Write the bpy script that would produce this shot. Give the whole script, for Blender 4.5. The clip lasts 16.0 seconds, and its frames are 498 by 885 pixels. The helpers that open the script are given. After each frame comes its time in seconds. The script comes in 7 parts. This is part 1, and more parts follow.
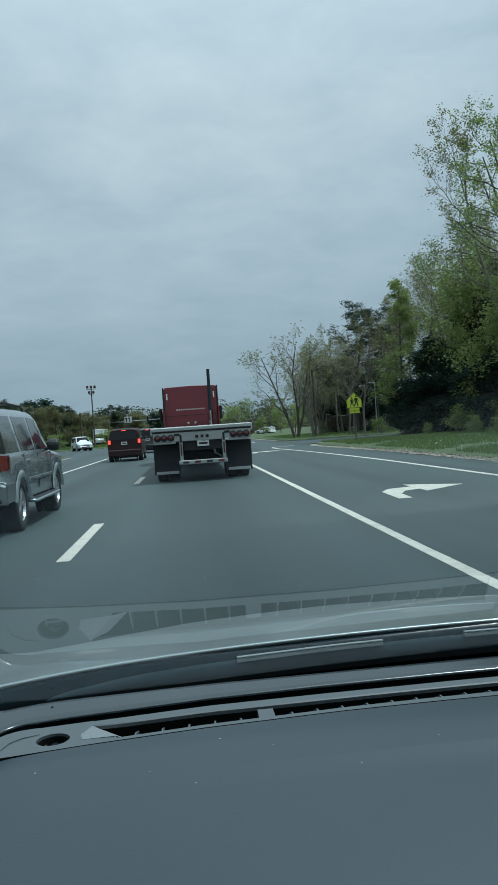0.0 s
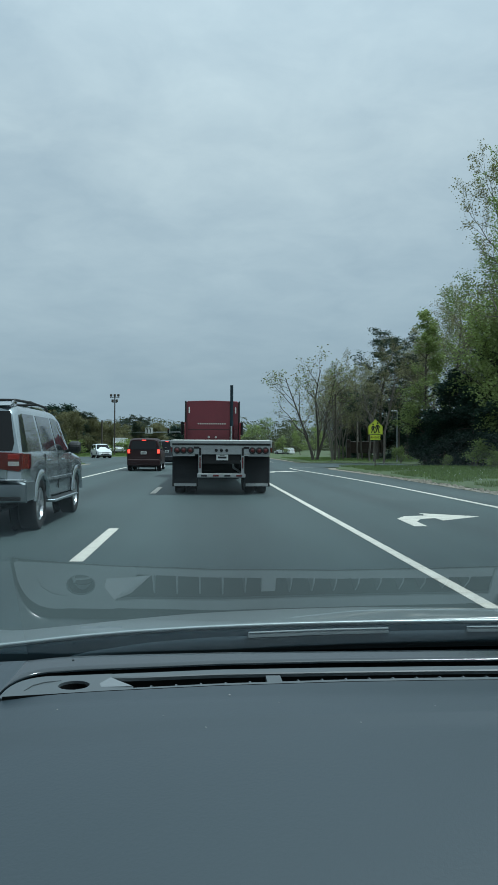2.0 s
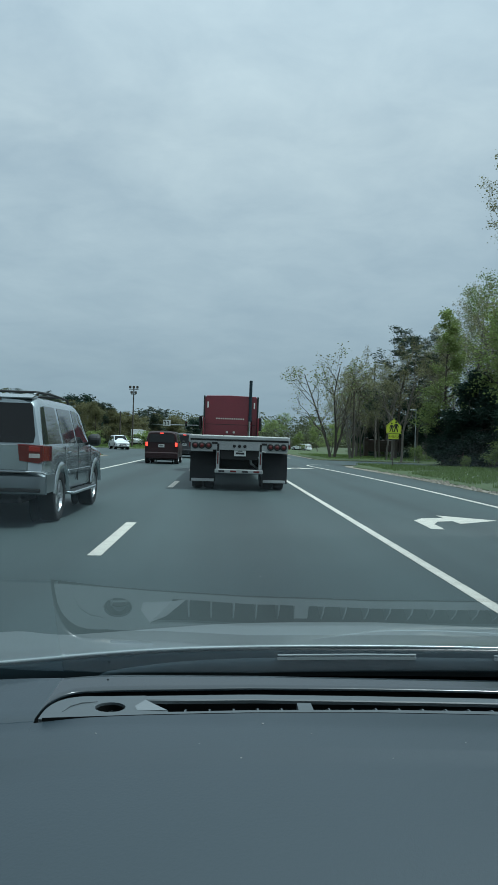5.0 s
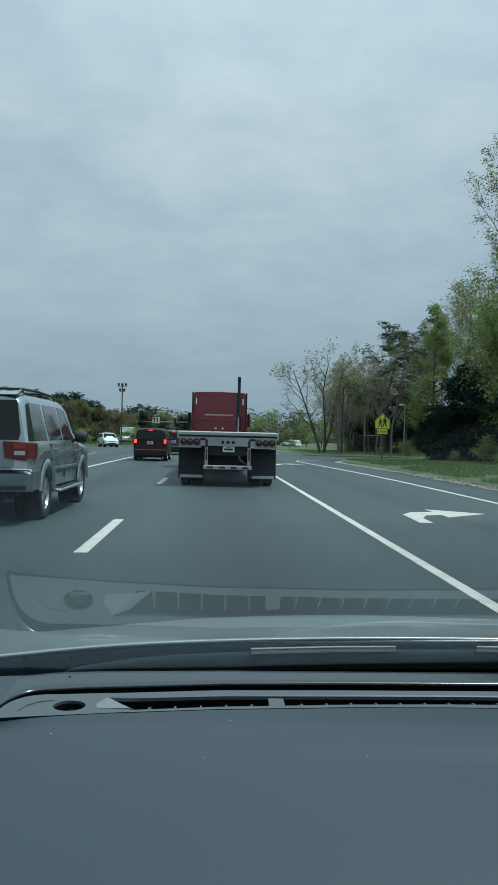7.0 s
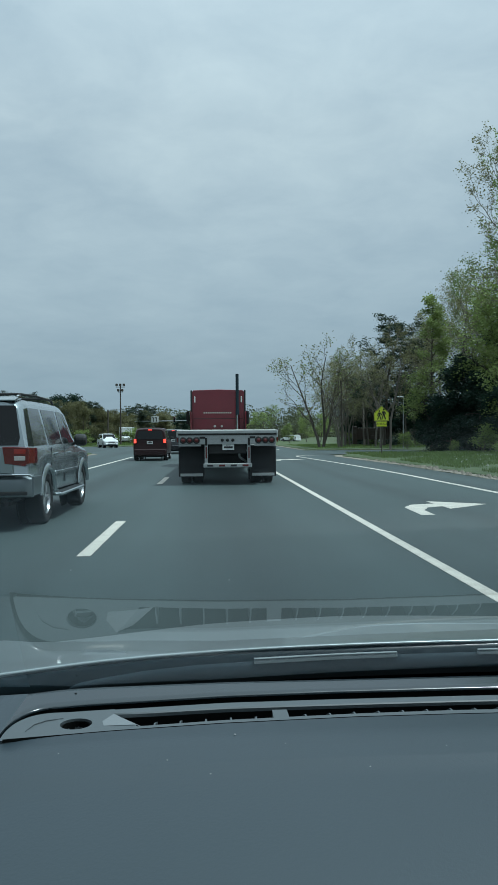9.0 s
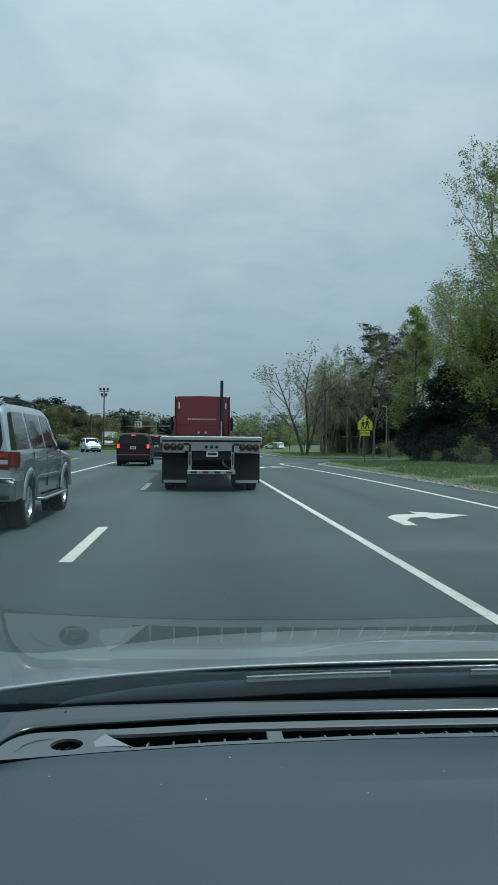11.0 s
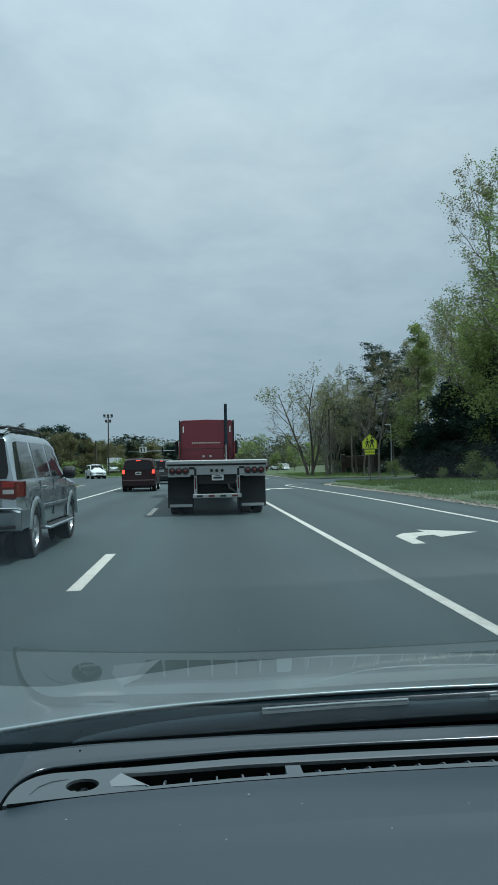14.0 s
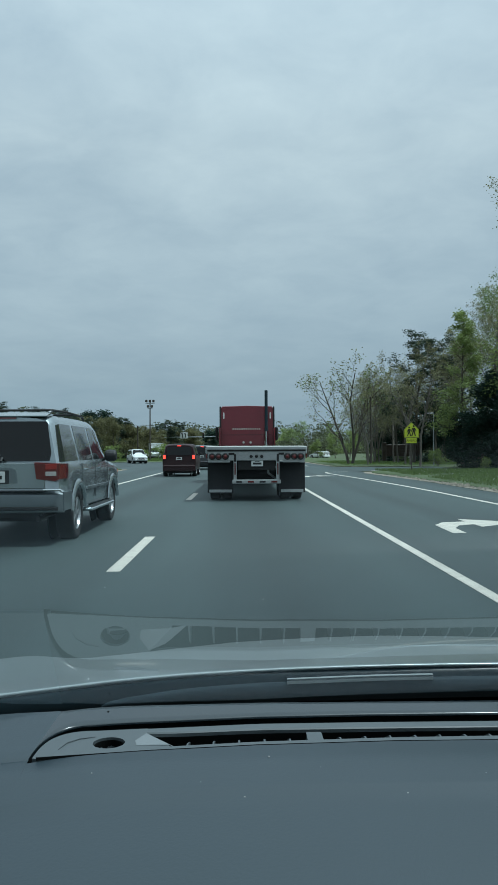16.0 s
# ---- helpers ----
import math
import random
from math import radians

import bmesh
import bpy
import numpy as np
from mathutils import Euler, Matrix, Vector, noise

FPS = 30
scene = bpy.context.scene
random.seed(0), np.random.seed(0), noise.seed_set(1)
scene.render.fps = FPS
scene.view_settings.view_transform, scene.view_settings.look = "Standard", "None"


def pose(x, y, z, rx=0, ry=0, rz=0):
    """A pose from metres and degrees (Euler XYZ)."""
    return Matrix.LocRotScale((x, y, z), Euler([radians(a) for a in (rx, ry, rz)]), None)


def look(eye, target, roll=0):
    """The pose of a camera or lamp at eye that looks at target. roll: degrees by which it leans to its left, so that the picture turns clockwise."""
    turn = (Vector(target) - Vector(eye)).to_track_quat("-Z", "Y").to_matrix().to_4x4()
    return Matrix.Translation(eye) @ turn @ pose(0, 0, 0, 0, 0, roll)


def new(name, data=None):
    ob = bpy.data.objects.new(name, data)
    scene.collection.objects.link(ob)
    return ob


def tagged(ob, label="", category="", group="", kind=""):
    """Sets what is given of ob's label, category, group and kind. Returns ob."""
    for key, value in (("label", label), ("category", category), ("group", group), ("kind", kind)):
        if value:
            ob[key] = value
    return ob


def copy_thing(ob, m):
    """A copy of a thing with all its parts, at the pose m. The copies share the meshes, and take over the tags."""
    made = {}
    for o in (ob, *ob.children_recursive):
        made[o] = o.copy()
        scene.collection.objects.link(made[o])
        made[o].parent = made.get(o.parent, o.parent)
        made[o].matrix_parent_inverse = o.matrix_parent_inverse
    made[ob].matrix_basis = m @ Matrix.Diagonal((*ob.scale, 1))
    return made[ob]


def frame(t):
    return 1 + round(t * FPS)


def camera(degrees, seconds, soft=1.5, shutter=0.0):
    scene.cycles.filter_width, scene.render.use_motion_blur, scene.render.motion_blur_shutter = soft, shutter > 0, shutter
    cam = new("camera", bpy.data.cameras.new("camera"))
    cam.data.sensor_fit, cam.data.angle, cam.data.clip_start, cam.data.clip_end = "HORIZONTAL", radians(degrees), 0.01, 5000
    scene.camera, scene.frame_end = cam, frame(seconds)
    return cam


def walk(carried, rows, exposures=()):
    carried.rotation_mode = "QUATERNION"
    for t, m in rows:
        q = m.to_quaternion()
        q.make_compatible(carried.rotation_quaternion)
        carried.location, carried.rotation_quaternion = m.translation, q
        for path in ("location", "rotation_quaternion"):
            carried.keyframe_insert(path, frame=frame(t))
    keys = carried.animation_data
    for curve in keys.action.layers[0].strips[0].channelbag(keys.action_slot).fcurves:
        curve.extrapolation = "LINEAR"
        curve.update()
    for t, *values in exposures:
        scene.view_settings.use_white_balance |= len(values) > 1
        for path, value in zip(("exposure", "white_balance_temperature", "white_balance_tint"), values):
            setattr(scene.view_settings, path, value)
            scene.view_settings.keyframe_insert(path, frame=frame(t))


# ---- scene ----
cam = camera(37.1, 16.0, soft=0.85)
# seconds, place in metres, pitch, lean and turn in degrees
ROWS = [
    (0.0, 0.0461, 0.0133, 1.2910, -1.050, -3.881, -4.734),
    (0.5, 0.0538, -0.0042, 1.2911, -0.579, -3.643, -5.700),
    (1.0, 0.0426, -0.0114, 1.2844, -0.038, -1.992, -6.774),
    (1.5, 0.0416, -0.0352, 1.2702, 0.266, -0.674, -5.010),
    (2.0, 0.0282, -0.0548, 1.2388, 0.474, 0.331, -3.319),
    (2.5, 0.0405, -0.0560, 1.2289, 0.331, 0.860, -2.672),
    (3.0, 0.0251, -0.0703, 1.2300, 0.185, 0.613, -1.945),
    (3.5, 0.0117, -0.0878, 1.2425, 0.191, 0.794, -1.774),
    (6.0, -0.0047, -0.0305, 1.3018, -0.053, 2.351, -2.254),
    (6.5, 0.0111, -0.0100, 1.2753, -0.036, 1.589, -2.563),
    (7.0, 0.0305, -0.0150, 1.2697, -0.211, 1.381, -2.815),
    (7.5, 0.0465, -0.0130, 1.2637, -0.380, 0.184, -2.553),
    (8.0, 0.0408, -0.0184, 1.2869, -0.515, -0.655, -2.364),
    (10.5, 0.0275, -0.0281, 1.3015, -0.367, 0.523, -3.872),
    (11.0, 0.0147, -0.0129, 1.3095, 0.021, 0.564, -4.130),
    (11.5, 0.0059, -0.0189, 1.3220, 0.701, -0.764, -3.875),
    (12.0, 0.0018, -0.0119, 1.3295, 1.123, -1.314, -3.739),
    (12.5, 0.0059, -0.0113, 1.3235, 1.367, -1.772, -3.765),
    (13.0, 0.0059, -0.0108, 1.3250, 1.469, -2.139, -3.846),
    (13.5, 0.0161, -0.0229, 1.3203, 1.755, -2.193, -3.843),
    (14.0, 0.0090, -0.0068, 1.3193, 1.726, -1.079, -3.780),
    (14.5, -0.0000, 0.0001, 1.3201, 1.480, 0.509, -2.150),
    (15.0, -0.0082, -0.0177, 1.3150, 1.075, 0.864, -0.372),
    (15.5, 0.0148, -0.0151, 1.3077, 0.648, 0.442, -0.425),
    (16.0, 0.0272, -0.0213, 1.2981, 0.757, -0.235, -0.635),
]
walk(cam, [(t, pose(x, y, z, 90, 0, turn) @ pose(0, 0, 0, pitch) @ pose(0, 0, 0, 0, 0, lean))
           for t, x, y, z, pitch, lean, turn in ROWS],
     exposures=[(0.0, 0.18, 5480, -4), (16.0, 0.18, 5480, -4)])

# ---- world and sun ----
SUN_WAY = Vector((0.42, -0.05, 1.0)).normalized()
world = bpy.data.worlds.new("sky")
scene.world = world
world.use_nodes = True
wn, wl = world.node_tree.nodes, world.node_tree.links
wn.clear()


def wnode(kind, **sets):
    n = wn.new(kind)
    for k, v in sets.items():
        n.inputs[k].default_value = v
    return n


def wmath(op, a, b=None, c=None):
    n = wn.new("ShaderNodeMath")
    n.operation = op
    for i, v in enumerate((a, b, c)):
        if v is None:
            continue
        if isinstance(v, (int, float)):
            n.inputs[i].default_value = v
        else:
            wl.new(v, n.inputs[i])
    return n.outputs[0]


way = wn.new("ShaderNodeTexCoord").outputs["Generated"]
split = wn.new("ShaderNodeSeparateXYZ")
wl.new(way, split.inputs[0])
up = wmath("MAXIMUM", split.outputs[2], 0.0)
# the cloud sheet: the way meets a level sheet overhead
reach = wmath("ADD", up, 0.20)
sheet = wn.new("ShaderNodeCombineXYZ")
wl.new(wmath("DIVIDE", split.outputs[0], reach), sheet.inputs[0])
wl.new(wmath("DIVIDE", split.outputs[1], reach), sheet.inputs[1])


def cloud_noise(scale, detail, rough, shift, stretch=(1, 1, 1)):
    m = wn.new("ShaderNodeMapping")
    m.inputs["Location"].default_value = shift
    m.inputs["Scale"].default_value = stretch
    wl.new(sheet.outputs[0], m.inputs[0])
    n = wnode("ShaderNodeTexNoise", Scale=scale, Detail=detail, Roughness=rough, Distortion=0.35)
    wl.new(m.outputs[0], n.inputs["Vector"])
    return n.outputs["Fac"]


broad = cloud_noise(0.55, 4, 0.5, (3.1, 1.7, 0), (0.7, 0.8, 1))
streak = cloud_noise(1.5, 8, 0.58, (0.4, 8.3, 0), (0.75, 0.8, 1))
wisp = cloud_noise(4.6, 6, 0.56, (5.4, 2.3, 0), (0.9, 1.0, 1))
mixed = wmath("ADD", wmath("ADD", wmath("MULTIPLY", broad, 0.28), wmath("MULTIPLY", streak, 0.40)), wmath("MULTIPLY", wisp, 0.32))
lift = wn.new("ShaderNodeMapRange")
lift.inputs[1].default_value, lift.inputs[2].default_value = 0.36, 0.64
lift.inputs[3].default_value, lift.inputs[4].default_value = 0.0, 1.0
wl.new(mixed, lift.inputs[0])
ramp = wn.new("ShaderNodeValToRGB")
wl.new(up, ramp.inputs[0])
el = ramp.color_ramp.elements
el[0].position, el[0].color = 0.0, (0.315, 0.345, 0.395, 1)
el[1].position, el[1].color = 1.0, (1.20, 1.18, 1.17, 1)
for pos, col in ((0.10, (0.415, 0.418, 0.442, 1)), (0.22, (0.535, 0.525, 0.537, 1)), (0.38, (0.66, 0.632, 0.632, 1)),
                 (0.55, (0.72, 0.70, 0.715, 1)), (0.8, (1.05, 1.03, 1.03, 1))):
    e = el.new(pos)
    e.color = col
# thin parts of the sheet are blue-grey, thick parts pale
shade = wn.new("ShaderNodeMix")
shade.data_type = "RGBA"
shade.inputs[6].default_value, shade.inputs[7].default_value = (0.78, 0.825, 0.87, 1), (1.19, 1.18, 1.15, 1)
wl.new(wmath("MULTIPLY_ADD", wmath("SUBTRACT", lift.outputs[0], 0.5), wmath("MINIMUM", wmath("MULTIPLY_ADD", up, 2.0, 0.30), 1.0), 0.5), shade.inputs[0])
tone = wn.new("ShaderNodeVectorMath")
tone.operation = "MULTIPLY"
wl.new(ramp.outputs[0], tone.inputs[0])
wl.new(shade.outputs[2], tone.inputs[1])
nishita = wn.new("ShaderNodeTexSky")
nishita.sky_type, nishita.sun_disc = "NISHITA", False
nishita.sun_elevation = math.asin(SUN_WAY.z)
nishita.sun_rotation = math.atan2(SUN_WAY.x, SUN_WAY.y)
clear = wn.new("ShaderNodeVectorMath")
clear.operation = "SCALE"
clear.inputs["Scale"].default_value = 0.09
wl.new(nishita.outputs[0], clear.inputs[0])
cover = wn.new("ShaderNodeMix")
cover.data_type = "RGBA"
cover.inputs[0].default_value = 0.90
wl.new(clear.outputs[0], cover.inputs[6])
wl.new(tone.outputs[0], cover.inputs[7])
back = wnode("ShaderNodeBackground", Strength=1.0)
wl.new(cover.outputs[2], back.inputs[0])
wl.new(back.outputs[0], wn.new("ShaderNodeOutputWorld").inputs[0])

sun = new("sun", bpy.data.lights.new("sun", "SUN"))
sun.data.energy, sun.data.angle, sun.data.color = 3.3, radians(3), (1.0, 0.96, 0.90)
sun.matrix_world = look((0, 0, 60), Vector((0, 0, 60)) - SUN_WAY)


# ---- materials ----
def surface(name, color, rough=0.6, metal=0.0, dark=None, scale=3.0, grain=40.0, bump=0.15, depth=0.01, mix=0.5,
            vary=0.0, coat=0.0, stretch=(1, 1, 1), spec=0.5, emit=None, power=0.0):
    """Two scales of noise over the base colour, fine relief, and a shift from object to object."""
    m = bpy.data.materials.new(name)
    m.use_nodes = True
    n, l = m.node_tree.nodes, m.node_tree.links
    b = n["Principled BSDF"]
    b.inputs["Roughness"].default_value, b.inputs["Metallic"].default_value = rough, metal
    b.inputs["Coat Weight"].default_value, b.inputs["Coat Roughness"].default_value = coat, 0.06
    b.inputs["Specular IOR Level"].default_value = spec
    dark = dark or tuple(c * 0.62 for c in color)
    at = n.new("ShaderNodeTexCoord").outputs["Object"]
    mp = n.new("ShaderNodeMapping")
    mp.inputs["Scale"].default_value = stretch
    l.new(at, mp.inputs[0])
    outs = []
    for s, d in ((scale, 4), (grain, 3)):
        t = n.new("ShaderNodeTexNoise")
        t.inputs["Scale"].default_value, t.inputs["Detail"].default_value, t.inputs["Roughness"].default_value = s, d, 0.6
        l.new(mp.outputs[0], t.inputs["Vector"])
        outs.append(t.outputs["Fac"])
    ad = n.new("ShaderNodeMath")
    ad.operation = "MULTIPLY_ADD"
    ad.inputs[1].default_value = 0.45
    l.new(outs[1], ad.inputs[0])
    sc = n.new("ShaderNodeMath")
    sc.operation = "MULTIPLY"
    sc.inputs[1].default_value = 0.55
    l.new(outs[0], sc.inputs[0])
    l.new(sc.outputs[0], ad.inputs[2])
    mr = n.new("ShaderNodeMapRange")
    mr.inputs[1].default_value, mr.inputs[2].default_value = 0.5 - 0.22, 0.5 + 0.22
    mr.inputs[3].default_value, mr.inputs[4].default_value = 0.5 - mix, 0.5 + mix
    l.new(ad.outputs[0], mr.inputs[0])
    mx = n.new("ShaderNodeMix")
    mx.data_type = "RGBA"
    l.new(mr.outputs[0], mx.inputs[0])
    mx.inputs[6].default_value, mx.inputs[7].default_value = (*dark, 1), (*color, 1)
    col = mx.outputs[2]
    if vary:
        info = n.new("ShaderNodeObjectInfo")
        isl = n.new("ShaderNodeNewGeometry")
        av = n.new("ShaderNodeMath")
        av.operation = "ADD"
        l.new(info.outputs["Random"], av.inputs[0])
        l.new(isl.outputs["Random Per Island"], av.inputs[1])
        vr = n.new("ShaderNodeMapRange")
        vr.inputs[1].default_value, vr.inputs[2].default_value = 0.0, 2.0
        vr.inputs[3].default_value, vr.inputs[4].default_value = 1 - vary, 1 + vary
        l.new(av.outputs[0], vr.inputs[0])
        hs = n.new("ShaderNodeHueSaturation")
        l.new(vr.outputs[0], hs.inputs["Value"])
        l.new(col, hs.inputs["Color"])
        col = hs.outputs[0]
    l.new(col, b.inputs["Base Color"])
    if bump:
        bp = n.new("ShaderNodeBump")
        bp.inputs["Strength"].default_value, bp.inputs["Distance"].default_value = bump, depth
        l.new(outs[1], bp.inputs["Height"])
        l.new(bp.outputs[0], b.inputs["Normal"])
    if emit:
        b.inputs["Emission Color"].default_value = (*emit, 1)
        b.inputs["Emission Strength"].default_value = power
    return m


def asphalt():
    """Grey tarmac: stone grain, broad worn lanes along the road, blotches."""
    m = surface("asphalt", (0.047, 0.068, 0.068), 0.66, scale=0.35, grain=55.0, bump=0.5, depth=0.006, mix=0.32,
                dark=(0.036, 0.050, 0.051))
    n, l = m.node_tree.nodes, m.node_tree.links
    b = n["Principled BSDF"]
    old = b.inputs["Base Color"].links[0].from_socket
    at = n.new("ShaderNodeTexCoord").outputs["Object"]
    mp = n.new("ShaderNodeMapping")
    mp.inputs["Scale"].default_value = (0.9, 0.035, 1)
    l.new(at, mp.inputs[0])
    t = n.new("ShaderNodeTexNoise")
    t.inputs["Scale"].default_value, t.inputs["Detail"].default_value = 1.0, 4
    l.new(mp.outputs[0], t.inputs["Vector"])
    fine = n.new("ShaderNodeTexVoronoi")
    fine.inputs["Scale"].default_value = 90
    l.new(at, fine.inputs["Vector"])
    mr = n.new("ShaderNodeMapRange")
    mr.inputs[1].default_value, mr.inputs[2].default_value = 0.3, 0.7
    mr.inputs[3].default_value, mr.inputs[4].default_value = 0.74, 1.20
    l.new(t.outputs["Fac"], mr.inputs[0])
    fr = n.new("ShaderNodeMapRange")
    fr.inputs[1].default_value, fr.inputs[2].default_value = 0.0, 0.7
    fr.inputs[3].default_value, fr.inputs[4].default_value = 1.12, 0.86
    l.new(fine.outputs["Distance"], fr.inputs[0])
    sp = n.new("ShaderNodeSeparateXYZ")
    l.new(at, sp.inputs[0])
    chain = sp.outputs[0]
    for op, v in (("ADD", -0.445), ("MULTIPLY", 2 * math.pi / 3.67), ("COSINE", None), ("MAXIMUM", 0.0), ("POWER", 3.0), ("MULTIPLY", -0.24), ("ADD", 1.07)):
        step = n.new("ShaderNodeMath")
        step.operation = op
        l.new(chain, step.inputs[0])
        if v is not None:
            step.inputs[1].default_value = v
        chain = step.outputs[0]
    worn = n.new("ShaderNodeMath")
    worn.operation = "MULTIPLY"
    l.new(chain, worn.inputs[0])
    l.new(mr.outputs[0], worn.inputs[1])
    mu = n.new("ShaderNodeMath")
    mu.operation = "MULTIPLY"
    l.new(worn.outputs[0], mu.inputs[0])
    l.new(fr.outputs[0], mu.inputs[1])
    hs = n.new("ShaderNodeHueSaturation")
    l.new(mu.outputs[0], hs.inputs["Value"])
    l.new(old, hs.inputs["Color"])
    l.new(hs.outputs[0], b.inputs["Base Color"])
    return m


def pane(name, tint, gloss_ior, rough=0.0):
    """A clear sheet: straight through, with a mirror share that grows towards grazing."""
    m = bpy.data.materials.new(name)
    m.use_nodes = True
    n, l = m.node_tree.nodes, m.node_tree.links
    n.remove(n["Principled BSDF"])
    tr, gl, mx, fr = (n.new("ShaderNode" + k) for k in ("BsdfTransparent", "BsdfGlossy", "MixShader", "Fresnel"))
    tr.inputs[0].default_value = (*tint, 1)
    gl.inputs["Roughness"].default_value = rough
    fr.inputs[0].default_value = gloss_ior
    sc = n.new("ShaderNodeMath")
    sc.operation, sc.use_clamp = "MULTIPLY_ADD", True
    sc.inputs[1].default_value, sc.inputs[2].default_value = 4.8, -0.43
    l.new(fr.outputs[0], sc.inputs[0])
    top = n.new("ShaderNodeMath")
    top.operation = "MINIMUM"
    top.inputs[1].default_value = 0.38
    l.new(sc.outputs[0], top.inputs[0])
    l.new(top.outputs[0], mx.inputs[0])
    l.new(tr.outputs[0], mx.inputs[1])
    l.new(gl.outputs[0], mx.inputs[2])
    l.new(mx.outputs[0], n["Material Output"].inputs[0])
    return m


def leaf_material(name, color, dark):
    m = surface(name, color, 0.55, dark=dark, scale=1.2, grain=9.0, bump=0.0, mix=0.5, vary=0.35, spec=0.3)
    n, l = m.node_tree.nodes, m.node_tree.links
    b = n["Principled BSDF"]
    col = b.inputs["Base Color"].links[0].from_socket
    tl, mx = n.new("ShaderNodeBsdfTranslucent"), n.new("ShaderNodeMixShader")
    l.new(col, tl.inputs[0])
    mx.inputs[0].default_value = 0.4
    l.new(b.outputs[0], mx.inputs[1])
    l.new(tl.outputs[0], mx.inputs[2])
    l.new(mx.outputs[0], n["Material Output"].inputs[0])
    return m


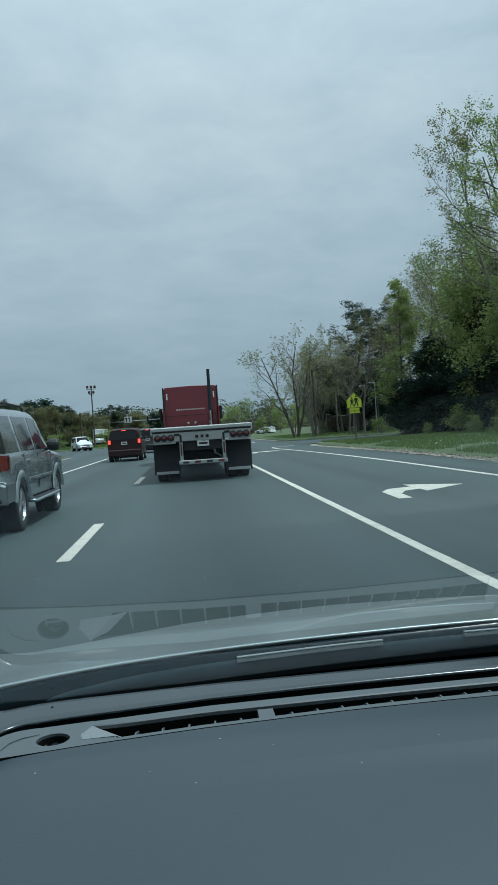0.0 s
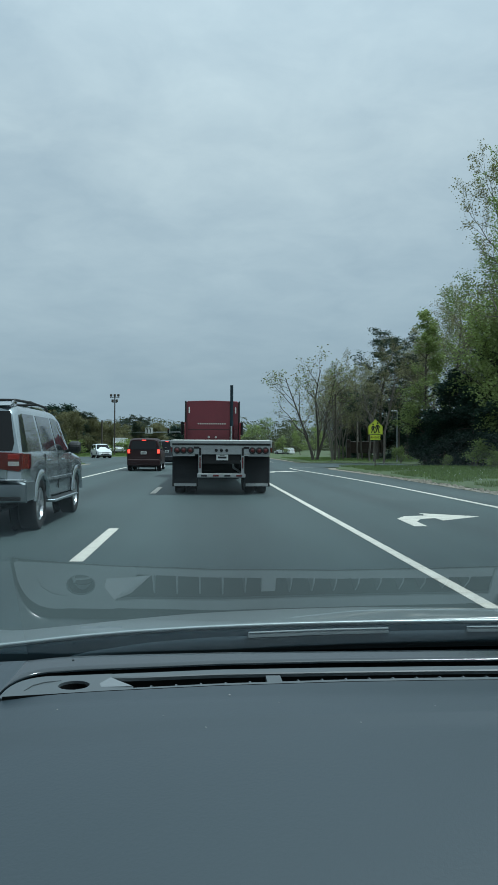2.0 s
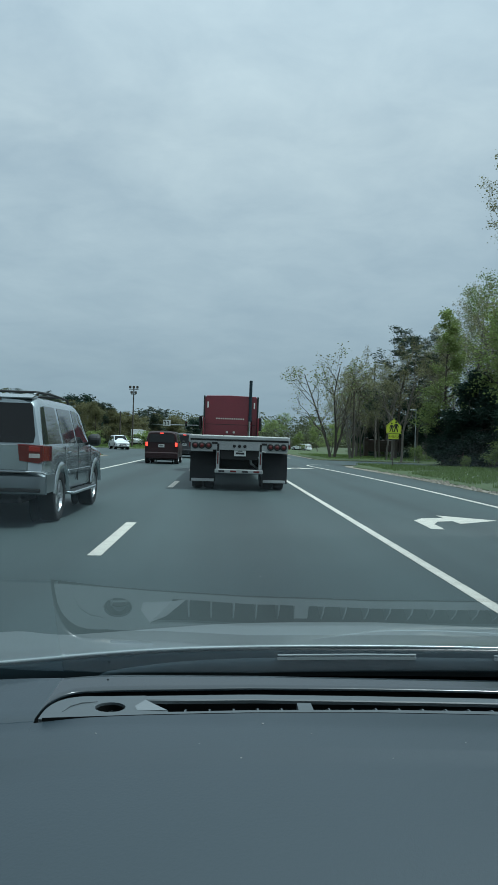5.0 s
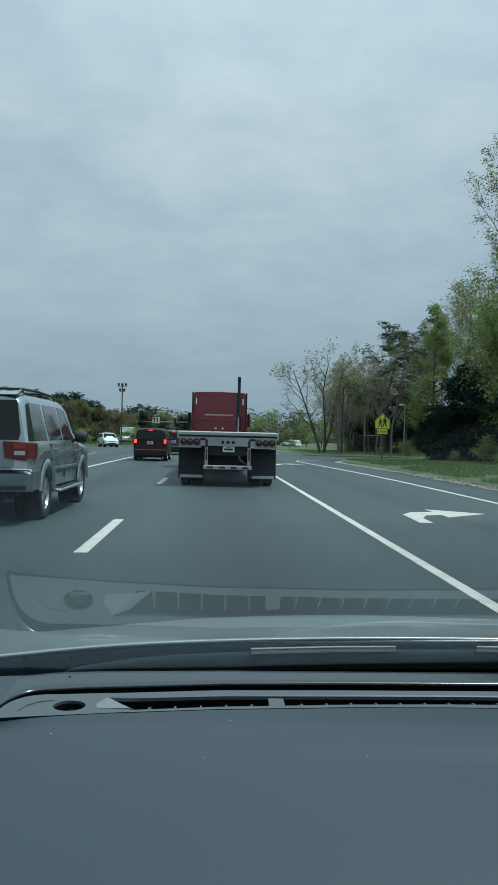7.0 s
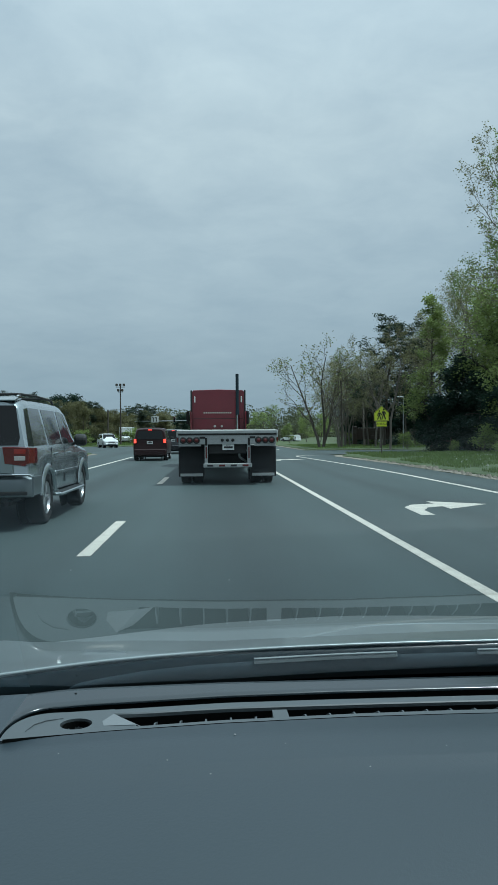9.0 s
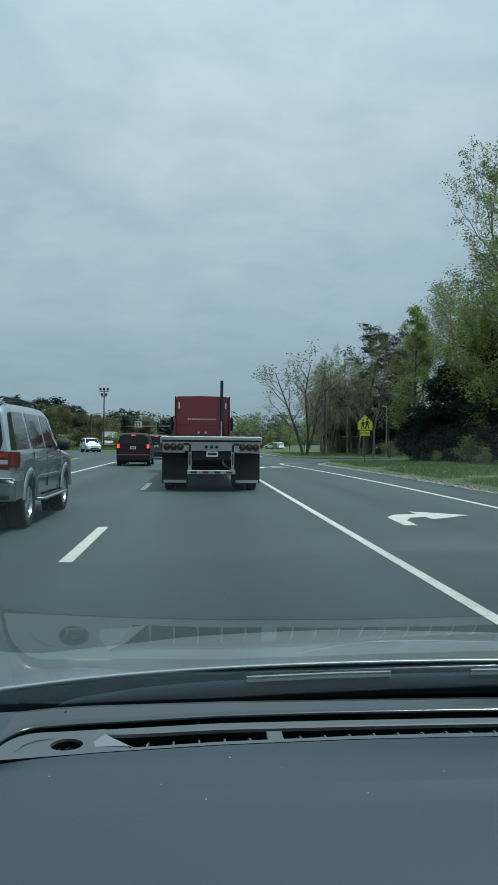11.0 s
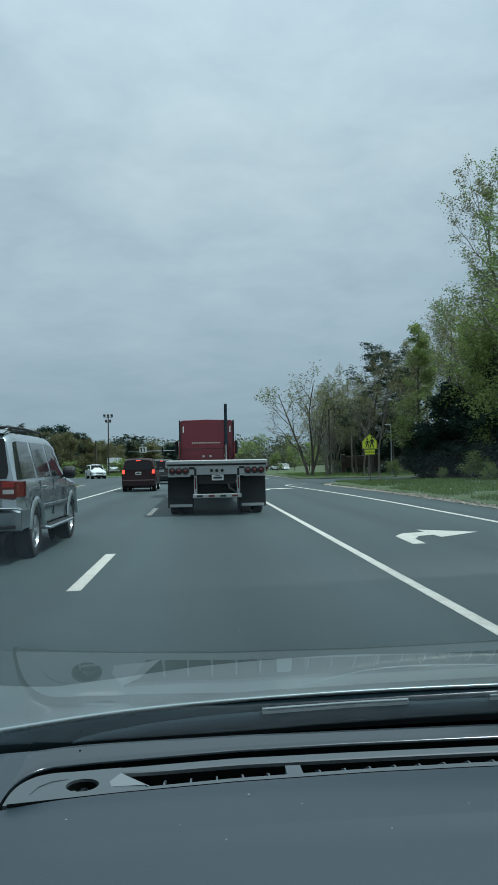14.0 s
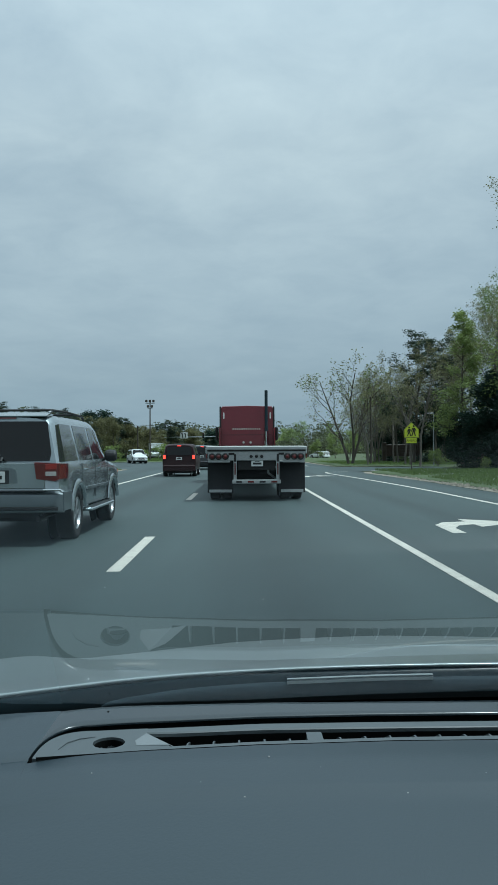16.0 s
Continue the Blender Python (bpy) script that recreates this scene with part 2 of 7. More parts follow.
M = {
    "asphalt": asphalt(),
    "tar": surface("tar", (0.040, 0.056, 0.057), 0.66, dark=(0.031, 0.044, 0.045), grain=60, mix=0.4),
    "paint_white": surface("road_paint", (0.78, 0.73, 0.64), 0.6, dark=(0.42, 0.39, 0.34), scale=5, grain=45, bump=0.3, mix=0.55),
    "paint_yellow": surface("yellow_road_paint", (0.55, 0.36, 0.05), 0.6, dark=(0.3, 0.2, 0.05), scale=5, grain=45, mix=0.5),
    "soil": surface("sandy_edge", (0.30, 0.27, 0.215), 0.9, dark=(0.16, 0.14, 0.11), scale=1.5, grain=22, bump=0.8, depth=0.03),
    "turf": surface("turf", (0.075, 0.105, 0.036), 0.9, dark=(0.052, 0.070, 0.027), scale=0.5, grain=14, bump=0.8, depth=0.05),
    "field": surface("field", (0.07, 0.10, 0.035), 0.9, dark=(0.055, 0.06, 0.03), scale=0.05, grain=1.5, bump=0.5, depth=0.1),
    "grass": leaf_material("grass_blade", (0.18, 0.25, 0.07), (0.105, 0.15, 0.045)),
    "flower": surface("white_flower", (0.75, 0.75, 0.68), 0.7),
    "concrete": surface("concrete", (0.38, 0.36, 0.32), 0.85, scale=2, grain=30, bump=0.4),
    "bark": surface("bark", (0.10, 0.085, 0.07), 0.9, dark=(0.045, 0.038, 0.032), scale=2.5, grain=12, bump=0.9, depth=0.03, stretch=(1, 1, 0.25), vary=0.2),
    "bark_pale": surface("pale_bark", (0.19, 0.17, 0.145), 0.9, dark=(0.10, 0.085, 0.07), scale=2.5, grain=12, bump=0.9, depth=0.03, stretch=(1, 1, 0.25), vary=0.2),
    "leaf_spring": leaf_material("spring_leaf", (0.25, 0.315, 0.095), (0.145, 0.195, 0.06)),
    "leaf_lime": leaf_material("lime_leaf", (0.32, 0.38, 0.125), (0.19, 0.245, 0.08)),
    "leaf_olive": leaf_material("olive_leaf", (0.20, 0.185, 0.085), (0.095, 0.098, 0.048)),
    "leaf_bud": leaf_material("bud", (0.27, 0.26, 0.12), (0.16, 0.155, 0.075)),
    "leaf_dark": leaf_material("evergreen_leaf", (0.036, 0.072, 0.046), (0.009, 0.021, 0.017)),
    "needle": leaf_material("pine_needle", (0.065, 0.088, 0.055), (0.026, 0.040, 0.029)),
    "wood_pole": surface("weathered_pole", (0.09, 0.075, 0.062), 0.9, dark=(0.045, 0.038, 0.03), grain=18, stretch=(1, 1, 0.1), bump=0.6),
    "steel": surface("galvanised_steel", (0.42, 0.43, 0.44), 0.45, metal=0.8, dark=(0.28, 0.29, 0.3), grain=25, bump=0.1),
    "sign_lime": surface("lime_sign_sheet", (0.60, 0.66, 0.03), 0.4, dark=(0.52, 0.58, 0.03), grain=10, bump=0.0, emit=(0.6, 0.75, 0.02), power=0.0),
    "sign_black": surface("black_sign_ink", (0.012, 0.012, 0.012), 0.5, bump=0.0),
    "sign_white": surface("white_sign_sheet", (0.72, 0.72, 0.70), 0.45, bump=0.0, dark=(0.6, 0.6, 0.58)),
    "sign_green": surface("green_sign_sheet", (0.015, 0.17, 0.09), 0.45, bump=0.0, dark=(0.012, 0.13, 0.07)),
    "sign_brown": surface("brown_sign_sheet", (0.042, 0.026, 0.018), 0.5, bump=0.0, dark=(0.03, 0.019, 0.013)),
    "lamp_amber": surface("amber_lens", (0.6, 0.2, 0.02), 0.3, emit=(1.0, 0.32, 0.03), power=3.0, bump=0.0),
    "rubber": surface("tyre_rubber", (0.013, 0.013, 0.014), 0.85, dark=(0.007, 0.007, 0.007), scale=6, grain=60, bump=0.4),
    "rubber_flap": surface("mud_flap_rubber", (0.006, 0.007, 0.008), 0.85, dark=(0.003, 0.003, 0.004), scale=4, grain=30, bump=0.3),
    "alloy": surface("alloy_rim", (0.55, 0.56, 0.57), 0.3, metal=0.9, dark=(0.35, 0.35, 0.36), grain=30, bump=0.05),
    "chrome": surface("chrome", (0.75, 0.76, 0.77), 0.12, metal=1.0, dark=(0.6, 0.6, 0.62), bump=0.0),
    "car_glass": surface("tinted_glass", (0.005, 0.006, 0.007), 0.05, bump=0.0, dark=(0.003, 0.004, 0.005), spec=0.35),
    "side_tint": surface("mirroring_side_glass", (0.020, 0.024, 0.026), 0.05, bump=0.0, dark=(0.015, 0.018, 0.020), spec=1.0, coat=0.5),
    "suv_silver": surface("silver_blue_paint", (0.36, 0.40, 0.42), 0.27, metal=0.7, dark=(0.32, 0.36, 0.38), scale=1.2, grain=300, bump=0.02, depth=0.001, coat=0.6),
    "suv_lower": surface("grey_lower_paint", (0.20, 0.225, 0.24), 0.34, metal=0.6, dark=(0.17, 0.19, 0.20), grain=200, bump=0.02, coat=0.4),
    "maroon": surface("maroon_paint", (0.021, 0.005, 0.006), 0.45, metal=0.0, dark=(0.017, 0.004, 0.005), scale=1, grain=200, bump=0.01, coat=0.0, spec=0.35),
    "black_paint": surface("black_paint", (0.018, 0.019, 0.021), 0.25, dark=(0.012, 0.012, 0.014), scale=1, grain=200, bump=0.01, coat=0.7),
    "white_paint": surface("white_car_paint", (0.72, 0.73, 0.73), 0.3, dark=(0.62, 0.63, 0.63), scale=1, grain=200, bump=0.01, coat=0.6),
    "red_paint": surface("red_car_paint", (0.40, 0.02, 0.02), 0.3, dark=(0.3, 0.015, 0.015), scale=1, grain=200, bump=0.01, coat=0.6),
    "truck_red": surface("red_cab_paint", (0.15, 0.011, 0.022), 0.42, dark=(0.10, 0.009, 0.017), scale=1.1, grain=22, bump=0.05, coat=0.3),
    "deck": surface("worn_aluminium_deck", (0.62, 0.62, 0.58), 0.55, metal=0.25, dark=(0.40, 0.39, 0.36), scale=1.3, grain=24, bump=0.3, stretch=(1, 0.2, 1)),
    "trailer_white": surface("dusty_white_steel", (0.40, 0.41, 0.41), 0.5, dark=(0.26, 0.26, 0.255), scale=2.2, grain=26, bump=0.15),
    "chassis": surface("chassis_black", (0.009, 0.009, 0.010), 0.75, dark=(0.014, 0.013, 0.012), scale=3, grain=30, bump=0.3),
    "tail_red": surface("red_lens", (0.12, 0.009, 0.009), 0.2, dark=(0.07, 0.005, 0.005), scale=8, grain=60, bump=0.1, coat=0.6),
    "tail_mid": surface("bright_red_lens", (0.34, 0.022, 0.018), 0.2, bump=0.0, coat=0.6),
    "tail_lit": surface("lit_red_lens", (0.6, 0.03, 0.02), 0.2, bump=0.0, emit=(1.0, 0.06, 0.035), power=2.2),
    "tail_clear": surface("clear_lens", (0.55, 0.50, 0.48), 0.15, bump=0.0, coat=0.6),
    "head_lamp": surface("clear_head_lamp", (0.65, 0.67, 0.68), 0.12, bump=0.0, coat=0.8),
    "plastic_black": surface("black_plastic", (0.018, 0.019, 0.020), 0.5, dark=(0.011, 0.011, 0.012), grain=60, bump=0.2),
    "dash": surface("grained_dash_vinyl", (0.016, 0.028, 0.037), 0.44, dark=(0.013, 0.024, 0.032), scale=5, grain=230, bump=0.20, depth=0.0012, mix=0.45, spec=0.8),
    "dash_plate": surface("vent_plate_plastic", (0.066, 0.079, 0.086), 0.45, dark=(0.056, 0.068, 0.075), scale=8, grain=110, bump=0.02, depth=0.0008, mix=0.4, spec=0.5),
    "dash_rim": surface("smooth_rim_plastic", (0.011, 0.018, 0.023), 0.22, dark=(0.009, 0.015, 0.019), scale=6, grain=200, bump=0.03, depth=0.0008, mix=0.4, spec=1.0),
    # near-black that paints the shade in gaps and recesses; also one dark speck
    "shade_and_speck": surface("black_shade_and_speck", (0.003, 0.004, 0.004), 0.9, bump=0.0, spec=0.1),
    # lighter plate plastic: paints the light on the slot's end face
    "lit_face_plastic": surface("lit_face_plastic", (0.14, 0.155, 0.165), 0.45, dark=(0.14, 0.16, 0.17), grain=200, bump=0.05),
    "dust": surface("dust_speck", (0.30, 0.31, 0.31), 0.8, bump=0.0),
    "own_paint": surface("silver_hood_paint", (0.44, 0.485, 0.495), 0.32, metal=0.6, dark=(0.40, 0.445, 0.455), scale=1.5, grain=40, bump=0.0, coat=0.5),
    "cowl": surface("cowl_plastic", (0.010, 0.018, 0.023), 0.8, dark=(0.008, 0.014, 0.018), scale=7, grain=80, bump=0.15, spec=0.0),
    "frit": surface("black_glass_border", (0.002, 0.003, 0.004), 0.9, bump=0.0, spec=0.0),
    "wiper": surface("wiper_metal", (0.022, 0.035, 0.044), 0.6, dark=(0.018, 0.029, 0.037), grain=50, bump=0.05, spec=0.12),
    # pale colour for the highlight lines along the wiper arm
    "wiper_glint": surface("painted_wiper_glint", (0.32, 0.35, 0.36), 0.4, metal=0.0, dark=(0.26, 0.285, 0.29), grain=60, bump=0.05),
    "cloth": surface("grey_headliner", (0.32, 0.31, 0.29), 0.95, grain=150, bump=0.3),
    "seat": surface("grey_seat_cloth", (0.11, 0.11, 0.115), 0.9, grain=120, bump=0.4),
    "side_glass": pane("side_window_glass", (0.75, 0.80, 0.79), 1.48),
    "windscreen": pane("windscreen_glass", (0.79, 0.845, 0.845), 1.48),
    "wire": surface("power_cable", (0.02, 0.02, 0.02), 0.7, bump=0.0),
    "far_leaf": leaf_material("far_leaf", (0.13, 0.14, 0.075), (0.065, 0.075, 0.042)),
}


# ---- mesh helpers ----
def mesh_of(name, verts, faces, mat, smooth=False):
    me = bpy.data.meshes.new(name)
    me.from_pydata([tuple(v) for v in verts], [], faces)
    me.materials.append(mat)
    if smooth:
        me.polygons.foreach_set("use_smooth", [True] * len(me.polygons))
    me.update()
    return me


def part(name, shape, mat, parent=None, label="", at=None, smooth=False):
    """Links a Shape, a bmesh or a mesh as one object under parent."""
    if isinstance(shape, Shape):
        me = mesh_of(name, shape.v, shape.f, mat, smooth)
    elif isinstance(shape, bmesh.types.BMesh):
        me = bpy.data.meshes.new(name)
        shape.to_mesh(me)
        shape.free()
        me.materials.append(mat)
        if smooth:
            me.polygons.foreach_set("use_smooth", [True] * len(me.polygons))
    else:
        me = shape
    ob = new(name, me)
    if smooth == "crisp":
        me.set_sharp_from_angle(angle=radians(32))
    if parent is not None:
        ob.parent = parent
    if at is not None:
        ob.matrix_basis = at
    if label:
        tagged(ob, label)
    return ob


class Shape:
    """A plain list of corners and faces, with a few solids."""

    def __init__(self):
        self.v, self.f = [], []

    def ring(self, pts):
        i = len(self.v)
        self.v += [tuple(p) for p in pts]
        return list(range(i, i + len(pts)))

    def join(self, a, b, closed=True):
        n = len(a)
        for k in range(n if closed else n - 1):
            self.f.append((a[k], a[(k + 1) % n], b[(k + 1) % n], b[k]))

    def loft(self, rings, closed=True, caps=True):
        ids = [self.ring(r) for r in rings]
        for a, b in zip(ids, ids[1:]):
            self.join(a, b, closed)
        if caps:
            self.f.append(tuple(reversed(ids[0])))
            self.f.append(tuple(ids[-1]))
        return self

    def box(self, c, s, b=0.0, turn=None):
        """A block with its upright and level edges cut by b."""
        x, y, z = (k / 2 for k in s)
        b = min(b, x * 0.9, y * 0.9, z * 0.9)
        rings = []
        for h, q in (((-z, b), (-z + b, 0), (z - b, 0), (z, b)) if b else ((-z, 0), (z, 0))):
            X, Y = x - q, y - q
            o = [(X, Y - b), (X - b, Y), (-X + b, Y), (-X, Y - b), (-X, -Y + b), (-X + b, -Y), (X - b, -Y), (X, -Y + b)] if b else \
                [(X, Y), (-X, Y), (-X, -Y), (X, -Y)]
            rings.append([Vector((u, w, h)) for u, w in o])
        t = turn or Matrix()
        return self.loft([[t.to_3x3() @ p + Vector(c) for p in r] for r in rings])

    def tube(self, p0, p1, r0, r1=None, n=10, caps=True):
        r1 = r0 if r1 is None else r1
        p0, p1 = Vector(p0), Vector(p1)
        q = (p1 - p0).to_track_quat("Z", "Y")
        cs = [(math.cos(2 * math.pi * k / n), math.sin(2 * math.pi * k / n)) for k in range(n)]
        return self.loft([[p + q @ Vector((c * r, s * r, 0)) for c, s in cs] for p, r in ((p0, r0), (p1, r1))], True, caps)

    def path(self, pts, rs, n=6, caps=True):
        pts = [Vector(p) for p in pts]
        rings = []
        for i, p in enumerate(pts):
            d = pts[min(i + 1, len(pts) - 1)] - pts[max(i - 1, 0)]
            q = d.to_track_quat("Z", "Y")
            rings.append([p + q @ Vector((math.cos(2 * math.pi * k / n) * rs[i], math.sin(2 * math.pi * k / n) * rs[i], 0)) for k in range(n)])
        return self.loft(rings, True, caps)

    def lathe(self, prof, axis="x", n=28, at=(0, 0, 0), caps=True):
        """Profile of (radius, along) turned about an axis."""
        rings = []
        for r, a in prof:
            ring = []
            for k in range(n):
                c, s = math.cos(2 * math.pi * k / n) * r, math.sin(2 * math.pi * k / n) * r
                p = {"x": (a, c, s), "y": (c, a, s), "z": (c, s, a)}[axis]
                ring.append(Vector(p) + Vector(at))
            rings.append(ring)
        return self.loft(rings, True, caps)

    def slab(self, outline, z0, z1, m=None):
        """An outline of (u, w) raised from z0 to z1, moved by m."""
        m = m or Matrix()
        return self.loft([[m @ Vector((u, w, z)) for u, w in outline] for z in (z0, z1)])

    def move(self, m):
        self.v = [tuple(m @ Vector(p)) for p in self.v]
        return self


def thing(name, label, category, at=None, group="", kind=""):
    ob = new(name)
    ob.empty_display_size = 0.2
    if at is not None:
        ob.matrix_basis = at
    return tagged(ob, label, category, group, kind)


def lerp(xs, ys, x):
    return float(np.interp(x, xs, ys))

# ---- ground, road and markings ----
def sheet_mesh(name, xs, ys, height, mat, smooth=True):
    v = [(x, y, height(x, y)) for y in ys for x in xs]
    n = len(xs)
    f = [(j * n + i, j * n + i + 1, (j + 1) * n + i + 1, (j + 1) * n + i) for j in range(len(ys) - 1) for i in range(n - 1)]
    return mesh_of(name, v, f, mat, smooth)


def steps(*spans):
    out = []
    for a, b, n in spans:
        out += [a + (b - a) * k / n for k in range(n)]
    return out + [spans[-1][1]]


def land(x, y):
    """Level by the road, a low bank under the woods to the east."""
    far = max(0.0, x - 14.0) / 12.0
    return -0.05 + min(far, 1.0) ** 2 * 0.9 + 0.05 * noise.noise(Vector((x * 0.08, y * 0.08, 0)))


GX = steps((-3000, -200, 6), (-200, -40, 16), (-40, 60, 50), (60, 200, 14), (200, 3000, 6))
GY = steps((-1500, -120, 6), (-120, 120, 80), (120, 400, 14), (400, 4200, 8))
ground = new("ground", sheet_mesh("ground", GX, GY, lambda x, y: land(x, y) if abs(x) < 190 else -0.05, M["field"]))
tagged(ground, "grassy level ground reaching the horizon", "ground", kind="structure")

ROAD_L, ROAD_R = -8.7, 8.0


def road_sheet(name, x0, x1, y0, y1, z, label, nx=8, ny=60):
    ob = new(name, sheet_mesh(name, steps((x0, x1, nx)), steps((y0, y1, ny)), lambda x, y: z, M["asphalt"]))
    return tagged(ob, label, "road", kind="structure")


road_sheet("road", ROAD_L, ROAD_R, -160, 900, 0.0, "grey worn asphalt highway with white lane markings", 10, 120)
road_sheet("road_side", ROAD_R, 160, 50.5, 64, -0.004, "grey asphalt side road joining the highway", 40, 6)
road_sheet("road_crossing", -34, ROAD_L, 57.5, 100, -0.004, "asphalt crossing through the grassy median", 20, 12)
road_sheet("road_oncoming", -34, -22, -160, 900, 0.002, "grey asphalt carriageway beyond the median", 6, 80)


def verge(name, outline, label, n=1):
    """A raised turf bank with a crumbling edge."""
    pts = []
    for (x0, y0), (x1, y1) in zip(outline, outline[1:] + outline[:1]):
        m = max(1, int(math.hypot(x1 - x0, y1 - y0) / 0.6))
        for k in range(m):
            x, y = x0 + (x1 - x0) * k / m, y0 + (y1 - y0) * k / m
            d = 0.10 * noise.noise(Vector((x * 0.9, y * 0.9, 3.0))) + 0.05 * noise.noise(Vector((x * 4, y * 4, 3.0)))
            pts.append((x + d, y + d * 0.6))
    cx, cy = sum(p[0] for p in pts) / len(pts), sum(p[1] for p in pts) / len(pts)
    s = Shape()
    rings = []
    for inset, z in ((0.0, -0.06), (0.0, 0.03), (0.10, 0.06), (0.45, 0.10), (1.4, 0.13)):
        r = []
        for x, y in pts:
            d = math.hypot(cx - x, cy - y)
            k = min(inset / d, 0.9)
            r.append((x + (cx - x) * k, y + (cy - y) * k, z + (0.015 * noise.noise(Vector((x * 2, y * 2, z * 9))) if z > 0.05 else 0)))
        rings.append(r)
    ids = [s.ring(r) for r in rings]
    for a, b in zip(ids, ids[1:]):
        s.join(a, b)
    s.f.append(tuple(ids[-1]))
    ob = new(name, mesh_of(name, s.v, s.f, M["turf"], False))
    return tagged(ob, label, "grass verge", kind="structure")


VERGE_R = [(8.45, -60), (8.5, 20), (8.55, 32), (8.0, 45.2), (8.6, 47.6), (10.5, 48.8), (15, 49.2), (60, 49.6), (60, -60)]
VERGE_L = [(-9.1, 57), (-9.1, -60), (-21.6, -60), (-21.6, 57), (-15, 57.5)]
VERGE_L2 = [(-9.0, 300), (-9.0, 101.5), (-13, 101), (-21.6, 101.5), (-21.6, 300)]
VERGE_R2 = [(8.6, 300), (8.6, 67.5), (10.5, 65.6), (60, 65), (160, 65), (160, 300)]
verge("verge_east", VERGE_R, "grassy verge with a crumbling sandy edge beside the road")
verge("verge_west", VERGE_L, "grassy median with a pale sandy edge")
verge("verge_west_far", VERGE_L2, "grassy median beyond the crossing")
verge("verge_east_far", VERGE_R2, "grassy corner beyond the side road")


def edge_strip(name, line, w, z, mat, label, jag=0.12, kind="structure"):
    """A strip with ragged sides along a line."""
    s = Shape()
    L, R = [], []
    pts = []
    for (x0, y0), (x1, y1) in zip(line, line[1:]):
        m = max(1, int(math.hypot(x1 - x0, y1 - y0) / 0.35))
        pts += [(x0 + (x1 - x0) * k / m, y0 + (y1 - y0) * k / m, math.atan2(y1 - y0, x1 - x0)) for k in range(m)]
    for x, y, a in pts:
        nx, ny = -math.sin(a), math.cos(a)
        d0 = jag * noise.noise(Vector((x * 1.3, y * 1.3, 7)))
        d1 = jag * noise.noise(Vector((x * 1.3, y * 1.3, 17)))
        L.append((x + nx * (w / 2 + d0), y + ny * (w / 2 + d0), z))
        R.append((x - nx * (w / 2 + d1), y - ny * (w / 2 + d1), z))
    a, b = s.ring(L), s.ring(R)
    s.join(b, a, False)
    ob = new(name, mesh_of(name, s.v, s.f, mat))
    return tagged(ob, label, "road edge" if kind == "structure" else "", kind=kind)


edge_strip("trim_east", [(8.25, -60), (8.3, 20), (8.35, 32), (7.8, 45), (8.3, 47.9), (10.4, 49.1), (15, 49.5), (40, 49.9)], 0.55, 0.006, M["soil"], "crumbled sandy edge of the asphalt")
edge_strip("trim_west", [(-8.9, -60), (-8.9, 57.3), (-15, 57.8), (-21.5, 57.3)], 0.6, 0.006, M["soil"], "crumbled sandy edge along the median")
edge_strip("trim_west_far", [(-21.5, 101.2), (-13, 100.8), (-8.9, 101.3), (-8.9, 260)], 0.5, 0.006, M["soil"], "sandy edge of the far median")
edge_strip("trim_east_far", [(60, 64.8), (10.4, 65.4), (8.3, 67.4), (8.3, 260)], 0.5, 0.006, M["soil"], "sandy edge of the far corner")

rnd = random.Random(5)


def marking(name, line, w, label, z=0.005, mat="paint_white"):
    """Paint laid along a line of points."""
    s = Shape()
    L, R = [], []
    for i, (x, y) in enumerate(line):
        x0, y0 = line[max(i - 1, 0)]
        x1, y1 = line[min(i + 1, len(line) - 1)]
        a = math.atan2(y1 - y0, x1 - x0)
        L.append((x - math.sin(a) * w / 2, y + math.cos(a) * w / 2))
        R.append((x + math.sin(a) * w / 2, y - math.cos(a) * w / 2))
    o = R + L[::-1]
    a, b = s.ring([(x, y, z - 0.004) for x, y in o]), s.ring([(x, y, z) for x, y in o])
    s.join(a, b)
    n = len(line)
    for k in range(n - 1):
        s.f.append((b[k], b[k + 1], b[2 * n - 2 - k], b[2 * n - 1 - k]))
    return tagged(new(name, mesh_of(name, s.v, s.f, M[mat])), label, "road marking")


LANE_W, LANE_E, LANE_WW, EDGE_E = -1.39, 2.28, -5.05, 6.32
dash0 = None
for k in range(-6, 30):
    y = 8.1 + 12.19 * k
    if 47 < y < 66:
        continue
    if dash0 is None:
        dash0 = marking("lane_dash", [(0, 0), (0, 3.35)], 0.15, "worn white lane dash painted on asphalt")
        tagged(dash0, group="lane dashes")
        dash0.location = (LANE_W, y, 0)
    else:
        copy_thing(dash0, pose(LANE_W + rnd.uniform(-0.02, 0.02), y, 0))
dot0 = marking("lane_dot", [(0, 0), (0, 0.9)], 0.15, "short white dotted lane mark on asphalt")
tagged(dot0, group="lane dots")
dot0.location = (LANE_E, -12, 0)
for k in range(1, 14):
    copy_thing(dot0, pose(LANE_E, -12 - 3.66 * k, 0))
marking("turn_lane_line", [(LANE_E, -9 + k) for k in range(0, 56, 5)], 0.125, "solid white line beside the turn lane")
marking("left_lane_line", [(LANE_WW, y) for y in range(4, 49, 4)], 0.14, "solid white line beside the median turn lane")
marking("far_left_line", [(-5.0, y) for y in range(70, 240, 10)], 0.14, "solid white line beyond the crossing")
marking("edge_line_east", [(EDGE_E, y) for y in range(-60, 22, 6)] + [(6.3, 24), (6.2, 28), (6.05, 32), (5.85, 36), (5.6, 40), (5.35, 44), (5.3, 46.0), (5.5, 47.2), (6.0, 47.9), (7.0, 48.4)],
        0.14, "white edge line bending into the side road")
marking("edge_line_far", [(6.2, y) for y in range(68, 300, 10)], 0.14, "white edge line beyond the side road")
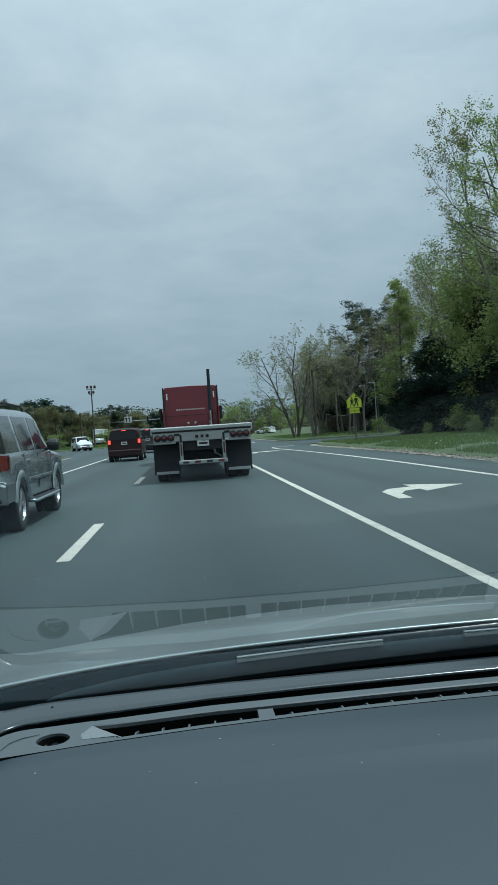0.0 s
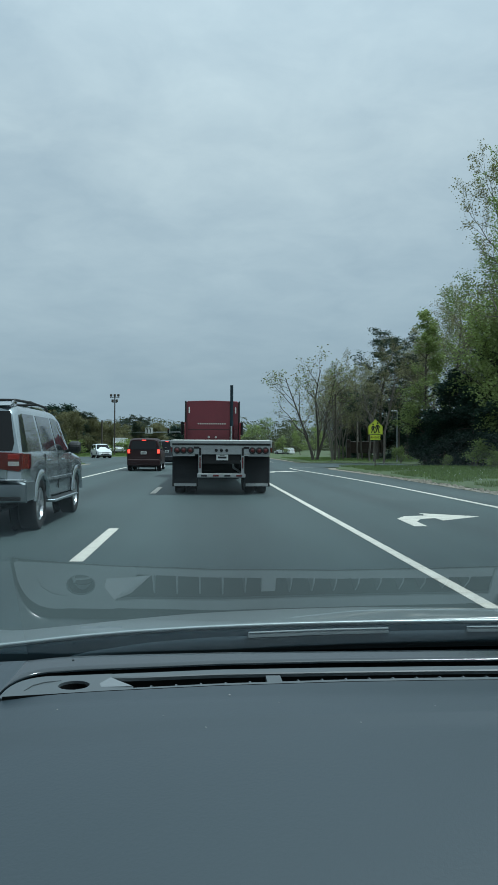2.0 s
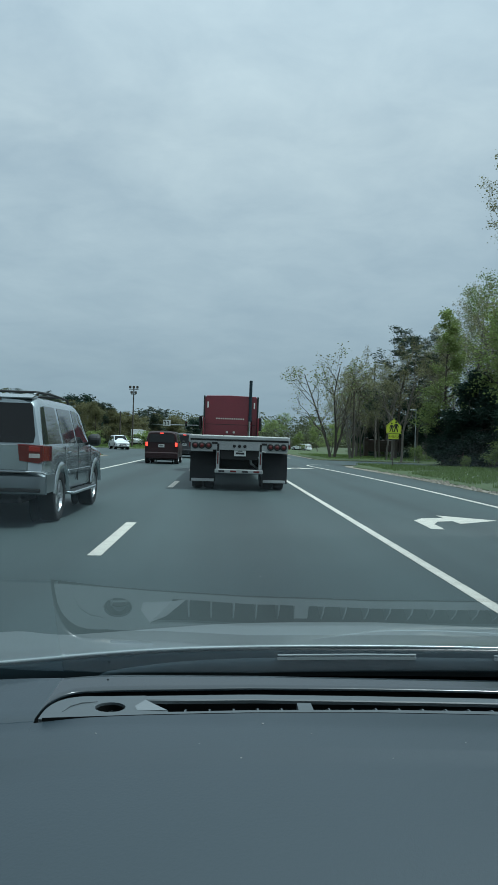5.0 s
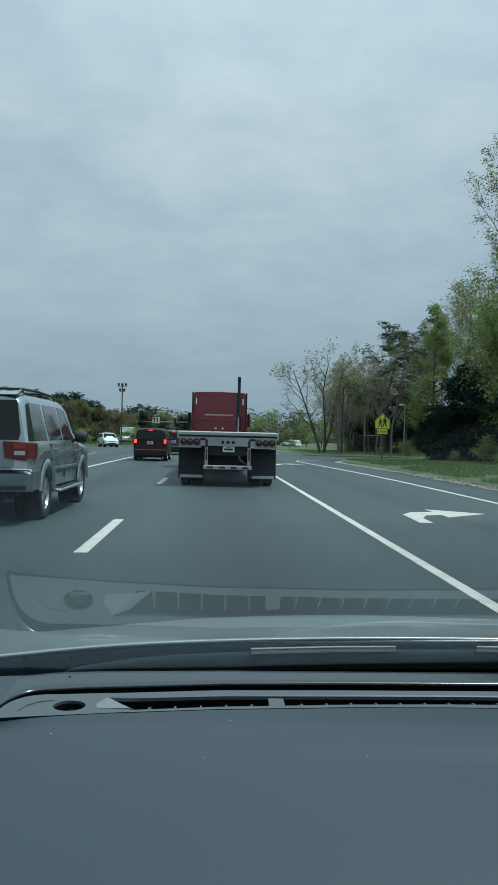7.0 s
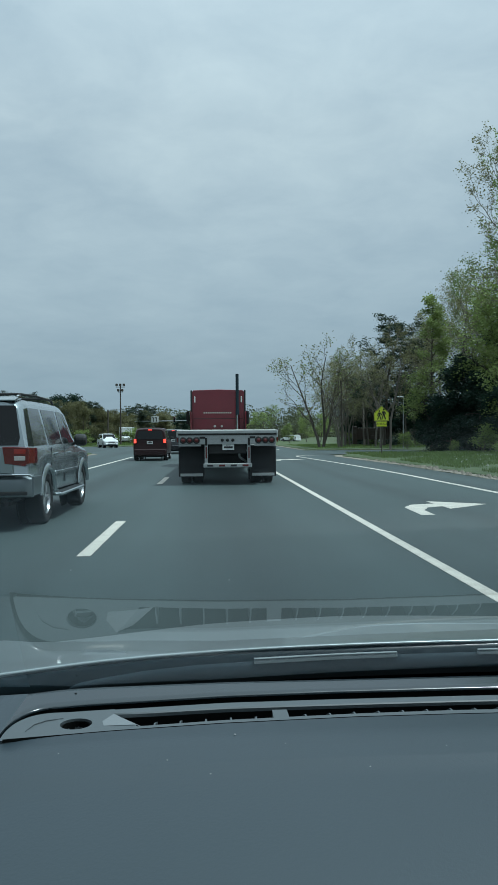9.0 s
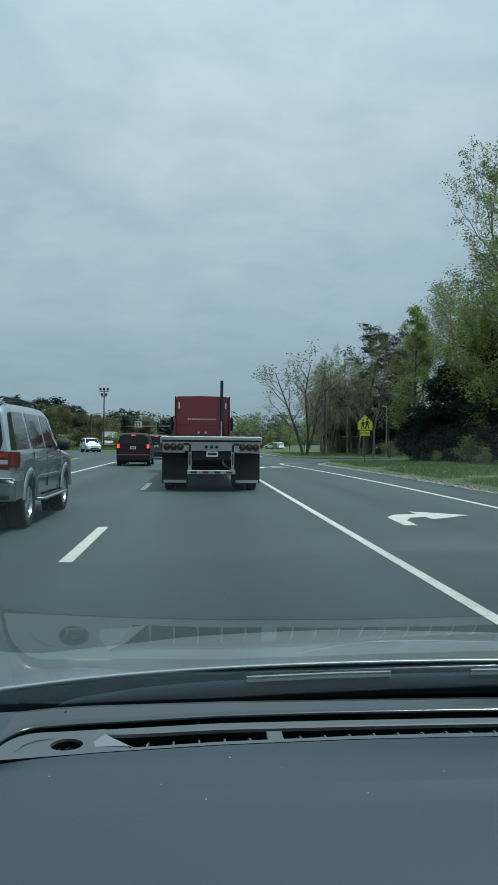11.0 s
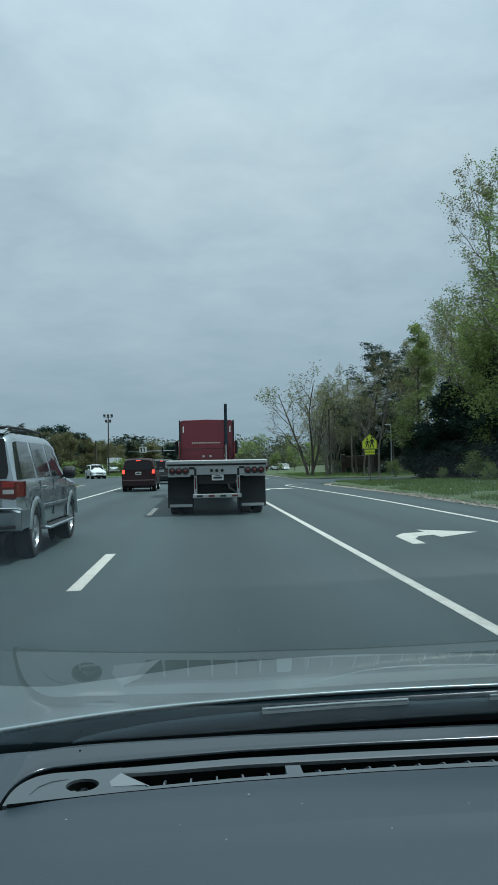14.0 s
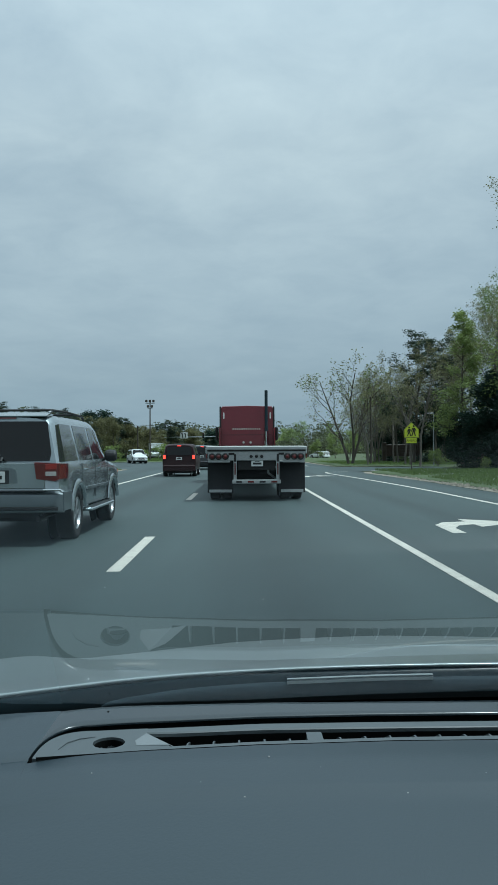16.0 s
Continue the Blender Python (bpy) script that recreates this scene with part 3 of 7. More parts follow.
marking("edge_line_west", [(-8.45, y) for y in range(-60, 50, 6)], 0.13, "yellow edge line along the median", mat="paint_yellow")
marking("stop_line", [(9.0, 50.9), (12.4, 50.9)], 0.35, "white stop line on the side road")


def turn_arrow(x, y, side, label):
    """A painted arrow: a stem that bends to one side into a barbed head."""
    pts = [(-0.16, 0.0), (0.06, 0.0), (0.10, 0.75), (0.30, 1.22), (0.62, 1.40), (0.62, 0.95), (1.55, 1.72), (0.62, 2.42), (0.62, 1.92),
           (0.15, 1.75), (-0.10, 1.30)]
    pts = [(px * side, py) for px, py in pts]
    if side < 0:
        pts = pts[::-1]
    s = Shape().slab(pts, 0.001, 0.005)
    ob = tagged(new("turn_arrow", mesh_of("turn_arrow", s.v, s.f, M["paint_white"])), label, "road marking", "turn arrows")
    ob.location = (x, y, 0)
    return ob


right_arrow = turn_arrow(3.55, 11.75, 1, "white right-turn arrow painted in the turn lane")
copy_thing(right_arrow, pose(3.55, 38.5, 0))
left_arrow = turn_arrow(-6.4, 37.0, -1, "white left-turn arrow painted in the median lane")
copy_thing(left_arrow, pose(-6.4, 14.0, 0))

letters = bpy.data.curves.new("school_word", "FONT")
letters.body, letters.size, letters.align_x = "SCHOOL", 2.0, "CENTER"
letters.extrude = 0.002
word = new("school_word", letters)
word.data.materials.append(M["paint_white"])
word.matrix_basis = pose(-1.4, -14, 0.004) @ Matrix.Diagonal((0.95, 1.2, 1, 1))
tagged(word, "white word painted across two lanes of asphalt", "road marking")

# tar lines, patches and scuffs
for name, line, w in (("tar_seam", [(0.6 + 0.3 * k, 16 + 0.1 * math.sin(k * 2)) for k in range(5)], 0.02),
                      ("tar_seam", [(-4.9 + 0.35 * k, 27.5 + 0.12 * math.sin(k * 2)) for k in range(11)], 0.02)):
    ob = edge_strip(name, line, w, 0.004, M["tar"], "dark sealed crack in the asphalt", 0.035, "")
    tagged(ob, category="tar seam", group="tar seams")


def scatter(name, n, place, size, mat, label, category, seed, flat=0.6):
    """Many small uneven lumps as one."""
    r = random.Random(seed)
    s = Shape()
    for _ in range(n):
        x, y, z = place(r)
        k = size(r)
        o = r.random() * 6.28
        base = [(x + k * math.cos(o + a) * r.uniform(0.7, 1.2), y + k * math.sin(o + a) * r.uniform(0.7, 1.2), z - 0.005) for a in (0, 1.26, 2.5, 3.77, 5.0)]
        i, t = s.ring(base), s.ring([(x + (p[0] - x) * 0.5, y + (p[1] - y) * 0.5, z + k * flat) for p in base])
        s.join(i, t)
        s.f.append(tuple(t))
    ob = new(name, mesh_of(name, s.v, s.f, mat))
    return tagged(ob, label, category, kind="stuff")


scatter("road_edge_stones", 900, lambda r: ((lambda y: (8.33 + r.gauss(0, 0.16), y, 0.02))(r.uniform(-20, 44))), lambda r: abs(r.gauss(0, 0.035)) + 0.015,
        M["soil"], "pale clods and stones along the verge", "stones", 3)
scatter("median_edge_stones", 700, lambda r: ((lambda y: (-8.95 + r.gauss(0, 0.16), y, 0.02))(r.uniform(0, 50))), lambda r: abs(r.gauss(0, 0.06)) + 0.02,
        M["soil"], "pale clods along the median edge", "stones", 4)



def blades(name, n, place, h, mat, label, seed, wide=0.02):
    """Single leaning grass blades as one mesh."""
    r = random.Random(seed)
    v, f = [], []
    for _ in range(n):
        x, y, z = place(r)
        k, a = h(r), r.random() * 6.28
        lx, ly = r.gauss(0, 0.3) * k, r.gauss(0, 0.3) * k
        w = wide * r.uniform(0.6, 1.4)
        dx, dy = math.cos(a) * w, math.sin(a) * w
        i = len(v)
        v += [(x - dx, y - dy, z), (x + dx, y + dy, z), (x + lx * 0.5 + dx * 0.6, y + ly * 0.5 + dy * 0.6, z + k * 0.6), (x + lx, y + ly, z + k)]
        f += [(i, i + 1, i + 2), (i, i + 2, i + 3)]
    ob = new(name, mesh_of(name, v, f, mat))
    return tagged(ob, label, "grass", kind="stuff")


def patchy(x, y):
    return noise.noise(Vector((x * 0.35, y * 0.35, 9))) + 0.5 * noise.noise(Vector((x * 1.4, y * 1.4, 4)))


def on_verge(x0, x1, y0, y1):
    def place(r):
        for _ in range(8):
            x, y = r.uniform(x0, x1), r.uniform(y0, y1)
            if patchy(x, y) > -0.35 + 0.3 * r.random():
                break
        return (x, y, max(0.10, land(x, y) - 0.0))
    return place


blades("grass_east", 52000, on_verge(8.7, 24, 12, 48.3), lambda r: r.uniform(0.06, 0.20), M["grass"], "uneven spring grass on the verge", 21, 0.016)
blades("grass_west", 36000, on_verge(-21, -9.3, 18, 56.8), lambda r: r.uniform(0.06, 0.24), M["grass"], "tall spring grass on the median", 22, 0.02)
blades("grass_far", 26000, on_verge(9.5, 45, 66.5, 95), lambda r: r.uniform(0.06, 0.2), M["grass"], "mown grass beyond the side road", 23, 0.035)
blades("grass_far_west", 22000, on_verge(-21, -9.3, 102, 150), lambda r: r.uniform(0.08, 0.3), M["grass"], "grass on the far median", 24, 0.05)
scatter("wild_flowers", 160, lambda r: (r.uniform(8.8, 15), r.uniform(14, 47), 0.2), lambda r: r.uniform(0.012, 0.03), M["flower"], "small white flowers in the grass", "flowers", 8, 0.5)

# ---- the car that carries the camera ----
CX = 0.475                       # middle of the car
own = thing("car", "silver car with a grey dashboard, standing in its lane", "car", pose(CX, 0, 0))
SHIFT = pose(-CX, 0, 0)          # parts below are written in the road's metres

DASH_Z = 0.926


def corner(x0, y0, x1, y1, n=24):
    """A rounded corner that rises from (x0, y0) and levels off at (x1, y1)."""
    xs_ = [x0 + (x1 - x0) * (k / n) ** 2 for k in range(n + 1)]
    return xs_, [y0 + (y1 - y0) * max(0.0, 1 - ((x1 - x) / (x1 - x0)) ** 2.8) ** (1 / 2.8) for x in xs_]


ox, oy = corner(-0.236, 0.900, -0.175, 1.007)
OPEN_X = (*ox, -0.141, 0.049, 0.207, 0.392, 0.55, 0.75, 0.95)
OPEN_Y = (*oy, 1.011, 1.031, 1.037, 1.038, 1.037, 1.03, 1.015)
NEAR_X = (-0.236, -0.093, 0.045, 0.223, 0.355, 0.60, 0.95)
NEAR_Y = (0.892, 0.913, 0.928, 0.938, 0.939, 0.936, 0.918)
END_X = (-0.62, -0.42, -0.305, -0.184, 0.052, 0.413, 0.75, 1.1, 1.37, 1.58)
END_Y = (0.985, 1.035, 1.063, 1.078, 1.090, 1.092, 1.088, 1.07, 1.04, 0.99)
px_, py_ = corner(-0.231, 0.900, -0.165, 0.988)
PLATE_X = (*px_, -0.138, 0.049, 0.202, 0.383, 0.6, 0.95)
PLATE_Y = (*py_, 0.991, 1.010, 1.013, 1.014, 1.012, 0.99)
SLOTF_X, SLOTF_Y = (-0.10, -0.063, 0.048, 0.236, 0.376, 0.6, 0.95), (0.979, 0.979, 0.989, 0.992, 0.993, 0.991, 0.97)
SLOTN_X, SLOTN_Y = (-0.10, -0.063, 0.046, 0.228, 0.363, 0.6, 0.95), (0.930, 0.934, 0.947, 0.958, 0.961, 0.958, 0.938)
R_END = 0.93


def dash_z(x, y):
    d = max(0.0, 0.82 - y)
    side = max(0.0, abs(x - CX) - 0.6)
    return DASH_Z - 0.20 * d * d - 0.12 * max(0.0, 0.2 - x) ** 2 * min(1.0, max(0.0, (0.90 - y) / 0.12)) - (0.004 if y < 0.815 else 0.0) * min(1, (0.815 - y) / 0.01 if y < 0.815 else 0) - 0.35 * side * side


xs = sorted(set(steps((-0.62, -0.42, 6), (-0.42, -0.24, 12), (-0.24, -0.225, 30), (-0.225, -0.20, 20), (-0.20, -0.10, 24), (-0.10, R_END, 90), (R_END, 1.58, 16)) + [-0.236, R_END]))
s, rim_ = Shape(), Shape()
cols, rim_.rows = [], []
for x in xs:
    inside = -0.236 < x < R_END
    end = lerp(END_X, END_Y, x)
    yo, yn = (lerp(OPEN_X, OPEN_Y, x), lerp(NEAR_X, NEAR_Y, x)) if inside else (0.900, 0.895)
    far = [(x, end + 0.004, DASH_Z - 0.03), (x, end + 0.003, DASH_Z - 0.006), (x, end - 0.004, dash_z(x, 1.0))]
    far += [(x, end + (yo - end) * k / 4, dash_z(x, 1.0)) for k in (1, 2, 3)] + [(x, yo + 0.002, dash_z(x, 1.0)), (x, yo, dash_z(x, 1.0) - 0.002), (x, yo, dash_z(x, 1.0) - (0.004 if inside else 0.002))]
    near = [(x, yn, DASH_Z - 0.02 if inside else dash_z(x, yn) - 0.002), (x, yn, dash_z(x, yn) - 0.0015), (x, yn - 0.002, dash_z(x, yn))]
    near += [(x, y, dash_z(x, y)) for y in (0.86, 0.822, 0.814, 0.80, 0.77, 0.72, 0.66, 0.6, 0.52, 0.44, 0.36, 0.31)]
    near += [(x, 0.285, DASH_Z - 0.10), (x, 0.29, DASH_Z - 0.16), (x, 0.36, 0.60)]
    cols.append((far, s.ring(near), inside))
for (fa, na, ia), (fb, nb, ib) in zip(cols, cols[1:]):
    s.join(na, nb, False)
    if ia or ib:
        rim_.rows = rim_.rows + [fb] if rim_.rows else [fa, fb]
    else:
        ga, gb = s.ring(fa), s.ring(fb)
        s.join(ga, gb, False)
        s.f.append((ga[-1], na[0], nb[0], gb[-1]))
rim_.loft(rim_.rows, False, False)
dash_ = part("dashboard", s, M["dash"], own, "dark grey grained dashboard top", SHIFT, True)
part("far_rim", rim_, M["dash_rim"], dash_, "smooth dark rim along the windscreen", None, True)

# the defroster plate, in strips round the slot
PZ = DASH_Z - 0.003


def strip(name, xs, y0, y1, z, mat, label="", thick=0.006):
    sh = Shape()
    top0, top1 = [(x, y0(x), z) for x in xs], [(x, y1(x), z) for x in xs]
    c = 0.0015
    rings = []
    for k, x in enumerate(xs):
        a, b = y0(x), y1(x)
        rings.append([(x, a, z - thick), (x, a, z - c), (x, a + c, z), (x, b - c, z), (x, b, z - c), (x, b, z - thick)])
    sh.loft(rings)
    return part(name, sh, mat, plate, label, None, False)


# floor below the slots, near-black so the openings read as shaded
plate = part("defroster_plate", Shape().slab([(-0.08, 0.90), (R_END, 0.90), (R_END, 1.03), (-0.08, 1.03)], 0.80, 0.804), M["shade_and_speck"], own, "slotted grey defroster plate", SHIFT)
plate_n = lambda x: lerp(NEAR_X, NEAR_Y, x) + 0.0035
plate_f = lambda x: lerp(PLATE_X, PLATE_Y, x)
slot_n = lambda x: lerp(SLOTN_X, SLOTN_Y, x)
slot_f = lambda x: lerp(SLOTF_X, SLOTF_Y, x)
strip("front_strip", steps((-0.065, R_END, 40)), plate_n, slot_n, PZ, M["dash_plate"])
strip("back_strip", steps((-0.10, R_END, 40)), slot_f, plate_f, PZ, M["dash_plate"])
# near-black strip painting the shadow line along the plate's near edge
part("plate_seal", Shape().loft([[(x, plate_n(x) - 0.0035, DASH_Z - 0.004), (x, plate_n(x) - 0.0030, DASH_Z - 0.0002), (x, plate_n(x) - 0.0022, DASH_Z - 0.0002), (x, plate_n(x) - 0.001, DASH_Z - 0.004)] for x in steps((-0.225, R_END, 60))]), M["shade_and_speck"], plate)
# the left end with its round sensor cup
CUP = (-0.145, 0.946, 0.0205, 0.0185)
sh = Shape()
rim, out = [], []
N = 150
edge = [(x, plate_n(x)) for x in steps((-0.231, -0.065, 18))] + [(-0.065, slot_n(-0.065)), (-0.100, slot_f(-0.1))] + \
       [(x, plate_f(x)) for x in reversed(steps((-0.231, -0.222, 16), (-0.222, -0.10, 30)))]
for k in range(N):
    a = 2 * math.pi * k / N
    c, sn = math.cos(a), math.sin(a)
    best = 9.0
    for (x0, y0), (x1, y1) in zip(edge, edge[1:] + edge[:1]):
        x0, y0, x1, y1 = x0 - CUP[0], y0 - CUP[1], x1 - CUP[0], y1 - CUP[1]
        den = c * (y1 - y0) - sn * (x1 - x0)
        if abs(den) > 1e-9:
            d, u = (x0 * (y1 - y0) - y0 * (x1 - x0)) / den, (x0 * sn - y0 * c) / den
            if d > 0 and -1e-6 <= u <= 1 + 1e-6:
                best = min(best, d)
    out.append((CUP[0] + c * best, CUP[1] + sn * best))
    rim.append((CUP[0] + c * CUP[2], CUP[1] + sn * CUP[3]))
rings = [[(x, y, PZ - 0.006) for x, y in out], [(x, y, PZ) for x, y in out], [(x, y, PZ) for x, y in rim], [(x, y, PZ - 0.004) for x, y in rim],
         [(CUP[0] + (x - CUP[0]) * 0.93, CUP[1] + (y - CUP[1]) * 0.93, PZ - 0.02) for x, y in rim]]
sh.loft(rings, True, False)
part("end_piece", sh, M["dash_plate"], plate)
# added ring and floor that blacken the cup's inside in place of shade
part("cup_wall", Shape().lathe([(0.0196, 0.0), (0.0196, 0.0225), (0.0180, 0.0225), (0.0180, 0.0)], "z", 28, (CUP[0], CUP[1], PZ - 0.026), False), M["shade_and_speck"], plate)
cup = part("sensor_cup", Shape().lathe([(0.019, 0), (0.019, 0.004), (0.001, 0.004)], "z", 24, (CUP[0], CUP[1], PZ - 0.026)), M["shade_and_speck"], plate, "round sensor cup, blackened for the shade inside")
sh = Shape().box((CUP[0] + 0.002, CUP[1] - 0.004, PZ - 0.014), (0.022, 0.004, 0.012), 0.001).box((CUP[0] - 0.010, CUP[1] - 0.004, PZ - 0.012), (0.003, 0.012, 0.012), 0.001)
part("sensor", sh, M["dash_plate"], plate)
part("finger_dimple", Shape().path([(-0.205, 0.925, PZ + 0.0005), (-0.199, 0.945, PZ + 0.0008), (-0.186, 0.958, PZ + 0.0008), (-0.165, 0.965, PZ + 0.0006)], [0.0004, 0.0009, 0.0009, 0.0003], 6), M["dash_plate"], plate)
# wedge that runs down into the slot, its caught light put into a paler colour
sh = Shape()
b = sh.ring([(-0.1005, 0.976, PZ + 0.0006), (-0.066, 0.936, PZ + 0.0006), (-0.046, 0.945, PZ - 0.012), (-0.078, 0.980, PZ - 0.014)])
sh.f.append(tuple(b))
c = sh.ring([(-0.1005, 0.976, PZ + 0.0006), (-0.066, 0.936, PZ + 0.0006), (-0.070, 0.933, PZ - 0.001), (-0.104, 0.974, PZ - 0.001)])
sh.f.append(tuple(reversed(c)))
d = sh.ring([(-0.1005, 0.976, PZ + 0.0006), (-0.112, 0.952, PZ + 0.0003), (-0.108, 0.937, PZ + 0.0002), (-0.066, 0.936, PZ + 0.0009)])
sh.f.append(tuple(d))
part("wedge", sh, M["lit_face_plastic"], plate, "sloping face at the slot's end, paled as if lit")
# ribs: fins that fall away from the slot's near lip
for k in range(30):
    x = -0.043 + 0.0333 * k
    if x > R_END - 0.03 or 0.45 < x < 0.53:
        continue
    if abs(x - 0.1235) < 0.012:
        yb = slot_n(x)
        part("tab", Shape().loft([[(x - 0.0105, yb - 0.002, PZ), (x + 0.0105, yb - 0.002, PZ), (x + 0.0105, yb - 0.002, PZ - 0.012), (x - 0.0105, yb - 0.002, PZ - 0.012)],
                                  [(x - 0.0105, yb + 0.023, PZ + 0.001), (x + 0.0095, yb + 0.023, PZ + 0.001), (x + 0.0095, yb + 0.023, PZ - 0.012), (x - 0.0105, yb + 0.023, PZ - 0.012)]]),
             M["dash_plate"], plate)
        continue
    yn, yf = slot_n(x), slot_f(x)
    fin = [(yn - 0.001, PZ - 0.0005), (yn + 0.009, PZ - 0.0015), (yf, PZ - 0.0135), (yf, PZ - 0.055), (yn - 0.001, PZ - 0.055)]
    part("rib", Shape().loft([[(x - 0.0011 + d, y, z) for y, z in fin] for d in (0, 0.0022)]), M["dash_plate"], plate)
# black cable clip bridging the two slots
sh = Shape().box((0.492, 0.985, PZ + 0.004), (0.030, 0.085, 0.012), 0.004, pose(0, 0, 0, 0, 0, 14)).box((0.502, 0.94, PZ + 0.006), (0.022, 0.02, 0.016), 0.005)
part("cable_clip", sh, M["plastic_black"], own, "black clip across the defroster slot", SHIFT)
part("clip_cover", Shape().box((0.470, 0.968, PZ + 0.001), (0.028, 0.05, 0.004), 0.0015), M["dash_plate"], own, at=SHIFT)
for x, y, r in ((-0.165, 1.054, 0.0018), (0.06, 0.89, 0.0016), (0.12, 0.86, 0.001), (-0.02, 0.83, 0.001), (0.03, 0.80, 0.0012), (0.21, 0.80, 0.001), (-0.15, 0.86, 0.0012), (0.31, 0.84, 0.0009)):
    part("dust_speck", Shape().lathe([(r, 0), (r * 0.7, r * 0.5), (0.0001, r * 0.6)], "z", 7, (x, y, dash_z(x, y))), M["dust"] if x != -0.165 else M["shade_and_speck"], own, at=SHIFT)

def sweep(x):
    return 0.10 * ((x - CX) / 0.9) ** 2


# vent well and trench before the glass, near-black for their shade; cowl, hood
wx = steps((-0.236, -0.225, 22), (-0.225, -0.2, 16), (-0.2, R_END, 40))
part("vent_well", Shape().loft([[(x, lerp(OPEN_X, OPEN_Y, x) + 0.001, DASH_Z - 0.0045), (x, lerp(OPEN_X, OPEN_Y, x) + 0.012, DASH_Z - 0.0045), (x, lerp(OPEN_X, OPEN_Y, x) + 0.012, 0.80), (x, lerp(OPEN_X, OPEN_Y, x) + 0.001, 0.80)] for x in wx]), M["shade_and_speck"], own, at=SHIFT)
part("glass_trench", Shape().loft([[(x, lerp(END_X, END_Y, x) + 0.002, 0.893), (x, 1.13, 0.884), (x, 1.165 - sweep(x) * 0.5, 0.876), (x, 1.165 - sweep(x) * 0.5, 0.85), (x, lerp(END_X, END_Y, x) + 0.002, 0.85)] for x in steps((-0.42, 1.37, 24))]), M["shade_and_speck"], own, at=SHIFT)


sh = Shape()
rows_ = []
for x in steps((-0.64, 1.59, 44)):
    q = sweep(x)
    rows_.append([(x, 1.168 - q * 0.5, 0.872), (x, 1.175 - q * 0.5, 0.880), (x, 1.20 - q * 0.7, 0.876), (x, 1.243 - q, 0.872), (x, 1.243 - q, 0.80), (x, 1.168 - q * 0.5, 0.80)])
part("cowl", sh.loft(rows_), M["cowl"], own, "dark plastic cowl under the windscreen", SHIFT, False)


FALL_X = (-0.66, -0.60, -0.51, -0.41, -0.32, -0.22, -0.11, 0.0, 0.22, 0.44, 0.66, 0.88, 1.06, 1.17, 1.27, 1.36, 1.46, 1.55, 1.61)
FALL_Z = (-0.010, -0.009, 0.010, 0.024, 0.025, 0.027, 0.025, 0.019, 0.014, 0.010, 0.014, 0.017, 0.024, 0.026, 0.025, 0.024, 0.010, -0.009, -0.010)


def hood_z(x, y):
    u = y - 1.25
    c = (x - CX) / 1.13
    z = 0.928 - 0.130 * u - 0.0609 * u * u
    bulge = 0.008 / (1 + math.exp((abs(c) - 0.62) / 0.05))
    z -= lerp(FALL_X, FALL_Z, x) * u / 1.05
    return z + bulge - 0.030 * abs(c) ** 3 - max(0.0, u - 1.1) ** 2


sh = Shape()
rows_ = []
for x in steps((-0.66, 1.61, 66)):
    q = sweep(x)
    r = [(x, 1.253 - q, hood_z(x, 1.25) - 0.008), (x, 1.250 - q, hood_z(x, 1.25) - 0.005), (x, 1.2502 - q, hood_z(x, 1.25) - 0.002), (x, 1.252 - q, hood_z(x, 1.252) - 0.0004), (x, 1.2545 - q, hood_z(x, 1.2545)), (x, 1.26 - q, hood_z(x, 1.26))]
    r += [(x, y - q, hood_z(x, y)) for y in (1.28, 1.31, 1.36, 1.42, 1.5, 1.58, 1.68, 1.8, 1.92, 2.04, 2.16, 2.28, 2.38, 2.46, 2.52)] + [(x, 2.54 - q, hood_z(x, 2.52) - 0.05)]
    rows_.append(r)
ids = [sh.ring(r) for r in rows_]
for a, b in zip(ids, ids[1:]):
    sh.join(b, a, False)
hood = part("hood", sh, M["own_paint"], own, "silver hood with a raised middle", SHIFT, True)
# added dark strip hides the hood's rear face, which lies in shade
part("hood_seal", Shape().loft([[(x, 1.254 - q, h - 0.007), (x, 1.244 - q, h - 0.012), (x, 1.243 - q, 0.86), (x, 1.254 - q, 0.86)] for x in steps((-0.60, 1.55, 40)) for q, h in ((sweep(x), hood_z(x, 1.25)),)]), M["cowl"], hood, "dark strip standing for the shade under the hood's rear edge", None, True)

# windscreen: 30 degrees from level, thin, in a frame of pillars and header
TILT = math.tan(radians(29.8))
glass_z = lambda y: DASH_Z + 0.0012 + (1.10 - y) * TILT
FRIT_X, FRIT_Y = (-0.62, -0.18, 0.07, 0.40, 0.9, 1.5), (1.115, 1.105, 1.098, 1.098, 1.10, 1.12)
glass = Shape()
g_rows = []
for k in range(81):
    u = k / 80
    row = []
    for j in range(28):
        w = max(0.0, (j - 3) / 24)
        x = (-0.50 + 0.20 * w) * (1 - u) + (1.45 - 0.20 * w) * u
        bow = 0.005 + 0.043 * (x - CX) ** 2
        border = lerp(FRIT_X, FRIT_Y, x) + bow
        y = 1.165 + (border - 1.165) * j / 3 if j < 3 else border + (0.12 - border) * w
        row.append((x, y - bow, glass_z(y) + 0.017 * (x + 0.09) * (y - bow - 0.76)))
    g_rows.append(row)
ids = [glass.ring(r) for r in g_rows]
for a, b in zip(ids, ids[1:]):
    glass.join(b, a, False)
screen = part("windscreen", glass, M["windscreen"], own, "clear raked windscreen with a black border at its foot", SHIFT, True)
screen.data.materials.append(M["frit"])
for p in screen.data.polygons:
    if p.index % 27 < 3:
        p.material_index = 1
screen.visible_shadow = False



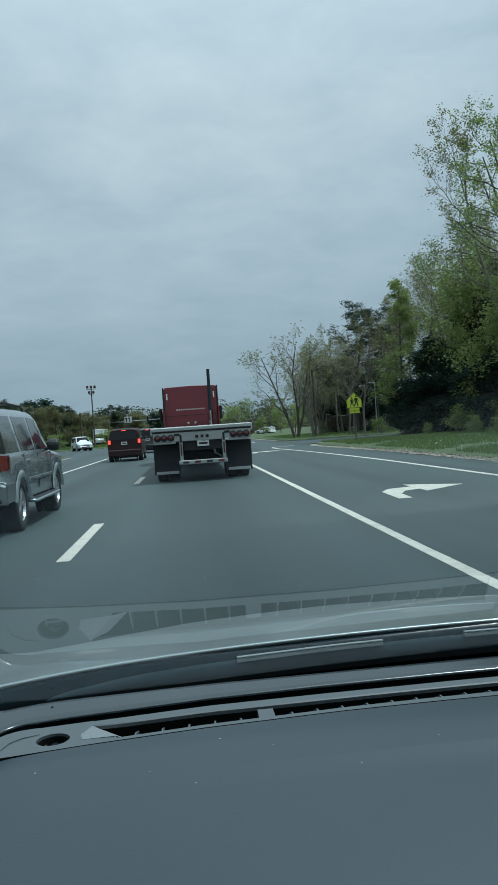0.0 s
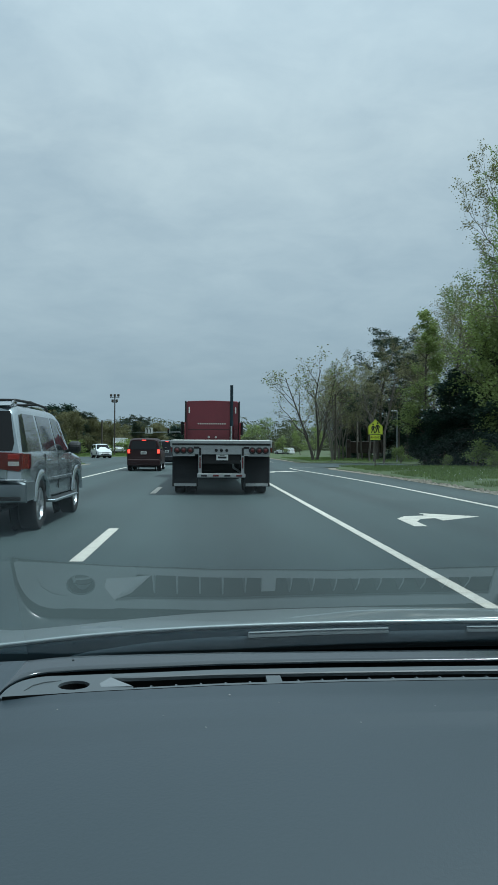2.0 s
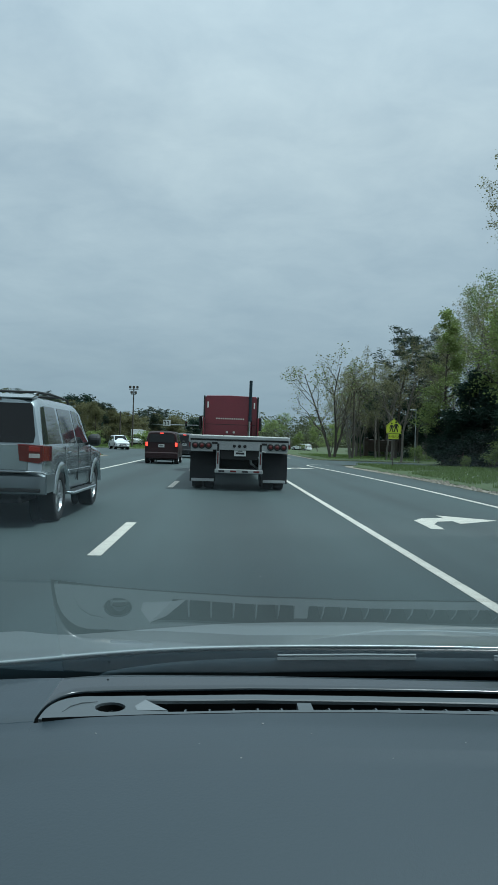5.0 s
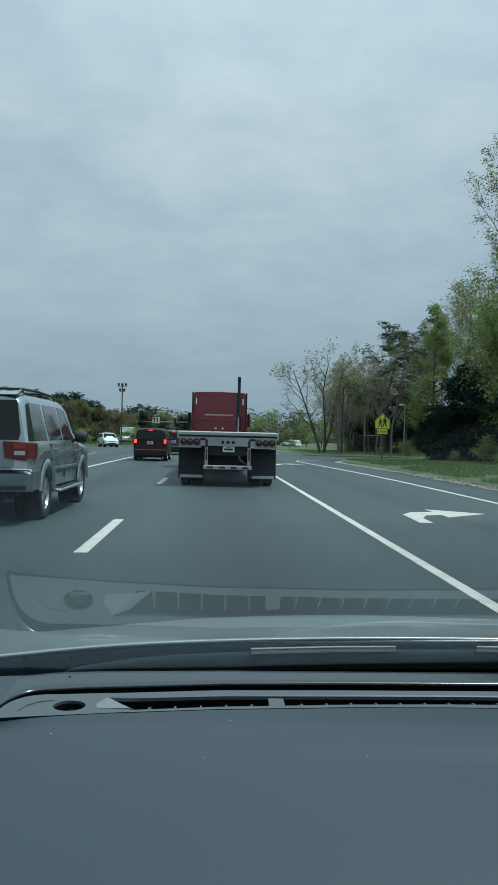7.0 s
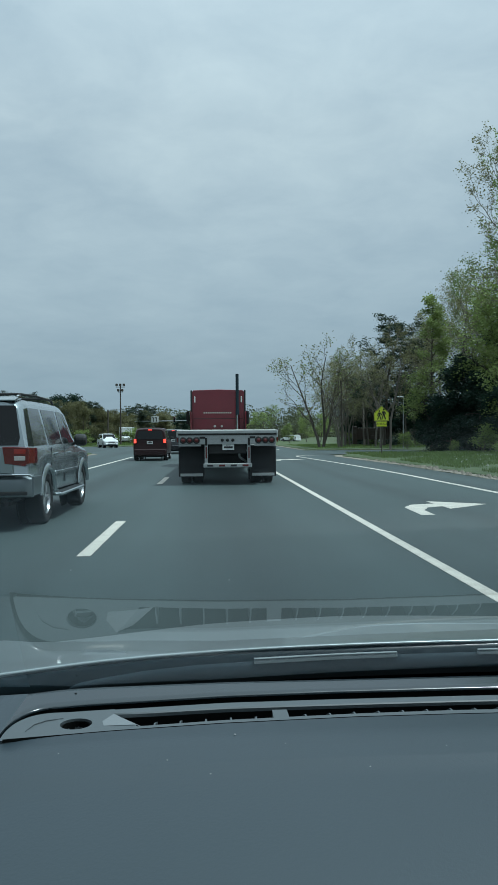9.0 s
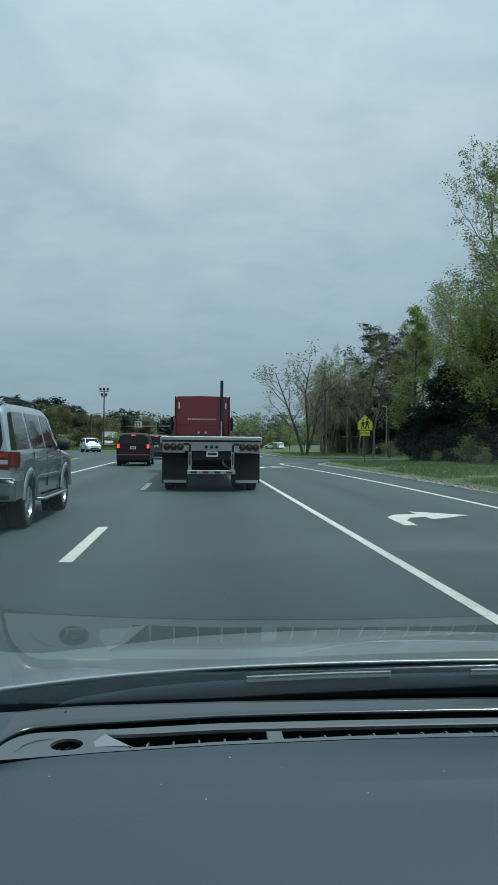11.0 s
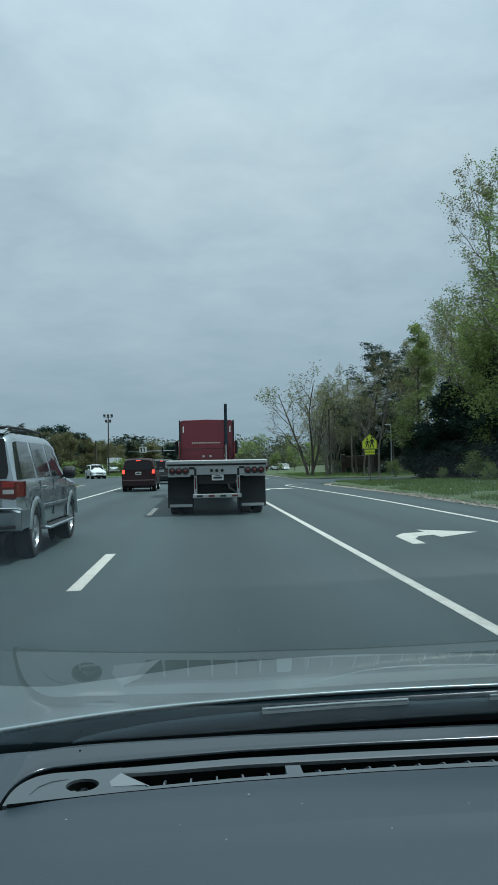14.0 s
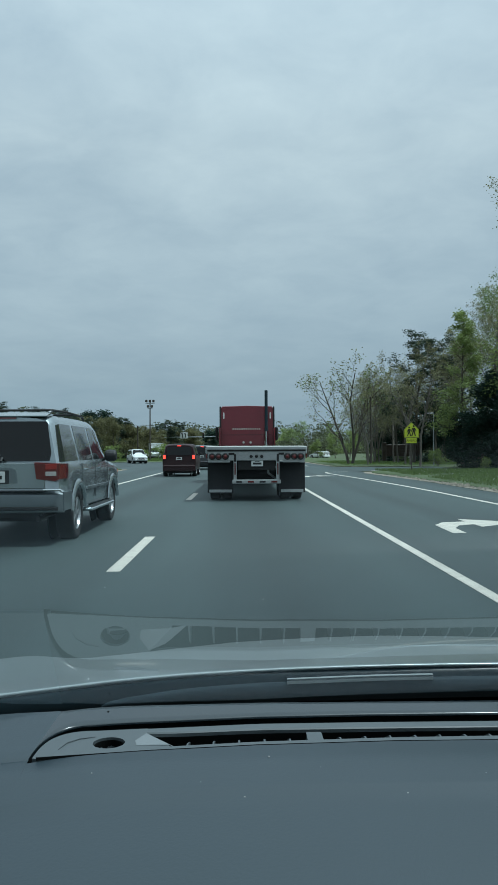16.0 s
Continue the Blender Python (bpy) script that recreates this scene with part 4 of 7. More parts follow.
# wiper arm that lies in the cowl beyond the foot of the glass, with pale strips as painted highlights
ARM_X = (-0.195, -0.185, -0.155, -0.075, 0.0, 0.052, 0.24, 0.43, 0.70, 1.05)
ARM_TOP = (0.897, 0.902, 0.908, 0.919, 0.9245, 0.927, 0.932, 0.934, 0.934, 0.925)
ARM_LOW = (0.895, 0.895, 0.896, 0.899, 0.901, 0.903, 0.909, 0.911, 0.911, 0.905)
arm_y = lambda x: 1.178 - 0.035 * (x - CX) ** 2
rows_ = []
for x in steps((-0.195, -0.13, 12), (-0.13, 1.05, 50)):
    y, a, b = arm_y(x), lerp(ARM_X, ARM_LOW, x), lerp(ARM_X, ARM_TOP, x)
    rows_.append([(x, y, a), (x, y - 0.002, a + (b - a) * 0.3), (x, y - 0.001, b - (b - a) * 0.2), (x, y + 0.004, b), (x, y + 0.012, b - 0.002), (x, y + 0.014, a)])
trim = part("wiper_arm", Shape().loft(rows_), M["wiper"], own, "dark wiper arm lying at the foot of the windscreen", SHIFT, True)
for x0, x1 in ((0.10, 0.335), (0.47, 0.95)):
    for d0, d1 in ((-0.0015, 0.0035), (0.0055, 0.0075)):
        part("arm_rib", Shape().loft([[(x, y - 0.002, b + d0), (x, y - 0.005, b + d0 + 0.0004), (x, y - 0.005, b + d1 - 0.0004), (x, y, b + d1), (x, y + 0.003, b + d0)] for x in steps((x0, x1, 12)) for y, b in ((arm_y(x), lerp(ARM_X, ARM_TOP, x)),)]), M["wiper_glint"], trim)
CREASE = ((0.18, 1.34), (0.215, 1.375), (0.27, 1.434), (0.33, 1.501), (0.387, 1.537), (0.436, 1.548), (0.487, 1.552), (0.575, 1.54), (0.70, 1.51))
# pressed crease and washer nozzle on the hood
part("hood_crease", Shape().path([(x, y - sweep(x), hood_z(x, y) + 0.0002) for x, y in CREASE], [0.0004] + [0.0012] * (len(CREASE) - 2) + [0.0006], 6), M["own_paint"], own, at=SHIFT)
part("washer_nozzle", Shape().loft([[(-0.205 + k * 0.022, 1.40 - 0.022 * k + d - sweep(-0.15), hood_z(-0.205 + k * 0.022, 1.40 - 0.022 * k) + h - 0.0005) for d, h in ((-0.004, 0.0), (0.0, 0.004 + 0.0015 * (k == 2)), (0.006, 0.0))] for k in range(5)]), M["own_paint"], own, at=SHIFT)

# shell: header and roof, pillars, doors, seats, wheels
part("roof", Shape().loft([[(x, y, z + 0.05 - 0.06 * ((x - CX) / 1.0) ** 4) for x in steps((-0.48, 1.43, 10))] + [(x, y, z - 0.01) for x in reversed(steps((-0.48, 1.43, 10)))]
                           for y, z in ((0.125, 1.488), (-0.15, 1.55), (-0.8, 1.60), (-1.8, 1.58), (-2.3, 1.50))]), M["own_paint"], own, "silver roof", SHIFT)
part("headliner", Shape().loft([[(x, y, z) for x in steps((-0.30, 1.25, 4))] + [(x, y, z - 0.015) for x in reversed(steps((-0.30, 1.25, 4)))]
                                for y, z in ((0.10, 1.485), (-0.15, 1.53), (-0.8, 1.58), (-1.8, 1.56), (-2.25, 1.48))]), M["cloth"], own, at=SHIFT)
for side in (-1, 1):
    ex = lambda d: CX + side * d * 1.2
    part("pillar", Shape().path([(ex(0.93), 1.12, 0.90), (ex(0.86), 0.6, 1.20), (ex(0.80), 0.12, 1.47)], [0.035, 0.035, 0.04], 8), M["plastic_black"], own, at=SHIFT)
    part("pillar", Shape().path([(ex(0.88), -0.35, 0.9), (ex(0.80), -0.45, 1.47)], [0.06, 0.05], 8), M["own_paint"], own, at=SHIFT)
    part("pillar", Shape().path([(ex(0.88), -1.75, 0.9), (ex(0.78), -2.1, 1.46)], [0.09, 0.07], 8), M["own_paint"], own, at=SHIFT)
    part("door", Shape().loft([[(ex(0.93), y, 0.30), (ex(0.96), y, 0.55), (ex(0.92), y, 0.92), (ex(0.86), y, 0.92), (ex(0.87), y, 0.30)] for y in (-1.75, -0.8, 0.2, 0.95)]), M["own_paint"], own, at=SHIFT)
    part("fender", Shape().loft([[(ex(0.93), y, min(0.60 if 1.45 < y < 2.1 else 0.34, z - 0.09)), (ex(0.95), y, z - 0.07), (ex(0.945), y, z - 0.01), (ex(0.90), y, z), (ex(0.90), y, min(0.60 if 1.45 < y < 2.1 else 0.34, z - 0.09))]
                                 for y, z in ((0.95, 0.90), (1.3, 0.865), (1.44, 0.845), (1.46, 0.84), (2.09, 0.69), (2.11, 0.685), (2.30, 0.60))]), M["own_paint"], own, at=SHIFT)
    part("quarter_panel", Shape().loft([[(ex(0.93), y, 0.40), (ex(0.95), y, 0.6), (ex(0.90), y, 0.95), (ex(0.82), y, 0.95), (ex(0.82), y, 0.40)] for y in (-2.5, -1.75)]), M["own_paint"], own, at=SHIFT)
    for wy in (1.78, -1.2):
        w = part("wheel", Shape().lathe([(0.2, -0.1), (0.31, -0.1), (0.33, -0.07), (0.33, 0.07), (0.31, 0.1), (0.2, 0.1)], "x", 28), M["rubber"], own, at=pose(side * 1.02, wy, 0.33))
        part("rim", Shape().lathe([(0.05, -0.09), (0.205, -0.09), (0.205, 0.09), (0.05, 0.09)], "x", 20), M["alloy"], w)
for sx in (0.05, 0.90):
    seat = part("seat", Shape().box((sx, -0.55, 0.45), (0.5, 0.55, 0.2), 0.06).box((sx, -0.86, 0.82), (0.5, 0.16, 0.7), 0.06, pose(0, 0, 0, -14)), M["seat"], own, "grey cloth seat", SHIFT)
part("rear_seat", Shape().box((CX, -1.5, 0.45), (1.4, 0.5, 0.2), 0.06).box((CX, -1.8, 0.8), (1.4, 0.16, 0.6), 0.06, pose(0, 0, 0, -14)), M["seat"], own, at=SHIFT)
part("floor_pan", Shape().box((CX, -0.6, 0.28), (1.7, 3.9, 0.06), 0.01), M["chassis"], own, at=SHIFT)
part("tailgate", Shape().loft([[(x, -2.52, 0.4), (x, -2.5, 0.95), (x, -2.4, 0.95), (x, -2.42, 0.4)] for x in (-0.6, 1.55)]), M["own_paint"], own, at=SHIFT)
part("front_bumper", Shape().loft([[(x, 2.40 - sweep(x), 0.28), (x, 2.52 - sweep(x) * 1.2, 0.32), (x, 2.54 - sweep(x) * 1.1, 0.45), (x, 2.50 - sweep(x), 0.52), (x, 2.34 - sweep(x), 0.52), (x, 2.34 - sweep(x), 0.28)] for x in steps((-0.62, 1.57, 14))]), M["own_paint"], own, at=SHIFT)


# outside of the own car: side and rear glass, lamps, mirrors, handles
for side in (-1, 1):
    ex = lambda d: CX + side * d * 1.2
    for y0, y1 in ((-0.38, 0.55), (-1.70, -0.42)):
        pane_ = part("side_window", Shape().loft([[(ex(0.885) - side * d, y0, 0.93), (ex(0.885) - side * d, y1 + (0.45 if y1 > 0 else 0.0), 0.93), (ex(0.805) - side * d, y1 - (0.35 if y1 > 0 else 0.05), 1.47), (ex(0.80) - side * d, y0 - 0.08, 1.47)] for d in (0.0, 0.004)]), M["side_glass"], own, "clear side window", SHIFT)
        pane_.visible_shadow = False
    part("window_trim", Shape().box((ex(0.90), -0.4, 0.935), (0.03, 2.7, 0.025), 0.006), M["plastic_black"], own, at=SHIFT)
    mir = part("wing_mirror", Shape().lathe([(0.002, -0.10), (0.07, -0.09), (0.095, -0.03), (0.095, 0.04), (0.07, 0.09), (0.002, 0.10)], "x", 14, (ex(0.93) + side * 0.13, 0.72, 1.00)), M["own_paint"], own, at=SHIFT)
    part("mirror_foot", Shape().tube((ex(0.90), 0.74, 0.95), (ex(0.93) + side * 0.08, 0.73, 0.98), 0.025), M["plastic_black"], mir)
    for y in (-0.30, -1.45):
        part("door_handle", Shape().box((ex(0.955) + side * 0.012, y, 0.80), (0.03, 0.19, 0.03), 0.008), M["own_paint"], own, at=SHIFT)
    for y in (-0.40, 0.90):
        part("door_gap", Shape().box((ex(0.955), y, 0.62), (0.016, 0.008, 0.56), 0.001), M["plastic_black"], own, at=SHIFT)
    part("side_sill", Shape().box((ex(0.93), -0.4, 0.30), (0.09, 2.5, 0.10), 0.02), M["plastic_black"], own, at=SHIFT)
    part("head_lamp", Shape().box((CX + side * 0.80, 2.38, 0.555), (0.34, 0.20, 0.10), 0.035), M["head_lamp"], own, "clear head lamp", SHIFT)
    part("tail_light", Shape().box((CX + side * 0.98, -2.50, 0.80), (0.14, 0.08, 0.28), 0.02), M["tail_red"], own, "red tail light", SHIFT)
back = part("rear_window", Shape().loft([[(CX + x, y + d, z) for x, y, z in ((-0.92, -2.44, 0.96), (0.92, -2.44, 0.96), (0.84, -2.30, 1.47), (-0.84, -2.30, 1.47))] for d in (0.0, 0.004)]), M["side_glass"], own, "clear rear window", SHIFT)
back.visible_shadow = False
part("rear_bumper", Shape().loft([[(x, -2.50, 0.32), (x, -2.60 + 0.12 * ((x - CX) / 1.1) ** 4, 0.36), (x, -2.60 + 0.12 * ((x - CX) / 1.1) ** 4, 0.54), (x, -2.48, 0.60)] for x in steps((-0.62, 1.57, 14))]), M["own_paint"], own, at=SHIFT)
part("grille", Shape().box((CX, 2.47, 0.42), (0.95, 0.05, 0.12), 0.02), M["plastic_black"], own, at=SHIFT)
# ---- trees ----
def frame_of(d):
    return d.to_track_quat("Z", "Y")


def grow_tree(seed, h, trunk_r, levels, kids, lengths, spread, first=0.3, lean=0.06, droop=0.0, stems=1, gravity=0.25, wander=0.09):
    """Limbs as tapered tubes. Returns corners, faces and the places and ways of the twig ends."""
    r = random.Random(seed)
    sh, tips = Shape(), []

    def limb(p, d, length, rad, level):
        n = (6, 5, 4, 3, 3)[level]
        segs = (7, 5, 4, 3, 2)[level]
        pts, rs = [p.copy()], [rad]
        for k in range(segs):
            d = (d + Vector((r.gauss(0, 1), r.gauss(0, 1), r.gauss(0, 1))) * (wander if level == 0 else 0.17) + Vector((0, 0, gravity * (0.25 if level else 0.3) - droop * level * 0.12))).normalized()
            p = p + d * length / segs
            pts.append(p.copy())
            rs.append(rad * (1 - 0.80 * (k + 1) / segs))
        sh.path(pts, rs, n, False)
        if level == levels:
            tips.extend((q, d) for q in pts[1:])
            return
        m = kids[level]
        for k in range(m):
            u = (first if level == 0 else 0.25) + (1 - (first if level == 0 else 0.25)) * (k + r.random() * 0.8) / m
            u = min(u, 0.99)
            i = min(int(u * segs), segs - 1)
            q = pts[i].lerp(pts[i + 1], u * segs - i)
            ax = (pts[i + 1] - pts[i]).normalized()
            az = r.random() * 6.283
            side = frame_of(ax) @ Vector((math.cos(az), math.sin(az), 0))
            a = radians(spread[level] * r.uniform(0.75, 1.25))
            taper = (1.0 - (0.55 if wander > 0.05 else 0.85) * u) if level == 0 else (1 - 0.4 * u)
            limb(q, (ax * math.cos(a) + side * math.sin(a)).normalized(), length * lengths[level] * taper * r.uniform(0.75, 1.2), max(rs[i] * 0.55, 0.006), level + 1)

    for k in range(stems):
        d = Vector((r.gauss(0, lean), r.gauss(0, lean), 1)) + (Vector((math.cos(k * 2.4), math.sin(k * 2.4), 0)) * 0.28 if stems > 1 else Vector())
        limb(Vector((0.25 * k if stems > 1 else 0, 0, -0.15)), d.normalized(), h * r.uniform(0.9, 1.0), trunk_r, 0)
    return sh, tips


def leaf_mesh(name, tips, seed, per, size, scatter_, mat, flat=0.0, keep=1.0):
    r = random.Random(seed)
    v, f = [], []
    for p, d in tips:
        if r.random() > keep:
            continue
        for _ in range(per):
            c = p + Vector((r.gauss(0, scatter_), r.gauss(0, scatter_), r.gauss(0, scatter_ * (1 - flat) * 0.8)))
            k = size * r.uniform(0.6, 1.35)
            n = Vector((r.gauss(0, 1), r.gauss(0, 1), r.gauss(0, 1) + flat * 2)).normalized()
            q = frame_of(n)
            a, b = q @ Vector((k, 0, 0)), q @ Vector((0, k * 0.62, 0))
            i = len(v)
            v += [tuple(c - a), tuple(c + b), tuple(c + a), tuple(c - b)]
            f.append((i, i + 1, i + 2, i + 3))
    return mesh_of(name, v, f, mat)


PROTO = {}


def proto(kind, label, shape, bark, crowns):
    """A tree kept as meshes, planted later."""
    PROTO.setdefault(kind, []).append((mesh_of("trunk", shape.v, shape.f, M[bark], True), crowns, label))


for i in range(2):
    sh, tips = grow_tree(40 + i, 15, 0.20, 3, (11, 6, 5), (0.42, 0.5, 0.5), (48, 42, 40), 0.38)
    proto("tall", "tall spring tree with a thin light green crown", sh, "bark", [("crown", leaf_mesh("crown", tips, i, 7, 0.07, 0.34, M["leaf_spring"], keep=0.8))])
for i in range(3):
    sh, tips = grow_tree(60 + i, 14, 0.17, 4, (10, 6, 5, 4), (0.46, 0.52, 0.52, 0.5), (40, 42, 42, 38), 0.28, gravity=0.38)
    proto("bare", "tall bare tree just coming into bud", sh, "bark_pale", [("crown", leaf_mesh("crown", tips, i, 3, 0.055, 0.13, M["leaf_bud"], keep=0.7))])
for i in range(2):
    sh, tips = grow_tree(50 + i, 14, 0.16, 4, (10, 6, 5, 4), (0.44, 0.5, 0.5, 0.5), (46, 44, 42, 38), 0.30, gravity=0.3)
    proto("budding", "tall thin-limbed tree with small opening leaves", sh, "bark", [("crown", leaf_mesh("crown", tips, i, 3, 0.055, 0.11, M["leaf_spring"], keep=0.55))])
for i in range(2):
    sh, tips = grow_tree(80 + i, 11, 0.17, 3, (9, 6, 5), (0.55, 0.5, 0.5), (45, 42, 40), 0.22, 0.12, stems=3)
    proto("spreading", "several-stemmed spreading tree with sparse young leaves", sh, "bark", [("crown", leaf_mesh("crown", tips, i, 1, 0.10, 0.28, M["leaf_bud"], keep=0.5)), ("young_leaves", leaf_mesh("young_leaves", tips, i + 9, 1, 0.09, 0.3, M["leaf_spring"], keep=0.4))])
for i in range(2):
    sh, tips = grow_tree(100 + i, 14, 0.15, 3, (40, 5, 4), (0.235, 0.5, 0.5), (58, 44, 40), 0.12, 0.0, gravity=0.22, wander=0.02)
    proto("poplar", "slender tree with fresh bright green leaves", sh, "bark", [("crown", leaf_mesh("crown", tips, i, 6, 0.075, 0.2, M["leaf_lime"], keep=0.85))])
for i in range(2):
    sh, tips = grow_tree(120 + i, 10, 0.15, 3, (13, 6, 4), (0.44, 0.5, 0.5), (55, 45, 40), 0.14, gravity=0.2)
    proto("maple", "leafy yellow-green spring tree", sh, "bark", [("crown", leaf_mesh("crown", tips, i, 10, 0.09, 0.36, M["leaf_lime"]))])
for i in range(2):
    sh, tips = grow_tree(220 + i, 10, 0.15, 3, (14, 6, 4), (0.40, 0.5, 0.5), (50, 45, 40), 0.16, gravity=0.25)
    proto("olive", "olive-brown tree coming into leaf", sh, "bark", [("crown", leaf_mesh("crown", tips, i, 9, 0.10, 0.36, M["leaf_olive"]))])
for i in range(2):
    sh, tips = grow_tree(140 + i, 7.5, 0.13, 3, (26, 6, 3), (0.36, 0.42, 0.5), (78, 45, 40), 0.05, 0.03, gravity=-0.05)
    proto("evergreen", "dense dark evergreen with low boughs", sh, "bark", [("crown", leaf_mesh("crown", tips, i, 8, 0.11, 0.32, M["leaf_dark"], 0.3))])
for i in range(2):
    sh, tips = grow_tree(165 + i, 14, 0.18, 3, (34, 8, 4), (0.33, 0.42, 0.45), (72, 40, 38), 0.36, 0.0, gravity=0.05, wander=0.051)
    proto("pine", "tall dark pine with flat layered boughs", sh, "bark", [("crown", leaf_mesh("crown", tips, i, 6, 0.085, 0.24, M["needle"], 0.55))])
for i in range(2):
    sh, tips = grow_tree(180 + i, 3.0, 0.05, 3, (9, 5, 4), (0.6, 0.5, 0.5), (50, 42, 40), 0.05, 0.2, stems=3)
    proto("shrub", "tangled roadside shrub with young leaves", sh, "bark_pale", [("crown", leaf_mesh("crown", tips, i, 2, 0.08, 0.22, M["leaf_spring"], keep=0.7))])
BASE_H = {"tall": 16.5, "budding": 16.5, "bare": 16.5, "spreading": 12.5, "poplar": 14.8, "maple": 11.5, "olive": 11.5, "evergreen": 7.8, "pine": 14.6, "shrub": 3.6}
FIRST = {}


def plant(kind, x, y, h, wide=1.0, label=""):
    """A tree of the kind, h metres high, at (x, y)."""
    k = h / BASE_H[kind]
    trees_r = random.Random(f"{kind} {x:.2f} {y:.2f}")
    m = pose(x, y, land(x, y), 0, 0, trees_r.uniform(0, 360)) @ Matrix.Diagonal((k * wide, k * wide, k, 1))
    variant = trees_r.randrange(len(PROTO[kind]))
    trunk, crowns, text = PROTO[kind][variant]
    ob = thing("shrub" if kind == "shrub" else "pine_tree" if kind == "pine" else "tree", label or text, "shrub" if kind == "shrub" else "tree", m, "roadside woods")
    part("trunk", trunk, None, ob)
    for name, me in crowns:
        part(name, me, None, ob)
    return ob


# the woods: kind, metres east and north, height, width
for x, y, h, w in ((17.8, 76, 13.7, 1.15), (24.6, 54, 12.0, 1.2)):
    plant("pine", x, y, h, w)
for x, y, h, w in ((10.9, 72, 10.9, 1.05), (18.0, 90, 7.7, 1.0),):
    plant("spreading", x, y, h, w)
for x, y, h, w in ((21.6, 46.5, 22.5, 0.85), (15.0, 80, 10.4, 1.0), (17.5, 84, 9.2, 1.0), (19.0, 58, 13.6, 1.0), (22.4, 62, 13.9, 1.0), (22.3, 82, 14.6, 1.0), (22.1, 57, 13.9, 1.0), (25.0, 60, 15.5, 1.0), (22.5, 46, 14.7, 1.0), (27.6, 52, 17.6, 1.0), (16.4, 95, 9.6, 1.0), (23.1, 98, 11.1, 1.0), (33.7, 56, 25.1, 1.0), (40.6, 60, 27.3, 1.0), (27.0, 78, 16.2, 1.0), (24.8, 80, 15.4, 1.0),):
    plant("bare", x, y, h, w)
for x, y, h, w in ((17.4, 58, 13.0, 1.1),):
    plant("poplar", x, y, h, w)
for x, y, h, w in ((15.4, 170, 9.3, 1.3), (12.7, 190, 9.0, 1.3), (21.1, 180, 8.7, 1.3), (29.6, 70, 20.1, 1.0), (28.2, 74, 18.9, 1.0), ):
    plant("tall", x, y, h, w)
for x, y, h, w in ((20.6, 40, 21.5, 0.85), (24.2, 47, 24.0, 0.9), (24.6, 43, 17.0, 0.9), (26.8, 40, 19.5, 0.9), (28.1, 60, 20.0, 0.9), (30.5, 58, 24.2, 1.0), (32.4, 48, 20.2, 1.0), (33.8, 42, 21.2, 1.0), (24.0, 52, 15.0, 1.0)):
    plant("budding", x, y, h, w)
for x, y, h, w in ((21.7, 50, 10.8, 1.0), (22.3, 44, 12.3, 1.0), (21.6, 52.5, 14.0, 0.85), (26.4, 52, 16.5, 0.9), (12.6, 120, 3.7, 1.2), (17.3, 135, 4.9, 1.2), (18.4, 125, 5.0, 1.2), (32.3, 44, 18.6, 1.0), (8.6, 240, 7.6, 1.4), (-3.9, 230, 7.8, 1.4), (1.3, 240, 7.8, 1.4), (11.6, 210, 8.3, 1.4),):
    plant("maple", x, y, h, w)
for x, y, h, w in ((17.6, 58, 4.0, 1.3), (19.4, 53, 6.2, 1.1), (21.0, 50, 4.6, 1.5), (22.6, 48.5, 8.4, 1.0), (25.6, 47, 9.6, 1.0), (22.6, 43.5, 6.0, 1.2), (21.6, 60, 7.2, 1.1), (24.2, 57, 10.4, 1.0), (17.6, 92, 6.8, 1.2), (19.6, 88, 7.5, 1.2), (22.2, 86, 7.5, 1.2), (20.8, 75, 6.1, 1.2)):
    plant("evergreen", x, y, h, w)
for x, y, h, w in ((18.0, 55, 4.8, 1.2), (20.3, 47.5, 5.4, 1.2), (23.8, 45.5, 7.6, 1.0), (19.9, 56, 7.4, 1.0)):
    plant("evergreen", x, y, h, w)
for x, y, h, w in ((18.4, 49.5, 2.2, 1.4), (19.8, 45.0, 2.4, 1.4), (21.2, 42.0, 2.2, 1.4), (17.1, 64, 1.7, 1.0), (17.3, 44, 1.4, 1.0), (16.3, 38, 1.2, 1.0), (17.2, 52, 1.0, 1.0), (16.0, 88, 1.8, 1.5), (18.9, 86, 1.7, 1.5),):
    plant("shrub", x, y, h, w)

# woods on the far side of the median: the skyline by bearing
west = random.Random(15)
SKY_U = (-0.47, -0.38, -0.27, -0.224, -0.178, -0.155, -0.140, -0.117, -0.094, -0.070, -0.049, -0.018)
SKY_V = (0.077, 0.065, 0.052, 0.048, 0.053, 0.043, 0.037, 0.037, 0.042, 0.037, 0.030, 0.027)
for k in range(64):
    u = -0.47 + 0.45 * (k + west.random()) / 64
    y = west.uniform(96, 128) + max(0.0, u + 0.2) * 420
    h = 1.3 + y * lerp(SKY_U, SKY_V, u) * west.uniform(0.86, 1.22)
    kind = west.choice(("pine", "pine", "olive", "evergreen", "olive", "bare", "pine", "olive", "olive"))
    plant(kind, u * y, y, h, west.uniform(1.1, 1.6))
for k in range(14):
    u = -0.40 + 0.36 * (k + west.random()) / 14
    plant("shrub", u * 98, 98 + west.uniform(-3, 6) + max(0.0, u + 0.2) * 300, west.uniform(1.6, 3.2), 1.5)

more = random.Random(9)
for k in range(26):
    u = more.random()
    y = 62 + 30 * u
    x = y * more.uniform(0.17, 0.42)
    plant("bare", x, y, more.uniform(0.9, 1.15) * (0.02 + 0.155 * (x / y) / 0.30) * y + 1.0, 1.0)


